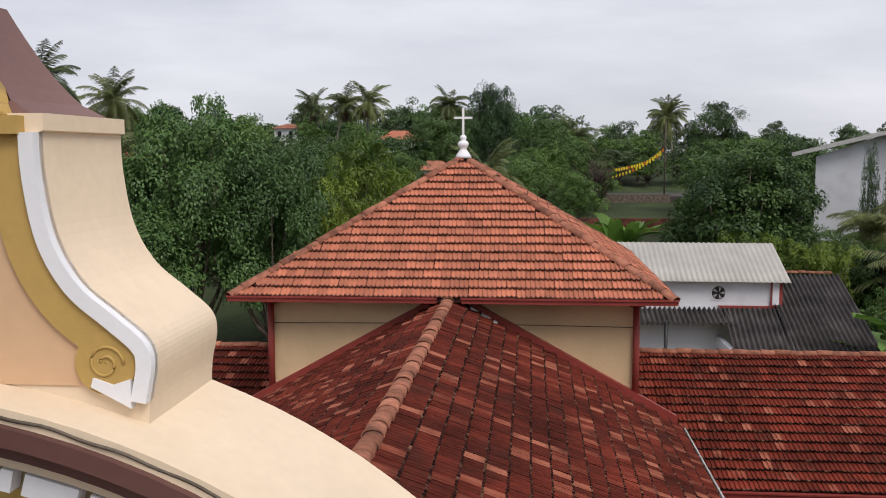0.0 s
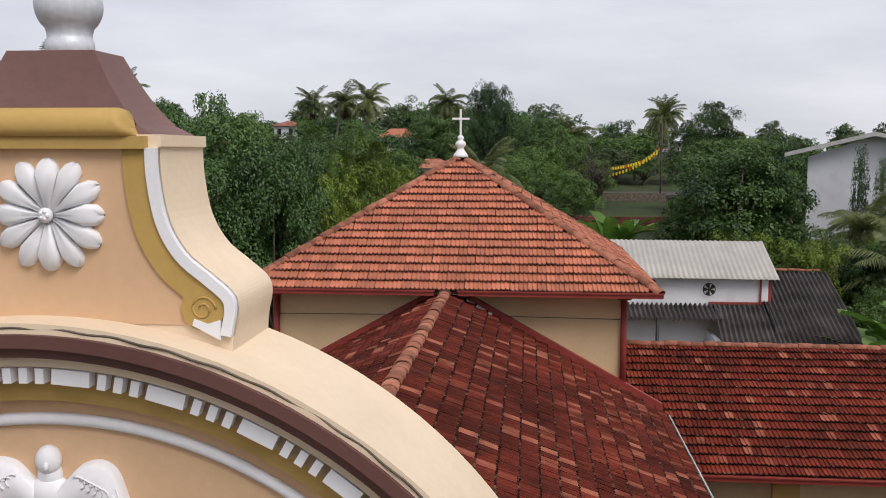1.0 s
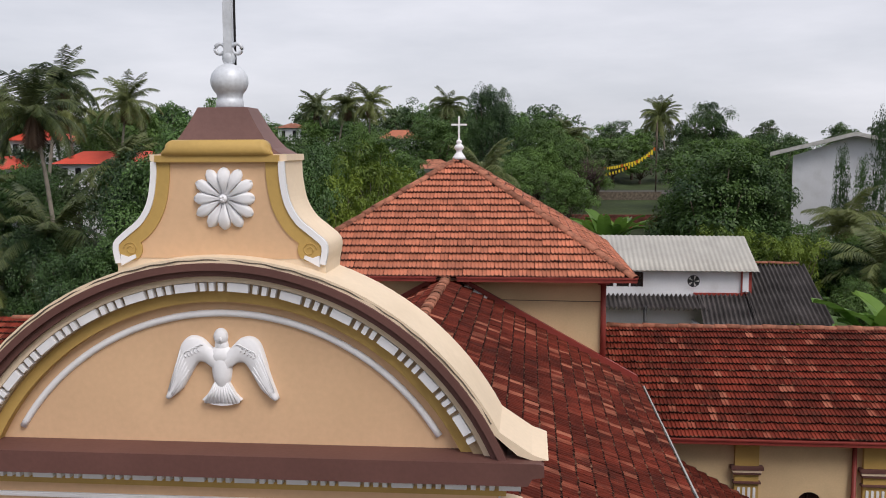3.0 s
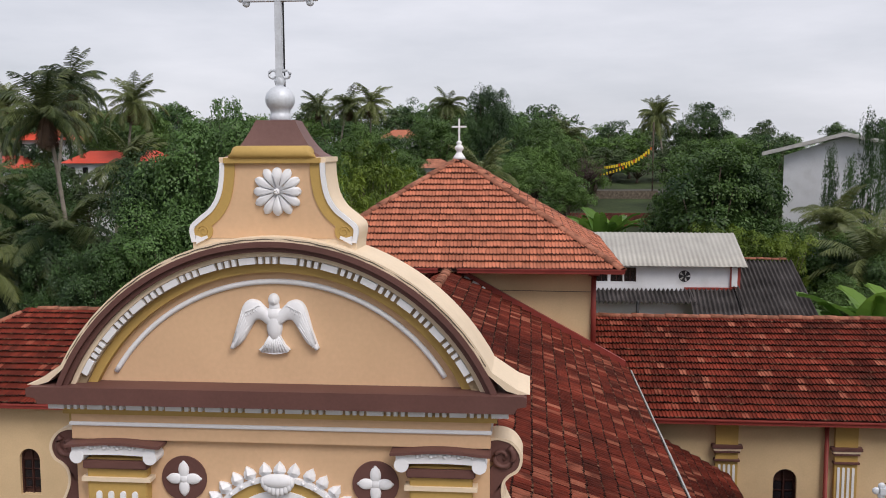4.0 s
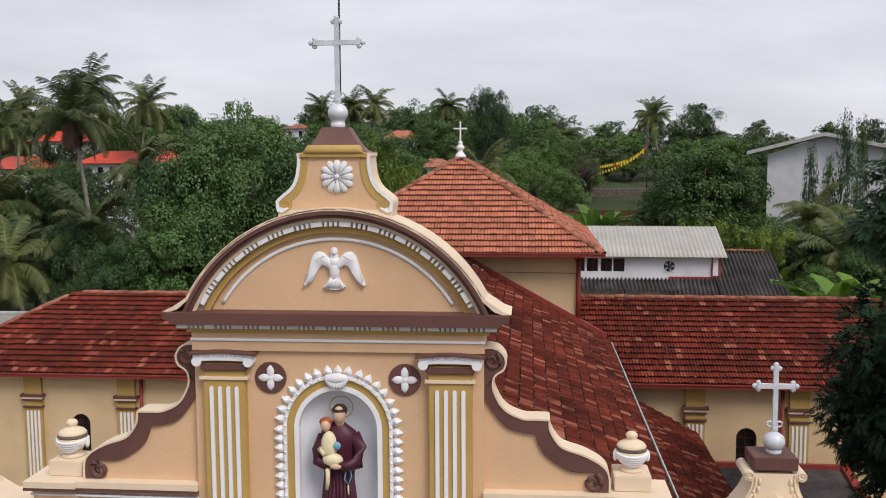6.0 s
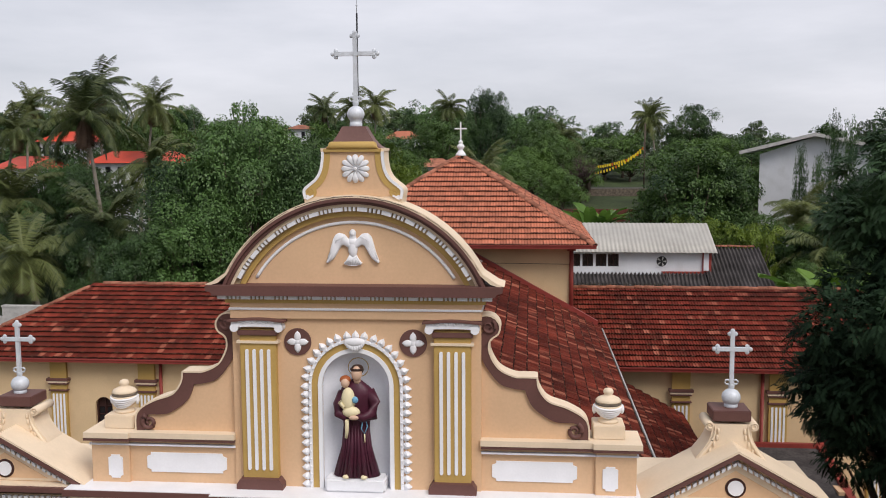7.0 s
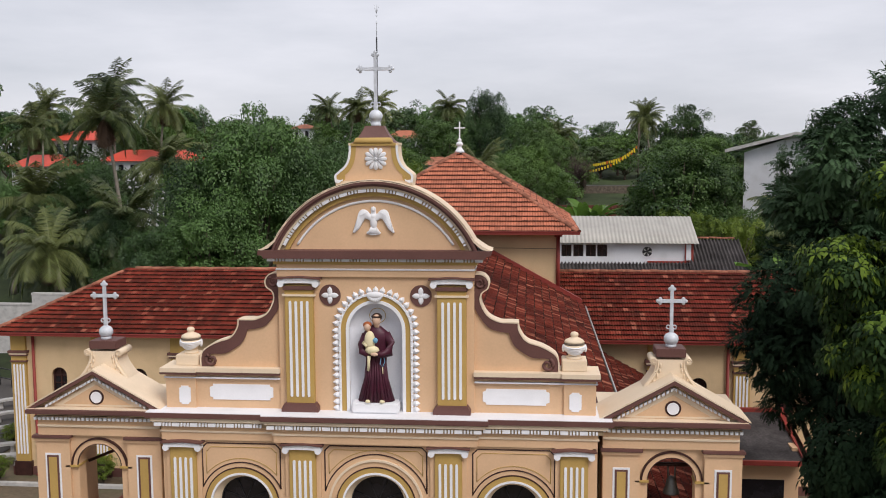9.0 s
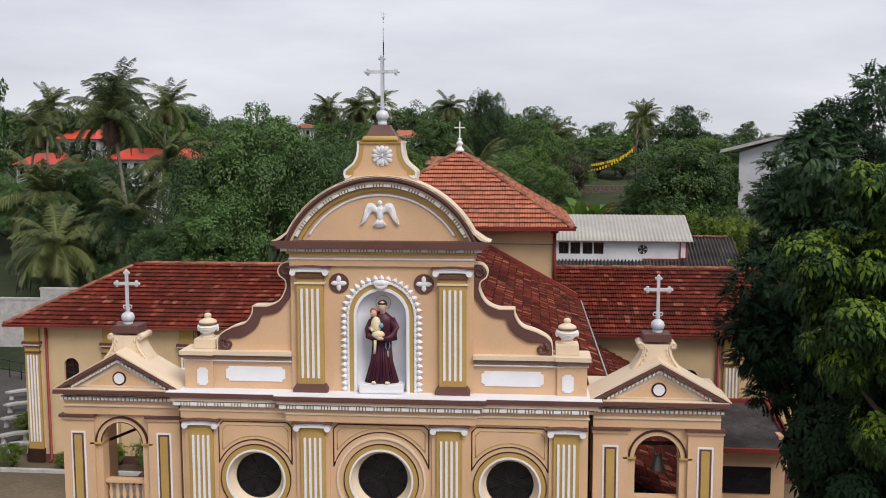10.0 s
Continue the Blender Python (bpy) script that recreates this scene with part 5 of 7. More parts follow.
# nave roof
nroof = deck("nave_roof", [(0, 0.6, RZ), (0, 18.4, RZ), (EX, 18.25, EZ), (EX, 0.6, EZ)], M_DARKWOOD, church)
tagged(nroof, "weathered dark red clay-tiled gabled roof")
deck("slope", [(0, 0.6, RZ), (-EX, 0.6, EZ), (-EX, 18.25, EZ), (0, 18.4, RZ)], M_DARKWOOD, nroof)
VN = math.hypot(EX, RZ - EZ)
flat = lambda um, vm: (lambda u, v: -0.05 < u < um and v < vm)
tiled(nroof, (EX, 0.62, EZ), (0, 1, 0), (-EX, 0, RZ - EZ), flat(17.55, VN - 0.05), 17.7, VN, M_TILE_OLD, 300, (2.5, 8, 5), 6)
tiled(nroof, (-EX, 0.62, EZ), (0, 1, 0), (EX, 0, RZ - EZ), flat(17.55, VN - 0.05), 17.7, VN, M_TILE_OLD, 0, None, 7)
ridge_caps(nroof, (0, 0.7, RZ + 0.03), (0, 18.3, RZ + 0.03))
for s in (-1, 1):
    bm = bmesh.new()
    prism(bm, [(s * (EX - 0.02), EZ - 0.09), (s * (EX + 0.13), EZ - 0.09), (s * (EX + 0.15), EZ + 0.03), (s * (EX + 0.12), EZ + 0.03), (s * (EX + 0.10), EZ - 0.05), (s * (EX + 0.02), EZ - 0.05), (s * EX, EZ + 0.01)], 1.0, 18.2)
    part("gutter", bm, M_STONE, church, "grey valley gutter along the nave")

# transepts
TY, TZ, TRY, TRZ = 17.88, 2.30, 22.48, 4.37
VT = math.hypot(TRY - TY, TRZ - TZ)
for s in (-1, 1):
    XE, XR = 19.0, 15.0
    tr = deck("transept_roof", [(s * 4.2, TY, TZ), (s * XE, TY, TZ), (s * XR, TRY, TRZ), (s * 4.2, TRY, TRZ)], M_DARKWOOD, church)
    tagged(tr, "weathered dark red clay-tiled transept roof")
    deck("slope", [(s * XE, TY, TZ), (s * XE, 27.08, TZ), (s * XR, TRY, TRZ)], M_DARKWOOD, tr)
    deck("slope", [(s * 4.2, 27.08, TZ), (s * XE, 27.08, TZ), (s * XR, TRY, TRZ), (s * 4.2, TRY, TRZ)], M_TILE_RED, tr)
    lim = lambda u, v: 0.0 < u < (XE - 4.2) - (XE - XR) * v / VT and v < VT - 0.04 and (v > 1.45 or u > 0.85)
    tiled(tr, (s * 4.2, TY, TZ), (s, 0, 0), (0, TRY - TY, TRZ - TZ), lim, XE - 4.2, VT, M_TILE_RED, 300, (s * 9, TY, TZ), 8 + s)
    tiled(tr, (s * XE, TY, TZ), (0, 1, 0), (-s * (XE - XR), 0, TRZ - TZ), lambda u, v: abs(u - 4.6) < 4.6 * (1 - v / 4.5), 9.2, 4.5, M_TILE_RED, 0, None, 12 + s)
    ridge_caps(tr, (s * 4.25, TRY, TRZ + 0.03), (s * XR, TRY, TRZ + 0.03))
    ridge_caps(tr, (s * XE, TY, TZ + 0.03), (s * XR, TRY, TRZ + 0.03))
    bm = bmesh.new()
    box(bm, min(s * 5.1, s * 19.05), max(s * 5.1, s * 19.05), TY - 0.12, TY + 0.02, TZ - 0.11, TZ + 0.0)
    box(bm, min(s * 5.1, s * 19.06), max(s * 5.1, s * 19.06), TY - 0.15, TY + 0.02, TZ - 0.015, TZ + 0.02)
    part("gutter", bm, M_RED, church, "red-painted eaves gutter")
    part("soffit", slab(s * 4.4, s * 18.9, TY + 0.02, 18.3, TZ - 0.10, TZ - 0.06), M_DARKWOOD, church)
    # front wall with arched windows
    wins = (9.58, 12.9, 16.33)
    cuts = [4.75] + [(a + c) / 2 for a, c in zip(wins, wins[1:])] + [18.4]
    for k, wx in enumerate(wins):
        cx = s * wx
        hole = arc(cx, 0.46, 0.325, 0, 180, 14) + [(cx - 0.325, z) for z in (0.2, -0.2, -0.66)] + [(cx, -0.66)] + [(cx + 0.325, z) for z in (-0.66, -0.2, 0.2)]
        bm = bmesh.new()
        x0, x1 = sorted((s * cuts[k], s * cuts[k + 1]))
        holed(bm, x0, x1, -1.6, 2.24, hole, 18.3, 18.6)
        box(bm, x0, x1, 18.3, 18.6, GROUND_TO, -1.6)
        wl = part("transept_wall", bm, M_BEIGE, church)
        win = part("window", slab(cx - 0.4, cx + 0.4, 18.50, 18.53, -0.7, 0.85), M_DARKWOOD, church, "arched window with dark wooden shutters")
        bm = bmesh.new()
        hl = [(cx + 0.325, -0.66)] + arc(cx, 0.46, 0.325, 0, 180, 14) + [(cx - 0.325, -0.66)]
        hi = [(cx + 0.28, -0.66)] + arc(cx, 0.46, 0.28, 0, 180, 14) + [(cx - 0.28, -0.66)]
        band(bm, hl, hi, 18.42, 18.5)
        box(bm, cx - 0.02, cx + 0.02, 18.44, 18.5, -0.66, 0.75)
        for q in range(4):
            box(bm, cx - 0.3, cx + 0.3, 18.46, 18.5, -0.5 + 0.3 * q, -0.475 + 0.3 * q)
        part("frame", bm, M_DARKWOOD, win)
        for q in (-1, 1):
            for zz in (-0.52, -0.2, 0.1):
                part("pane", slab(cx + q * 0.05, cx + q * 0.26, 18.478, 18.499, zz, zz + 0.26), M_GLASS, win)
    for px in (7.92, 11.2, 14.55, 18.0):
        pil = part("pilaster", slab(s * px - 0.31, s * px + 0.31, 18.18, 18.32, -3.2, 2.2), M_GOLD, church, "ochre pilaster with white fluting")
        for z0, z1, w, m in ((1.40, 1.50, 0.42, M_BROWN), (1.27, 1.33, 0.36, M_BROWN), (1.33, 1.40, 0.38, M_CREAM), (1.02, 1.08, 0.36, M_BROWN)):
            part("moulding", slab(s * px - w, s * px + w, 18.08 + (0.42 - w) * 0.6, 18.3, z0, z1, 0.008), m, pil)
        flutes(pil, s * px, 18.18, -2.9, 0.92, 0.40, 4, 0.07)
        part("foot", slab(s * px - 0.36, s * px + 0.36, 18.1, 18.32, G, -3.2), M_DARKWOOD, pil)
    for px in (10.66, 17.36):
        bm = bmesh.new()
        tube(bm, [(s * px, 18.2, TZ - 0.1), (s * px, 18.2, G + 0.15), (s * px, 18.05, G + 0.05)], 0.06, 10)
        part("downpipe", bm, M_RED, church, "red-painted downpipe")
    part("transept_end", slab(s * 18.1, s * 18.4, 18.6, 26.6, GROUND_TO, 2.24), M_BEIGE, church)
    part("transept_back", slab(s * 4.15, s * 18.1, 26.3, 26.6, GROUND_TO, 2.24), M_BEIGE, church)
    part("plinth", slab(s * 5.0, s * 18.5, 18.22, 18.3, G, G + 0.35), M_BROWN, church)

# lean-to aisle and annex on the east side
al = deck("aisle_roof", [(4.75, 1.9, 2.35), (4.75, 18.2, 2.35), (7.9, 18.2, 0.62), (7.9, 1.9, 0.62)], M_DARKWOOD, church)
tagged(al, "weathered red clay-tiled lean-to roof")
VA = math.hypot(3.15, 1.73)
tiled(al, (7.9, 1.9, 0.62), (0, 1, 0), (-3.15, 0, 1.73), flat(16.2, VA), 16.3, VA, M_TILE_OLD, 0, None, 21)
bm = bmesh.new()
box(bm, 7.86, 8.0, 1.9, 18.2, 0.50, 0.63)
part("fascia", bm, M_RED, church)
part("aisle_wall", slab(7.45, 7.7, 2.0, 18.3, GROUND_TO, 0.75), M_BEIGE, church)
deck("aisle_roof", [(-4.75, 1.9, 2.35), (-4.75, 9.0, 2.35), (-7.2, 9.0, 1.0), (-7.2, 1.9, 1.0)], M_TILE_OLD, church)
annex = thing("annex", "low peach annex with dark stained sheet roof", "outbuilding", at=(0, 0, 0))
deck("roof", [(8.0, 18.18, -0.42), (12.6, 18.18, -0.42), (12.6, 14.4, -1.15), (8.0, 14.4, -1.15)], M_ASBESTOS, annex)
part("eave_board", slab(8.0, 12.7, 14.28, 14.40, -1.30, -1.14), M_RED, annex)
bm = bmesh.new()
prism(bm, [(12.5, 0), (12.75, 0), (12.75, 0.12), (12.5, 0.12)], 0, 1)
for v in bm.verts:
    t = v.co.y
    v.co = Vector((v.co.x, 14.3 + 3.9 * t, -1.2 + 0.80 * t + v.co.z))
part("verge_board", bm, M_RED, annex)
part("ridge_board", slab(8.0, 12.75, 18.02, 18.18, -0.46, -0.30), M_RED, annex)
part("wall", slab(8.0, 12.5, 14.9, 15.1, GROUND_TO, -1.2), M_WALL, annex)
part("wall", slab(12.3, 12.5, 15.1, 18.2, GROUND_TO, -0.9), M_WALL, annex)
part("window", slab(9.6, 12.0, 14.86, 14.90, -3.0, -2.0), M_GLASS, annex)

# ---- buildings behind ----
def corrugated(name, p, across, down, pitch, amp, material, parent, n_down=2):
    """A waved sheet: p is the top corner, across and down are full edge vectors."""
    p, across, down = Vector(p), Vector(across), Vector(down)
    n = across.cross(down).normalized()
    if n.z < 0:
        n = -n
    k = int(across.length / pitch * 6)
    verts, faces = [], []
    for j in range(n_down + 1):
        for i in range(k + 1):
            verts.append(p + across * (i / k) + down * (j / n_down) + n * (amp * math.cos(2 * math.pi * i / 6)))
    m = len(verts)
    verts += [v - n * 0.012 for v in verts]
    for j in range(n_down):
        for i in range(k):
            a = j * (k + 1) + i
            faces += [(a, a + 1, a + k + 2, a + k + 1), (m + a, m + a + k + 1, m + a + k + 2, m + a + 1)]
    for i in range(k):
        a = n_down * (k + 1) + i
        faces.append((a, a + 1, m + a + 1, m + a))
    return bare(name, verts, faces, material, parent, True)


hall = thing("parish_hall", "white rendered hall with grey metal sheet roof and red trim", "building")
corrugated("roof", (4.6, 43.6, 5.33), (8.78, 0, -0.03), (0, -3.5, -1.43), 0.24, 0.02, M_METALROOF, hall)
corrugated("roof", (4.6, 43.62, 5.33), (8.78, 0, -0.03), (0, 3.5, -1.43), 0.24, 0.02, M_METALROOF, hall)
bm = bmesh.new()
box(bm, 3.0, 13.05, 40.6, 40.8, rise(8, 42) - 0.3, 3.0)
box(bm, 3.0, 13.05, 40.6, 40.8, 3.74, 3.95)
edges = [3.0] + [e for h in (5.02, 5.76, 6.53, 7.23) for e in (h, h + 0.62)] + [13.05]
for a, c in zip(edges[::2], edges[1::2]):
    box(bm, a, c, 40.6, 40.8, 3.0, 3.74)
part("wall", bm, M_WHITEWALL, hall)
part("wall", slab(3.0, 13.05, 46.6, 46.8, rise(8, 46) - 0.5, 3.9), M_WHITEWALL, hall)
part("wall", slab(12.85, 13.05, 40.8, 46.6, rise(8, 42) - 0.5, 3.95), M_WHITEWALL, hall)
for h in (5.02, 5.76, 6.53, 7.23):
    win = part("window", slab(h, h + 0.62, 40.72, 40.75, 3.0, 3.74), M_GLASS, hall)
    bm = bmesh.new()
    for q in (0.0, 0.29, 0.58):
        box(bm, h + q, h + q + 0.04, 40.66, 40.72, 3.0, 3.74)
    part("frame", bm, M_DARKWOOD, win)
fan = part("vent_fan", slab(9.95, 10.65, 40.57, 40.60, 2.97, 3.67), M_WHITEWALL, hall)
bm = bmesh.new()
prism(bm, arc(10.3, 3.32, 0.30, 0, 360, 24)[:-1], 40.545, 40.57)
part("opening", bm, M_BLACK, fan)
for k in range(5):
    bm = bmesh.new()
    q = 2 * math.pi * k / 5
    pts = [(10.3 + 0.05 * math.cos(q), 3.32 + 0.05 * math.sin(q)), (10.3 + 0.27 * math.cos(q - 0.2), 3.32 + 0.27 * math.sin(q - 0.2)), (10.3 + 0.27 * math.cos(q + 0.25), 3.32 + 0.27 * math.sin(q + 0.25))]
    prism(bm, pts, 40.525, 40.54)
    part("blade", bm, M_STONE, fan)
part("red_band", slab(10.3, 13.1, 40.5, 40.6, 2.62, 2.74), M_RED, hall)
part("red_band", slab(12.6, 13.1, 40.48, 40.6, 2.62, 3.85), M_RED, hall)
part("red_inset", slab(12.66, 12.95, 40.46, 40.49, 2.8, 3.8), M_WHITEWALL, hall)

shed = thing("shed", "long shed with dark weathered corrugated cement roof", "outbuilding")
corrugated("roof", (12.9, 43.6, 3.86), (3.6, 0, -0.05), (-0.3, -7.2, -2.45), 0.22, 0.085, M_ASBESTOS, shed)
corrugated("roof", (10.5, 40.45, 2.62), (2.6, 0, 0.04), (-0.35, -4.2, -1.25), 0.22, 0.085, M_ASBESTOS, shed)
corrugated("canopy", (3.5, 40.5, 2.62), (7.2, 0, 0.0), (0, -1.7, -0.42), 0.22, 0.085, M_ASBESTOS, shed)
part("wall", slab(3.5, 10.2, 40.0, 40.2, rise(8, 40) - 0.5, 2.3), M_WHITEWALL, shed)
part("wall", slab(10.1, 10.3, 36.4, 40.0, rise(8, 38) - 0.5, 1.5), M_WHITEWALL, shed)
bm = bmesh.new()
tube(bm, [(7.75, 38.9, rise(8, 39) - 0.2), (7.75, 38.9, 2.3)], 0.08, 10)
part("post", bm, M_BLACK, shed)
ridge_caps(shed, (13.0, 43.55, 3.93), (16.5, 43.55, 3.88), r=0.13, step=0.4)
part("wall", slab(17.0, 17.2, 36.6, 43.6, rise(17, 40) - 0.5, 1.3), M_WHITEWALL, shed)

villa = thing("gabled_building", "tall white building with low grey gable roof", "building")
bm = bmesh.new()
prism(bm, [(20.9, rise(22, 64) - 0.5), (31, rise(22, 64) - 0.5), (31, 9.3), (25.0, 10.75), (20.9, 9.35)], 64, 80)
part("wall", bm, M_WHITEWALL, villa)
for a, c in (((19.4, 9.60), (25.0, 11.0)), ((25.0, 11.0), (32.5, 9.3))):
    bm = bmesh.new()
    prism(bm, [a, c, (c[0], c[1] - 0.16), (a[0], a[1] - 0.16)], 63.1, 81)
    part("roof", bm, M_METALROOF, villa)
    bm = bmesh.new()
    prism(bm, [(a[0], a[1] + 0.02), (c[0], c[1] + 0.02), (c[0], c[1] - 0.26), (a[0], a[1] - 0.26)], 63.02, 63.1)
    part("barge_board", bm, M_STONE, villa)
villa.matrix_basis = Matrix.Translation((19.4, 63.1, 0)) @ pose(0, 0, 0, 0, 0, -17) @ Matrix.Translation((-19.4, -63.1, 0))


def little_house(name, label, x0, x1, y, z0, z1, roof, wallm, depth=6.0, ridge=1.2):
    h = thing(name, label, "house")
    bm = bmesh.new()
    box(bm, x0, x1, y, y + depth, rise((x0 + x1) / 2, y) - 1.0, z1)
    part("wall", bm, wallm, h)
    bm = bmesh.new()
    o = 0.5
    a = [bm.verts.new(q) for q in ((x0 - o, y - o, z1 - 0.05), (x1 + o, y - o, z1 - 0.05), (x1 + o, y + depth + o, z1 - 0.05), (x0 - o, y + depth + o, z1 - 0.05))]
    c = [bm.verts.new(q) for q in ((x0 + 1.2, y + depth / 2, z1 + ridge), (x1 - 1.2, y + depth / 2, z1 + ridge))]
    for f in ((a[0], a[1], c[1], c[0]), (a[1], a[2], c[1]), (a[2], a[3], c[0], c[1]), (a[3], a[0], c[0]), (a[3], a[2], a[1], a[0])):
        bm.faces.new(f)
    part("roof", bm, roof, h)
    n = max(2, int((x1 - x0) / 1.3))
    for k in range(n):
        xx = x0 + (x1 - x0) * (k + 0.5) / n
        w = part("window", slab(xx - 0.28, xx + 0.28, y - 0.03, y + 0.02, z1 - 1.45, z1 - 0.45), M_GLASS, h)
    return h


little_house("distant_house", "small pink-white house with dull red roof among trees", -36.0, -32.6, 134, 10, 13.4, M_RIDGE, M_WHITEWALL, 5, 0.7)
little_house("red_roof_house", "white house with bright red roof among palms", -57.0, -51.0, 86, 3, 8.1, M_BRIGHTRED, M_WHITEWALL, 6, 1.3)
little_house("red_roof_house", "white house with bright red roof among palms", -57.0, -51.5, 96, 5, 11.2, M_BRIGHTRED, M_WHITEWALL, 6, 1.2)
little_house("red_roof_house", "white house with bright red roof among palms", -44.0, -34.5, 82, 3, 8.7, M_BRIGHTRED, M_WHITEWALL, 6, 1.2)
little_house("distant_house", "small house with orange tiled roof among trees", -18.6, -14.0, 125, 8, 11.6, M_TILE_NEW, M_WHITEWALL, 5, 1.2)
little_house("distant_house", "small house with rusty tiled roof among trees", -10.0, -6.2, 92, 4, 8.0, M_RIDGE, M_WHITEWALL, 5, 0.9)
little_house("distant_hut", "weathered wooden hut among trees", -37.5, -34.5, 112, 8, 10.6, M_RIDGE, M_DARKWOOD, 4, 0.5)

# boundary walls, van, flags on the road behind
bw = thing("boundary_wall", "low grey cement wall beside the road", "wall", kind="structure")
part("panel", slab(9.8, 17.5, 104.8, 105, 2.5, 4.95), M_GRIME, bw)
part("pillar", slab(9.5, 10.3, 104.6, 105.1, 2.5, 5.9), M_BARK, bw)
bm = bmesh.new()
box(bm, -4, 30, 105.02, 119, 2.0, 4.72)
tagged(part("road", bm, M_PAVE, None), "grey raised road behind the cement wall", "road", kind="structure")
brick_wall = thing("brick_wall", "red-brown brick retaining wall", "wall", kind="structure")
part("core", slab(5.0, 16.0, 84.82, 85, 0.5, 3.62), M_BRICK, brick_wall)
bm = bmesh.new()
for j in range(14):
    for i in range(48):
        x = 5.0 + 0.23 * i + (0.115 if j % 2 else 0)
        box(bm, x, x + 0.205, 84.76, 84.83, 1.6 + 0.142 * j, 1.6 + 0.142 * j + 0.118)
tagged(part("brick_course", bm, M_BRICK, brick_wall), kind="stuff")
van = thing("van", "white parked van with dark windows on the road", "van", at=(8.8, 111, 4.72))
zb = 0.28
bm = slab(-1.0, 1.0, -0.9, 0.9, zb, zb + 0.75, 0.12)
part("body", bm, M_WHITEWALL, van)
part("cabin", slab(-0.85, 0.85, -0.8, 0.8, zb + 0.74, zb + 1.3, 0.15), M_WHITEWALL, van)
part("windscreen", slab(-0.7, 0.7, -0.83, -0.8, zb + 0.78, zb + 1.18), M_GLASS, van)
for q in (-0.75, 0.75):
    bm = bmesh.new()
    prism(bm, arc(q, zb + 0.02, 0.28, 0, 360, 16)[:-1], -0.95, -0.75)
    part("wheel", bm, M_BLACK, van)
pole = thing("flag_pole", "leaning pole holding strings of bunting", "pole", at=(17.5, 110, rise(17.5, 110)))
bm = bmesh.new()
tube(bm, [(0, 0, -0.2), (0.05, 0, 13.2 - rise(17.5, 110))], 0.09, 8)
part("post", bm, M_BARK, pole)
bunting = thing("bunting", "sagging string of small yellow and orange flags", "bunting")
for p, q, sag, n in (((9.1, 110, 7.6), (15.1, 110, 8.6), 0.25, 20), ((15.1, 110, 8.6), (17.45, 110, 10.4), 0.15, 8), ((11.2, 112, 6.9), (17.4, 111, 9.9), 0.5, 16)):
    pts = []
    for k in range(n + 1):
        t = k / n
        pts.append((p[0] + (q[0] - p[0]) * t, p[1] + (q[1] - p[1]) * t, p[2] + (q[2] - p[2]) * t - sag * 4 * t * (1 - t)))
    bm = bmesh.new()
    tube(bm, pts, 0.02, 4)
    part("string", bm, M_BLACK, bunting)
    for k in range(n):
        a, c = Vector(pts[k]), Vector(pts[k + 1])
        bm = bmesh.new()
        w = min(0.22, (c - a).length * 0.8)
        v = [bm.verts.new((a.x, a.y, a.z)), bm.verts.new((a.x + w, a.y, a.z + 0.01)), bm.verts.new((a.x + w, a.y + 0.08, a.z - 0.38)), bm.verts.new((a.x + 0.02, a.y + 0.05, a.z - 0.34))]
        bm.faces.new(v)
        part("flag", bm, M_FLAG if k % 7 else M_FLAG2, bunting)

# yard on the west side
bm = bmesh.new()
box(bm, -36, -20.5, 20, 52, G + 0.005, G + 0.03)
tagged(part("road", bm, M_PAVE, None), "dark asphalt lane beside the church", "road", kind="structure")
bm = bmesh.new()
box(bm, -36, -28.4, 38, 38.3, G, -0.02)
box(bm, -36, -28.4, 37.97, 38.33, -0.02, 0.10)
box(bm, -28.4, -18.6, 38, 38.3, G, 0.66)
box(bm, -28.43, -18.6, 37.97, 38.33, 0.66, 0.78)
tagged(part("boundary_wall", bm, M_STONE, None), "stained pale cement boundary wall behind the yard", "wall", kind="structure")
bench0 = None
for k, (x, y, a) in enumerate(((-20.4, 20.6, 35), (-21.8, 23.2, 35), (-23.0, 25.6, 35), (-24.3, 28.0, 35), (-22.6, 21.2, 35), (-24.2, 24.0, 35), (-19.4, 19.2, 20))):
    if bench0 is None:
        bench0 = thing("garden_bench", "white curved cement bench in the yard", "bench", "benches in the yard", at=(x, y, G))
        bm = bmesh.new()
        o = [(0.95 * math.sin(radians(q)), 0.95 * math.cos(radians(q))) for q in range(-40, 41, 10)]
        i = [(0.58 * math.sin(radians(q)), 0.58 * math.cos(radians(q))) for q in range(-40, 41, 10)]
        band(bm, o, i, 0.42, 0.52)
        for v in bm.verts:
            v.co = Vector((v.co.x * 1.25, v.co.z - 0.77, v.co.y))
        part("seat", bm, M_STONE, bench0)
        for q in (-0.45, 0.45):
            bm = bmesh.new()
            lathe(bm, [(0.16, 0), (0.12, 0.1), (0.10, 0.3), (0.15, 0.42)], q, -0.03, 10)
            part("leg", bm, M_STONE, bench0)
        bench0.matrix_basis = pose(x, y, G, 0, 0, a)
    else:
        copy_thing(bench0, pose(x, y, G, 0, 0, a))
bm = bmesh.new()
for k in range(9):
    tube(bm, [(-28.5 + k, 33 - 0.5 * k, G), (-28.5 + k, 33 - 0.5 * k, G + 1.1)], 0.03, 6)
for z in (0.5, 1.05):
    tube(bm, [(-28.5, 33, G + z), (-20.5, 29, G + z)], 0.03, 6)
whole("railing", bm, M_BLACK, "black iron railing at edge of yard", "railing")

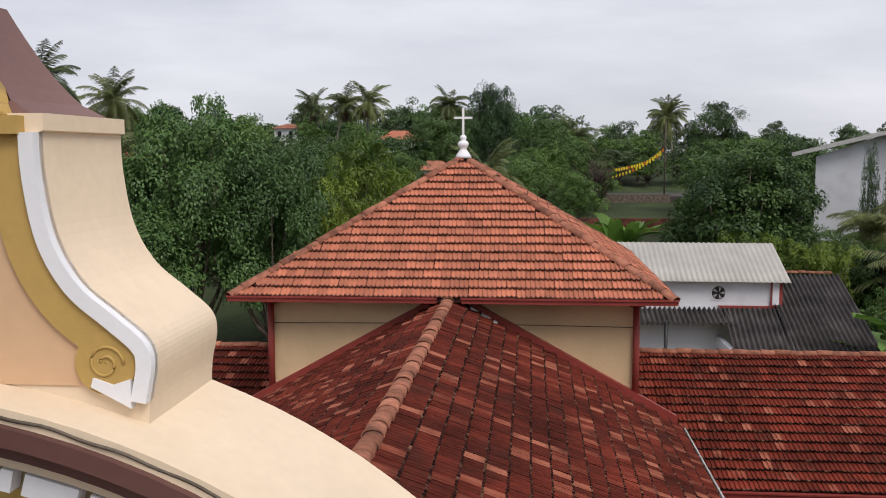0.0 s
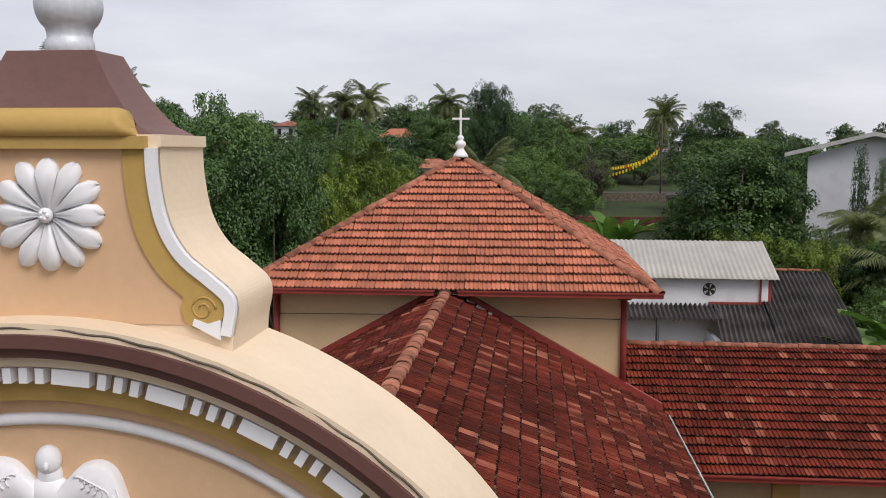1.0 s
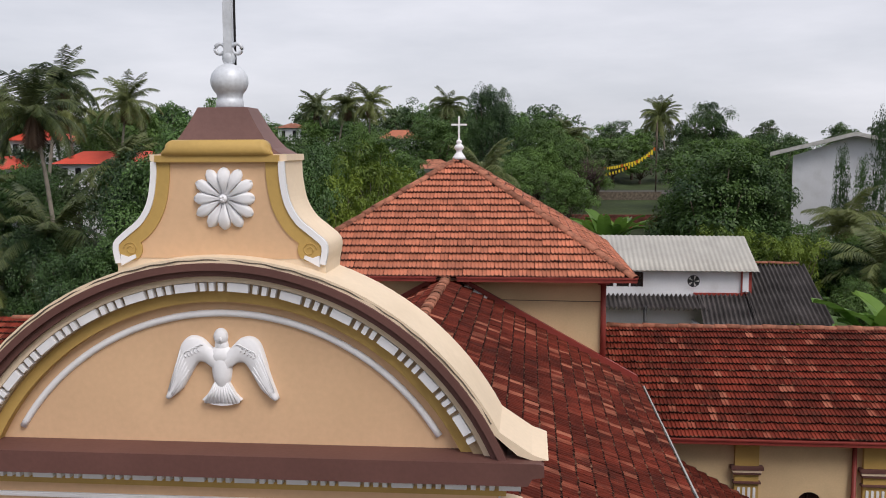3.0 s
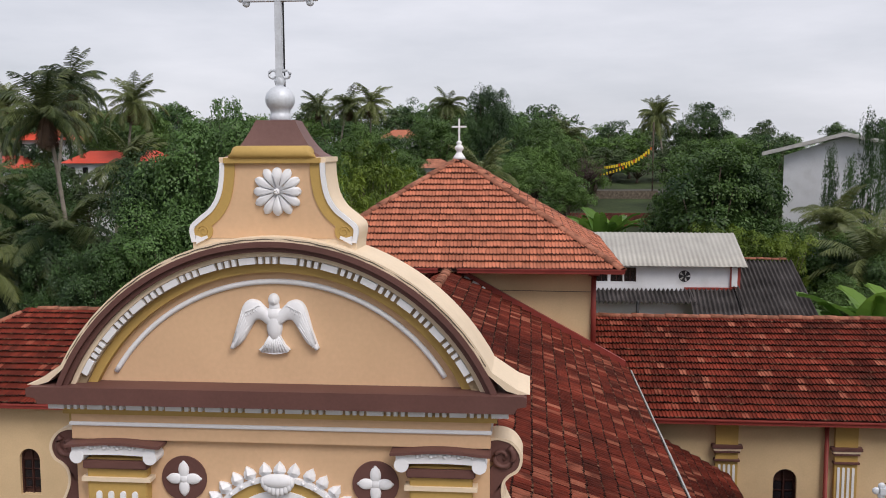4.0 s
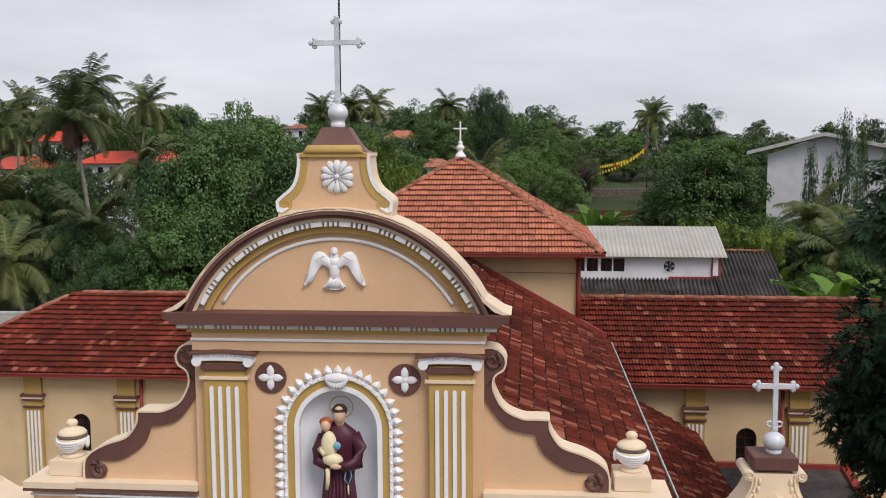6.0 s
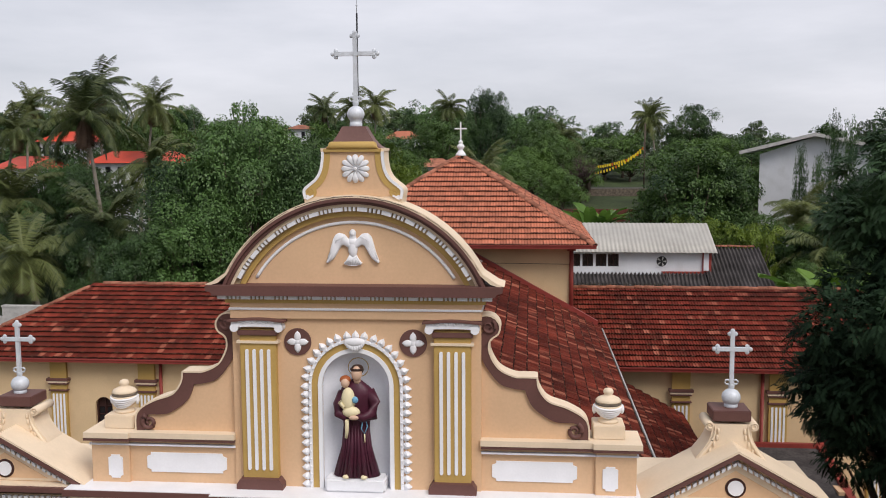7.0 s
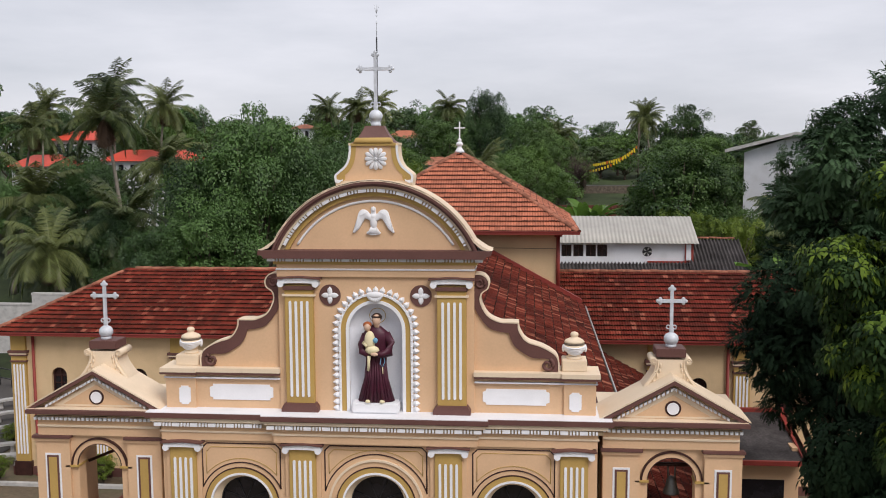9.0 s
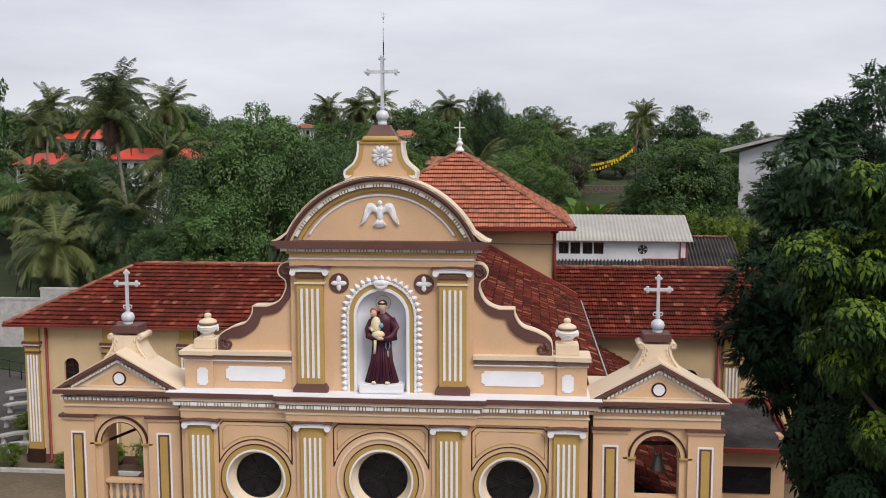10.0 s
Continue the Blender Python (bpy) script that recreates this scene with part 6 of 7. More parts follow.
# ---- plants ----
def leaf_mesh(name, centres, normals, size, rng, material, aspect=0.5, droop=0.3):
    """Many small folded leaves, one island each."""
    n = len(centres)
    d = rng.normal(size=(n, 3))
    d -= normals * (d * normals).sum(axis=1)[:, None]
    d += normals * 0.35
    d[:, 2] -= droop
    d /= np.linalg.norm(d, axis=1)[:, None]
    w = np.cross(d, normals + rng.normal(size=(n, 3)) * 0.28)
    w /= np.maximum(1e-6, np.linalg.norm(w, axis=1))[:, None]
    s = size * rng.uniform(0.6, 1.35, n)[:, None]
    up = np.cross(w, d) * s * 0.10
    a = centres
    v = np.stack([a, a + d * s * 0.5 + w * s * aspect * 0.5 + up, a + d * s, a + d * s * 0.5 - w * s * aspect * 0.5 + up], axis=1).reshape(-1, 3)
    i = np.arange(n) * 4
    f = np.stack([i, i + 1, i + 2, i + 3], axis=1)
    me = bpy.data.meshes.new(name)
    me.vertices.add(len(v))
    me.vertices.foreach_set("co", v.astype(np.float32).ravel())
    me.loops.add(4 * n)
    me.loops.foreach_set("vertex_index", f.ravel().astype(np.int32))
    me.polygons.add(n)
    me.polygons.foreach_set("loop_start", (np.arange(n) * 4).astype(np.int32))
    me.update(calc_edges=True)
    me.materials.append(material)
    return me


def tree_kind(seed, material, masses=30, subs=18, leaves=20, leaf=0.06, aspect=0.5, tall=1.25, trunk=0.25, low=-0.6, span=(0.20, 0.36), ragged=0.14, droop=0.12):
    """Trunk and crown meshes of a tree about one unit in radius: limbs carry masses, masses carry tufts, tufts carry leaves."""
    rng = np.random.default_rng(seed)
    ms, tries = [], 0
    while len(ms) < masses:
        p = rng.normal(size=3)
        p /= np.linalg.norm(p)
        if p[2] < low:
            continue
        k = rng.uniform(0.55, 1.0) * (0.78 + rng.uniform(-ragged, ragged))
        p = p * k * np.array([1, 1, 0.85])
        tries += 1
        if tries < 1200 and any(np.linalg.norm(p - q) < 0.75 * span[1] for q, _ in ms):
            continue
        ms.append((p, rng.uniform(*span)))
    pts, nrm = [], []
    flat_tuft = np.array([1, 1, 0.7])
    for p, r in ms:
        d = rng.normal(size=(subs, 3))
        d /= np.linalg.norm(d, axis=1)[:, None]
        d[:, 2] = np.where(d[:, 2] < -0.3, -d[:, 2], d[:, 2])
        c = p + d * r * rng.uniform(0.78, 1.0, subs)[:, None] * flat_tuft
        tr = r * rng.uniform(0.24, 0.46, subs)
        e = rng.normal(size=(subs, leaves, 3))
        e /= np.linalg.norm(e, axis=2)[..., None]
        e += 0.5 * d[:, None]
        e /= np.linalg.norm(e, axis=2)[..., None]
        pts.append((c[:, None] + e * tr[:, None, None] * flat_tuft).reshape(-1, 3))
        q = e * 0.28 + 0.62 * d[:, None] + np.array([0, 0, 0.38])
        nrm.append((q / np.linalg.norm(q, axis=2)[..., None]).reshape(-1, 3))
    lift = np.array([0, 0, trunk + 0.8 * tall])
    pts = np.concatenate(pts) * np.array([1, 1, tall]) + lift
    crown = leaf_mesh("crown", pts, np.concatenate(nrm), leaf, rng, material, aspect, droop)
    bm = bmesh.new()
    tube(bm, [(0, 0, -0.3), (0.02, 0, trunk * 0.5), (0.0, 0.03, trunk + 0.2), (0.02, 0, trunk + 0.7 * tall)], [0.085, 0.065, 0.055, 0.02], 8)
    for p, r in ms[::2]:
        q = p * np.array([1, 1, tall]) + lift
        tube(bm, [(0, 0, trunk + 0.1), tuple(q * 0.5 + np.array([0, 0, trunk * 0.35])), tuple(q)], [0.035, 0.02, 0.006], 5)
    wood = bpy.data.meshes.new("trunk")
    bm.to_mesh(wood)
    bm.free()
    wood.materials.append(M_BARK)
    return wood, crown


def plant(kind, name, label, x, y, radius, top, rng, group="", category="tree", height=None, base=None, turn=None):
    """Stand a tree at x, y with its crown's top at the given height."""
    wood, crown = kind
    b = rise(x, y) if base is None else base
    zmax = max(v.co.z for v in crown.vertices) if kind not in tops else tops[kind]
    tops[kind] = zmax
    t = thing(name, label, category, group)
    t.matrix_basis = pose(x, y, b, 0, 0, rng.uniform(0, 360) if turn is None else turn) @ Matrix.Diagonal((radius, radius, (top - b) / zmax, 1))
    for n, me in (("trunk", wood), ("crown", crown)):
        o = new(n, me)
        o.parent = t
    return t


tops = {}
R = np.random.default_rng(11)
MANGO = [tree_kind(k, M_LEAF_DARK, 38, 34, 30, 0.040, 0.55, span=(0.18, 0.34)) for k in (1, 2)]
MIXED = [tree_kind(k, M_LEAF_MID, 36, 24, 24, 0.050, 0.55, span=(0.17, 0.33), ragged=0.18) for k in (3, 4, 5)]
SPARSE = [tree_kind(k, M_LEAF_DARK, 24, 12, 14, 0.070, 0.5, 1.35, 0.5, -0.3, (0.13, 0.26), 0.28) for k in (13, 14)]
BRIGHT = [tree_kind(k, M_LEAF_BRIGHT, 60, 14, 18, 0.075, 0.24, 1.1, 0.1, -0.8, (0.12, 0.26), 0.22, 0.35) for k in (6, 7)]
FARKIND = [tree_kind(k, m, 28, 14, 13, 0.090, 0.55, span=(0.18, 0.36), ragged=0.18) for k, m in ((8, M_LEAF_DARK), (9, M_LEAF_MID), (10, M_LEAF_FAR), (15, M_LEAF_FAR))]
MAST = [tree_kind(12, M_LEAF_DARK, 34, 12, 14, 0.15, 0.35, 3.2, 0.1, -0.9, (0.22, 0.42))]


def palm_kind(seed, dry=True):
    rng = np.random.default_rng(seed)
    bm = bmesh.new()
    lean = rng.uniform(0.7, 1.5)
    stem = [(lean * t * t * 1.4, 0.25 * math.sin(2.5 * t), 9.0 * t) for t in np.linspace(0, 1, 12)]
    tube(bm, stem, [0.22 - 0.10 * t for t in np.linspace(0, 1, 12)], 9)
    wood = bpy.data.meshes.new("trunk")
    bm.to_mesh(wood)
    bm.free()
    wood.materials.append(M_PALMBARK)
    heads = []
    for lo, hi, n, mat in ((-38, 80, 30, M_PALM), (-88, -60, 8 if dry else 2, M_DRYPALM)):
        verts, faces = [], []
        for k in range(n):
            az = 2.4 * k + rng.uniform(-0.2, 0.2)
            el = radians(rng.uniform(lo, hi))
            length = rng.uniform(3.9, 5.2) * (0.55 if hi < 0 else 1.0)
            p = np.array(stem[-1]) + np.array([0, 0, 0.1])
            out = np.array([math.cos(az), math.sin(az), 0])
            sidev = np.array([-math.sin(az), math.cos(az), 0])
            m = 40
            for j in range(m):
                t = j / (m - 1)
                e = max(el - (0.95 + 0.55 * math.cos(el)) * t ** 1.5, -1.5)
                d = out * math.cos(e) + np.array([0, 0, math.sin(e)])
                nxt = p + d * (length / m)
                nn = np.cross(sidev, d)
                i = len(verts)
                verts += [p + sidev * 0.03, p - sidev * 0.03, nxt - sidev * 0.02, nxt + sidev * 0.02]
                faces.append((i, i + 1, i + 2, i + 3))
                if j > 1:
                    ll = 0.95 * math.sin(math.pi * min(1, 0.12 + 0.88 * t)) ** 0.6 + 0.12
                    for sg in (-1, 1):
                        hang = rng.uniform(0.30, 0.75)
                        q = sidev * sg * ll * 0.85 + d * ll * 0.45 - np.array([0, 0, hang * ll])
                        wv = d * 0.040
                        i = len(verts)
                        verts += [p - wv, p + wv, p + q * 0.55 + wv * 0.9 + nn * 0.03, p + q, p + q * 0.55 - wv * 0.9 + nn * 0.03]
                        faces.append((i, i + 1, i + 2, i + 3, i + 4))
                p = nxt
        me = bpy.data.meshes.new("fronds")
        me.from_pydata([tuple(map(float, v)) for v in verts], [], faces)
        me.materials.append(mat)
        heads.append(me)
    return wood, heads


PALMS = [palm_kind(21), palm_kind(22), palm_kind(23, False)]


def palm(k, x, y, top, size=1.0, turn=0.0):
    wood, heads = PALMS[k % 3]
    b = rise(x, y)
    t = thing("coconut_palm", "tall coconut palm with drooping green fronds", "palm tree", "palms around the church")
    stem = (top - b) - 2.6 * size
    t.matrix_basis = pose(x, y, b, 0, 0, turn)
    o = new("trunk", wood)
    o.parent = t
    o.scale = (size, size, stem / 9.0)
    for me in heads:
        o = new("fronds", me)
        o.parent = t
        o.scale = (size, size, size)
        o.location = (0, 0, stem - 9.0 * size)


# large trees behind the west transept
T_MANGO = "dense dark green mango tree"
T_MIX = "leafy green broadleaf tree"
for x, y, r, top, k in ((-15.6, 44, 4.2, 12.2, 0), (-19.4, 44, 3.3, 10.2, 1), (-11.6, 45, 3.2, 10.6, 1), (-20.6, 39, 2.4, 5.2, 0), (-33.4, 56, 3.3, 9.6, 1), (-34.2, 52, 2.6, 6.4, 0), (-17.2, 41, 3.6, 7.6, 1), (-13.0, 50, 3.2, 8.6, 0), (-13.9, 62, 3.4, 10.6, 0), (-25.5, 44, 2.6, 6.0, 1), (-2.4, 100, 2.9, 17.5, 0), (-51, 74, 4.2, 6.4, 0), (-46, 66, 4.0, 7.6, 1), (-57, 70, 4, 6.0, 1)):
    plant(MANGO[k], "mango_tree", T_MANGO, x, y, r, top, R, "mango trees")
for x, y, r, top, k in ((-8.5, 56, 3.0, 10.6, 0), (-9.9, 52, 2.6, 8.5, 1), (-6.6, 60, 2.4, 8.6, 0), (-6.2, 50, 2.6, 7.5, 1), (-11.8, 50, 2.4, 7.5, 0), (-3.0, 58, 2.6, 7.8, 1), (15.6, 49.5, 2.2, 5.2, 0), (17.2, 49, 2.3, 5.0, 1), (13.6, 51, 2.0, 5.4, 1)):
    plant(BRIGHT[k], "bamboo_clump", "bright yellow-green feathery bamboo clump", x, y, r, top, R, "bamboo clumps")
for x, y, r, top, k in ((18.9, 53, 2.7, 5.4, 0), (20.5, 50, 2.6, 4.6, 1), (22.2, 46, 2.5, 4.2, 2), (22.8, 52, 2.7, 5.2, 0), (25.5, 48, 3.0, 5.0, 1), (19.6, 45, 2.0, 3.0, 0), (28.0, 52, 3.0, 7.0, 2)):
    plant(MIXED[k], "broadleaf_tree", T_MIX, x, y, r, top, R, "broadleaf trees")
for x, y, r, top, k in ((-27.0, 92, 3.6, 13.9, 0), (-40.6, 95, 3.4, 15.1, 1), (-19.3, 80, 3.8, 11.8, 2), (-16.5, 95, 3.6, 13.0, 0), (-8.4, 98, 4.6, 13.9, 1), (3.3, 110, 4.0, 13.8, 0), (6.5, 100, 3.2, 11.4, 1), (5.6, 80, 2.6, 8.2, 2), (25.4, 122, 4.0, 16.3, 0), (14.4, 56, 4.6, 10.5, 1), (16.6, 58, 3.4, 9.6, 0), (12.6, 58, 2.8, 8.2, 2), (22.6, 90, 4.6, 11.4, 2), (20.4, 96, 4.0, 11.2, 1), (3.0, 96, 3.4, 10.6, 2), (0.2, 84, 3.0, 9.4, 0), (9.4, 100, 2.2, 9.0, 1)):
    plant(MIXED[k], "broadleaf_tree", T_MIX, x, y, r, top, R, "broadleaf trees")
for x, y, r, top, k in ((25.0, 94, 5.0, 11.4, 2), (19.4, 82, 5.4, 9.2, 0), (24.5, 84, 4.2, 8.4, 1), (23.2, 76, 3.0, 8.0, 1), (-41.3, 90, 4.0, 14.4, 0), (-57.7, 100, 4.6, 15.8, 1), (-43.6, 88, 3.0, 8.5, 2), (-26, 74, 4.0, 10.8, 1), (-25, 86, 4.2, 12.4, 0), (-10.5, 84, 3.4, 10.0, 2), (-27, 62, 3.6, 8.5, 0), (0.5, 90, 3.4, 9.6, 1)):
    plant(MIXED[k], "broadleaf_tree", T_MIX, x, y, r, top, R, "broadleaf trees")
# woods on the slope
for y, step, base_top in ((122, 6.0, 12.0), (140, 7.0, 14.3), (165, 8.5, 16.0), (200, 11, 18.0)):
    x = -0.60 * y
    while x < 0.58 * y:
        clear = (5.0 < x < 17.5 or -41 < x < -31) and y < 130
        top = base_top + (-3.4 if x > 0.19 * y else -1.0 if x > 0.03 * y else 0.9) + R.uniform(-2.6, 2.2)
        b = rise(x, y)
        if not clear:
            plant(FARKIND[int(R.integers(0, 4))], "woodland_tree", "distant broadleaf tree in the woods", x + R.uniform(-2, 2), y + R.uniform(-5, 5), max(2.4, (top - b) * R.uniform(0.32, 0.60)), top, R, "woods on the slope")
        x += step * R.uniform(0.6, 1.2)
for x, y, r, top, k in ((-21.2, 64, 2.6, 14.3, 0), (-16.5, 142, 4.0, 18.3, 1), (-31.0, 140, 3.2, 17.4, 0), (-34.2, 90, 3.0, 15.2, 1), (15.6, 140, 3.4, 14.4, 0), (-5.0, 124, 2.6, 16.2, 1), (-13.0, 128, 2.4, 16.0, 0), (-44.5, 98, 3.0, 16.4, 1), (26.8, 90, 3.4, 11.6, 0), (10.8, 132, 3.0, 13.6, 1)):
    plant(SPARSE[k], "broadleaf_tree", "dark tree with open ragged crown", x, y, r, top, R, "broadleaf trees")
for x, y, r, top in ((-38, 74, 3.2, 8.4), (-43.0, 77, 3.2, 8.8), (-51.5, 90, 3.6, 10.9), (-47, 92, 3.4, 10.6), (-40.0, 104, 4.0, 13.0), (-30.0, 84, 3.6, 12.6), (7.0, 127, 3.4, 12.6), (12.0, 128, 3.6, 12.0), (16.5, 128, 3.4, 12.8), (28.0, 104, 4.0, 11.5), (-52, 48, 4, 6.5), (-60, 72, 5, 12), (-66, 62, 5, 17), (-48, 84, 3, 7.6), (-56.8, 80, 3.8, 18.6), (10, 123, 3, 9.3), (13.5, 124, 3.4, 10.2), (17, 122, 3, 9.4), (6.6, 95, 2.2, 6.4), (-64, 100, 5, 15.0), (-46, 100, 5, 14.0), (40, 80, 5, 9), (50, 95, 5, 11), (33, 58, 4, 6), (-50, 112, 5, 14.5), (36, 92, 5, 10.5), (31, 100, 4, 10.8)):
    plant(FARKIND[int(R.integers(0, 4))], "woodland_tree", "distant broadleaf tree in the woods", x, y, r, top, R, "woods on the slope")
for x, y, top in ((22.8, 58, 10.3), (23.8, 57, 9.6), (24.5, 56, 12.7), (26.3, 58, 12.3), (28.0, 57, 12.8)):
    plant(MAST[0], "mast_tree", "narrow columnar dark green tree", x, y, 0.62, top, R, "columnar trees")
for k, (x, y, top, s, a) in enumerate((
        (-37.4, 67, 17.7, 0.85, 30), (-27.4, 50, 14.4, 0.85, 200), (-52.6, 85, 16.8, 0.75, 90), (-49.8, 75, 14.2, 0.85, 10), (-36.8, 80, 16.6, 0.8, 60),
        (-43.0, 84, 15.9, 0.8, 140), (-23.1, 115, 17.9, 0.8, 20), (-19.0, 115, 17.9, 0.75, 300), (-26.6, 125, 17.9, 0.75, 200), (-9.2, 130, 18.4, 0.8, 250),
        (20.1, 135, 16.6, 0.8, 0), (22.3, 135, 17.1, 0.8, 120), (8.4, 120, 13.8, 0.9, 220), (-1.6, 66, 9.9, 0.8, 80), (-37.7, 52, 8.7, 1.1, 40),
        (-27.9, 42, 5.2, 0.85, 160), (-25.5, 46, 7.1, 0.9, 280), (-31.5, 45, 5.0, 1.0, 90), (20.9, 55, 6.9, 0.8, 10), (23.5, 48, 5.2, 0.9, 180), (-33.5, 70, 11.0, 1.0, 60))):
    palm(k, x, y, top, s, a)


def banana(x, y, s, seed):
    rng = np.random.default_rng(seed)
    t = thing("banana_plant", "bright green banana plant with broad leaves", "banana plant", "banana plants", at=(x, y, rise(x, y)))
    bm = bmesh.new()
    tube(bm, [(0, 0, -0.2), (0, 0, 1.4 * s)], [0.16 * s, 0.09 * s], 8)
    part("stem", bm, M_BANANA, t)
    for k in range(8):
        bm = bmesh.new()
        az, el = 2.4 * k + rng.uniform(-0.3, 0.3), rng.uniform(0.7, 1.35)
        d = Vector((math.cos(az), math.sin(az), 0))
        w = Vector((-math.sin(az), math.cos(az), 0))
        p = Vector((0, 0, 1.3 * s))
        prev = None
        for j in range(9):
            u = j / 8
            e = el - 1.3 * u * u
            hw = 0.28 * s * math.sin(math.pi * min(1, 0.08 + 0.9 * u)) ** 0.5
            row = [bm.verts.new(p + w * hw + Vector((0, 0, 0.08 * s))), bm.verts.new(p), bm.verts.new(p - w * hw + Vector((0, 0, 0.08 * s)))]
            if prev:
                bm.faces.new((prev[0], prev[1], row[1], row[0]))
                bm.faces.new((prev[1], prev[2], row[2], row[1]))
            prev = row
            p = p + (d * math.cos(e) + Vector((0, 0, math.sin(e)))) * (0.25 * s)
        part("leaf", bm, M_BANANA, t)


for k, (x, y, s) in enumerate(((17.6, 36.4, 2.4), (18.8, 36, 2.35), (18.3, 34.6, 2.2), (20.2, 36.8, 2.3), (7.6, 62, 1.9), (8.6, 63, 1.8), (6.8, 63.5, 1.7))):
    banana(x, y, s, 40 + k)

for x, y, r, top in ((-18.6, 17.3, 0.55, -2.6), (-19.6, 17.6, 0.5, -2.9), (-14.2, 17.4, 0.6, -2.5), (-12.6, 17.2, 0.7, -2.2), (-11.6, 17.5, 0.55, -2.8), (-20.6, 22.0, 0.6, -2.7), (-16.4, 17.3, 0.45, -3.0)):
    plant(BRIGHT[0], "garden_shrub", "small bright green shrub beside the church wall", x, y, r, top, R, "shrubs by the wall", "shrub")
bm = bmesh.new()
box(bm, -20.2, -9.0, 16.85, 17.05, G, G + 0.14)
tagged(part("kerb", bm, M_STONE, None), "pale cement kerb around planting strip", "kerb", kind="structure")

# bare purple shrub
shrub = thing("bare_tree", "leafless purplish tree with fine twigs", "tree", at=(8.6, 98, rise(8.6, 98)))
bm = bmesh.new()
rngs = np.random.default_rng(77)
for k in range(70):
    a, e = rngs.uniform(0, 6.28), rngs.uniform(0.5, 1.5)
    L = rngs.uniform(2.2, 4.0)
    d = np.array([math.cos(a) * math.cos(e), math.sin(a) * math.cos(e), math.sin(e)])
    b0 = np.array([0, 0, 2.2])
    mid = b0 + d * L * 0.5
    tube(bm, [tuple(b0), tuple(mid), tuple(b0 + d * L + rngs.normal(size=3) * 0.4)], [0.05, 0.03, 0.01], 4)
    for q in range(5):
        st = b0 + d * L * rngs.uniform(0.4, 0.95)
        tube(bm, [tuple(st), tuple(st + rngs.normal(size=3) * 0.55)], [0.02, 0.008], 3)
tagged(part("twig_mass", bm, M_TWIG, shrub), kind="stuff")
bm = bmesh.new()
tube(bm, [(0, 0, -0.3), (0.1, 0, 1.2), (0, 0, 2.6)], [0.2, 0.15, 0.1], 8)
part("trunk", bm, M_BARK, shrub)


def pinnate(rng, centres, normals, size):
    """Feathery sprays: paired leaflets along a drooping stalk, for foliage seen close."""
    V, Fc = [], []
    for c, n in zip(centres, normals):
        d = n * 0.8 + rng.normal(size=3) * 0.5
        d[2] -= 0.15
        d /= np.linalg.norm(d)
        w = np.cross(d, (0, 0, 1.0))
        w /= max(1e-6, np.linalg.norm(w))
        s = size * rng.uniform(0.7, 1.25)
        p = np.array(c)
        for j in range(6):
            t = j / 6
            step = d * s * 0.17
            d = d - np.array([0, 0, 0.13])
            d /= np.linalg.norm(d)
            for sg in (-1, 1):
                ll = s * (0.50 - 0.22 * t)
                q = (w * sg * 0.8 + d * 0.6) * ll - np.array([0, 0, ll * rng.uniform(0.1, 0.5)])
                i = len(V)
                wd = d * ll * 0.24
                V += [p, p + q * 0.5 + wd, p + q, p + q * 0.5 - wd]
                Fc.append((i, i + 1, i + 2, i + 3))
            p = p + step
    return V, Fc


def rosettes(rng, centres, normals, size):
    """Whorls of drooping oblong leaves at the twig ends."""
    V, Fc = [], []
    for c, n in zip(centres, normals):
        ax = n + np.array([0, 0, 0.5]) + rng.normal(size=3) * 0.25
        ax /= np.linalg.norm(ax)
        u = np.cross(ax, rng.normal(size=3))
        u /= np.linalg.norm(u)
        w = np.cross(ax, u)
        k = int(rng.integers(6, 9))
        for q in range(k):
            a = 6.283 * q / k + rng.uniform(-0.3, 0.3)
            L = size * rng.uniform(0.75, 1.2)
            d = u * math.cos(a) + w * math.sin(a)
            sd = np.cross(ax, d) * L * 0.17
            p0 = np.array(c) + d * 0.03
            p1 = p0 + (d * 0.85 + ax * 0.35) * L * 0.4
            p2 = p1 + (d * 0.85 - np.array([0, 0, 0.35])) * L * 0.35
            p3 = p2 + (d * 0.5 - np.array([0, 0, 0.75])) * L * 0.32
            i = len(V)
            V += [p0, p1 + sd, p2 + sd * 0.95, p3, p2 - sd * 0.95, p1 - sd]
            Fc += [(i, i + 1, i + 5), (i + 1, i + 2, i + 4, i + 5), (i + 2, i + 3, i + 4)]
    return V, Fc


def sprays(masses, rng, per, size, form):
    """Leaf groups over a set of rounded masses."""
    cs, ns = [], []
    for p, r in masses:
        k = int(per * r * r)
        d = rng.normal(size=(k, 3))
        d /= np.linalg.norm(d, axis=1)[:, None]
        cs.append(p + d * r * rng.uniform(0.7, 1.05, k)[:, None] * np.array([1, 1, 0.7]))
        ns.append(d)
    return form(rng, np.concatenate(cs), np.concatenate(ns), size)


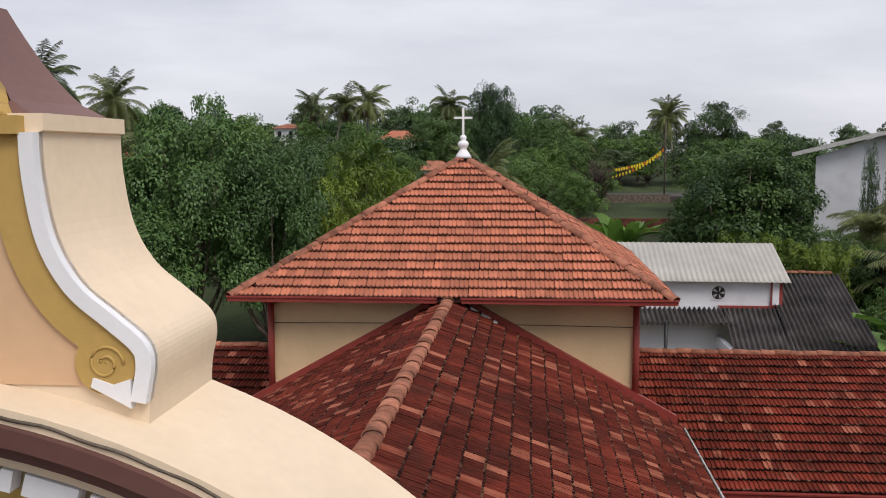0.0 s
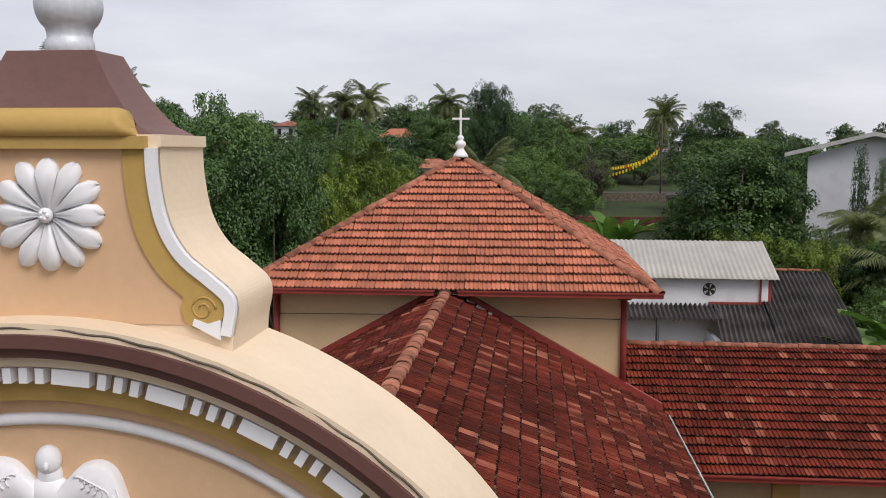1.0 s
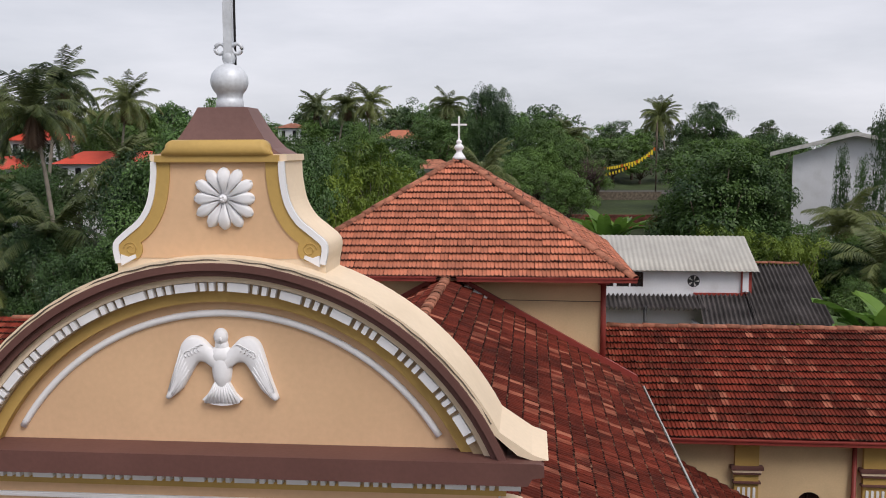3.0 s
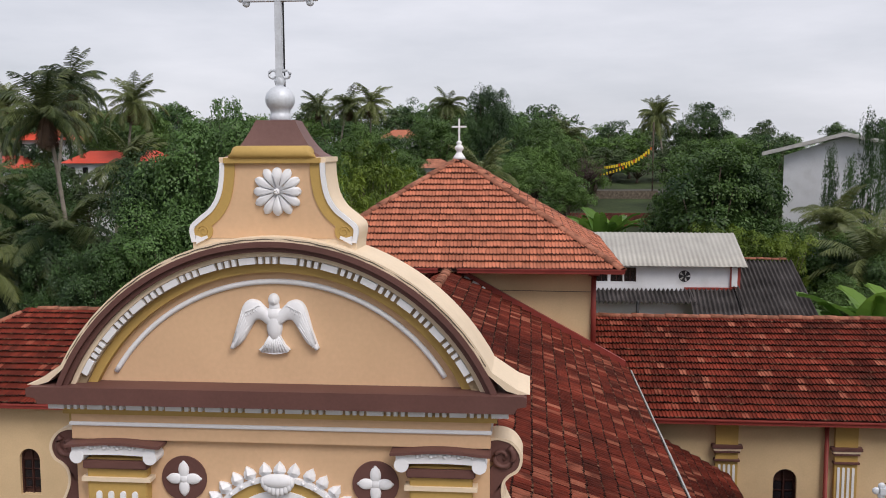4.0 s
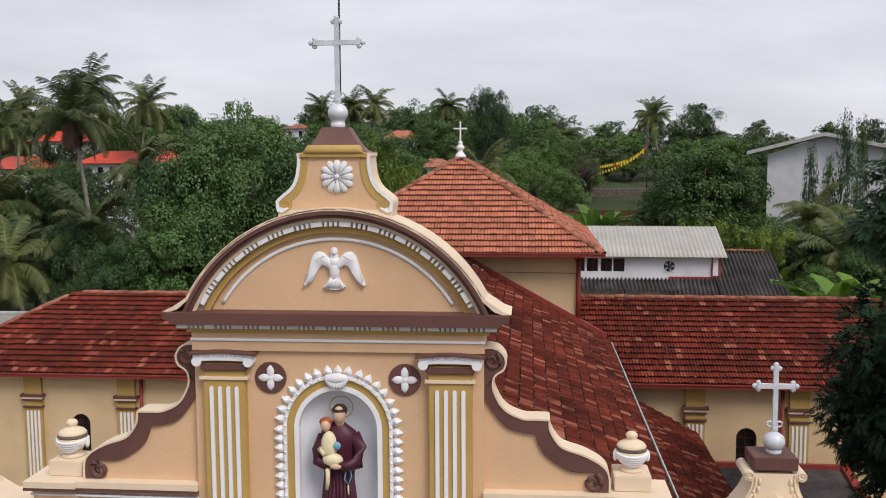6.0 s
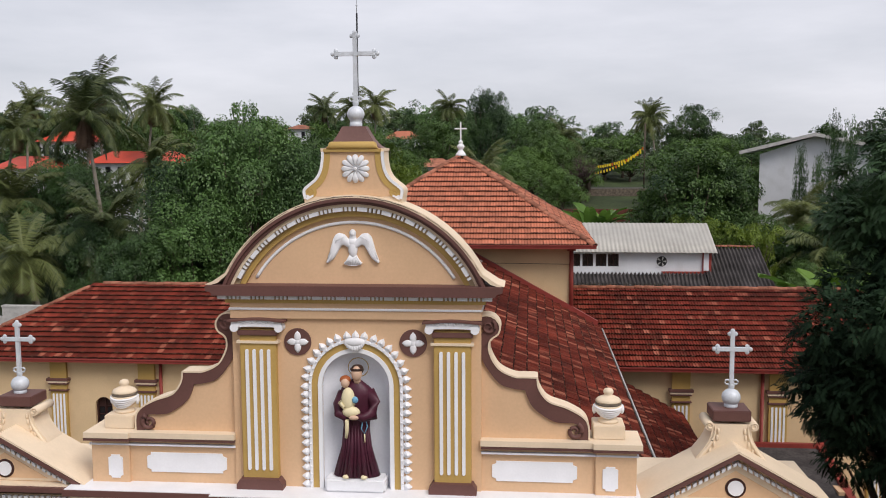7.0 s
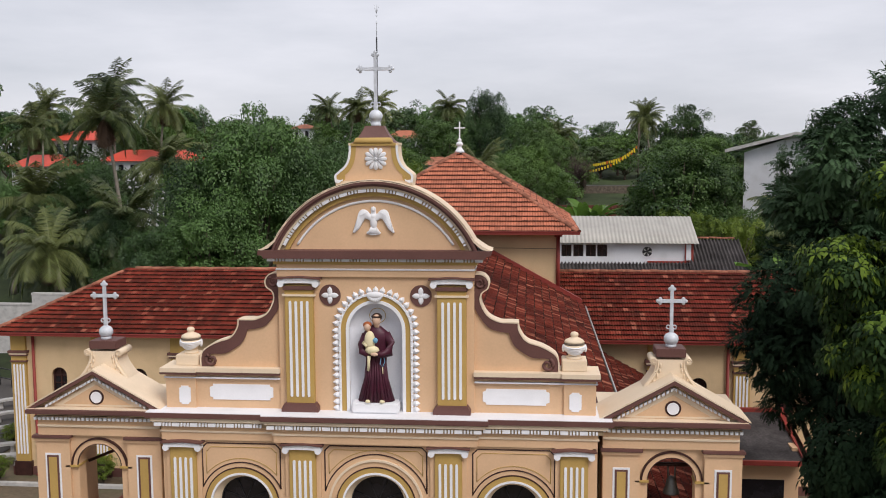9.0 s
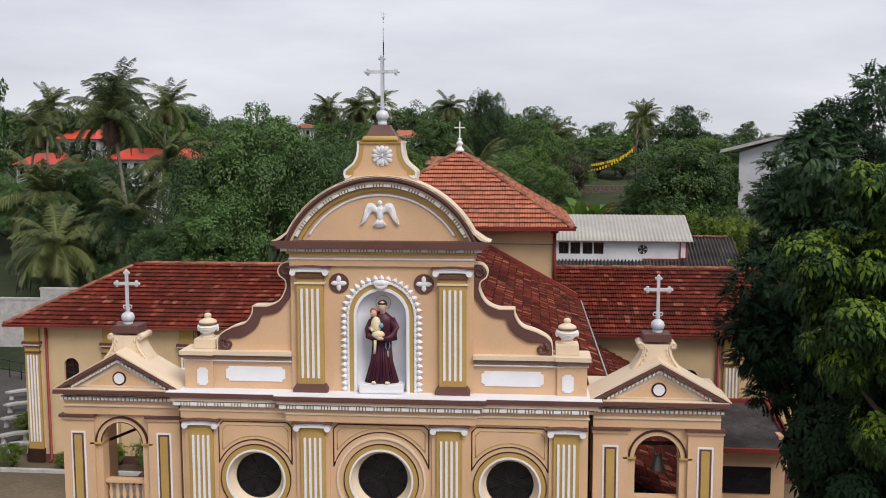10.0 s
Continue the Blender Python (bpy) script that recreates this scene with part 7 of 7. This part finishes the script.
def yard_tree(name, label, x, y, centre, radii, n, seed, material, per, size, span, form, young=0):
    rng = np.random.default_rng(seed)
    t = thing(name, label, "tree", at=(x, y, G))
    masses = []
    while len(masses) < n:
        p = rng.uniform(-1, 1, 3)
        if 0.25 < np.linalg.norm(p) < 1:
            masses.append((p * np.array(radii) + np.array([0, 0, centre]), rng.uniform(*span)))
    V, Fc = sprays(masses, rng, per, size, form)
    bare("crown", V, Fc, material, t)
    if young:
        outer = [(p + np.array([0, -0.10, 0.30 * r]), r * 0.92) for p, r in masses]
        V, Fc = sprays(outer, rng, young, size * 1.2, form)
        bare("young_leaves", V, Fc, M_LEAF_YOUNG, t)
    bm = bmesh.new()
    top = centre + radii[2] * 0.6
    tube(bm, [(0, 0, -0.2), (0.1, 0, top * 0.3), (0, 0.2, top * 0.6), (0.1, 0, top)], [0.35, 0.28, 0.2, 0.06], 10)
    part("trunk", bm, M_BARK, t)
    for p, r in masses[::4]:
        bm = bmesh.new()
        tube(bm, [(0, 0, max(1.5, p[2] - 3)), (p[0] * 0.5, p[1] * 0.5, p[2] - 1.2), tuple(p)], [0.12, 0.07, 0.02], 6)
        part("limb", bm, M_BARK, t)
    return t


yard_tree("rain_tree", "large dark tree with dense drooping compound leaves beside church", 12.8, 8.6, 12.0, (2.6, 3.0, 3.5), 72, 5, M_LEAF_RAIN, 170, 0.36, (0.5, 0.95), pinnate)
# Lower crown: its shade is put into the darker leaf colour.
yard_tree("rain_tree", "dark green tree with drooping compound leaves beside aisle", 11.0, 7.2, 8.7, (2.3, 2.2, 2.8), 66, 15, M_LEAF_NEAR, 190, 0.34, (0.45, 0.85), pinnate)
yard_tree("broadleaf_tree", "glossy green tree with bright young leaf rosettes", 11.6, 0.8, 10.0, (2.9, 2.5, 3.4), 100, 6, M_LEAF_GLOSS, 460, 0.17, (0.32, 0.72), rosettes, 75)
# Low trees added as filler; near-black leaves stand for shade beneath the crown.
yard_tree("broadleaf_tree", "added low tree, leaves coloured dark for shade under taller tree", 12.3, 2.4, 4.6, (2.9, 2.2, 3.4), 84, 16, M_LEAF_NEAR, 230, 0.22, (0.6, 1.0), rosettes)
yard_tree("broadleaf_tree", "added low tree, leaves coloured dark for shade under taller tree", 14.8, 6.0, 4.4, (3.0, 2.4, 3.6), 70, 17, M_LEAF_NEAR, 130, 0.28, (0.7, 1.1), rosettes)
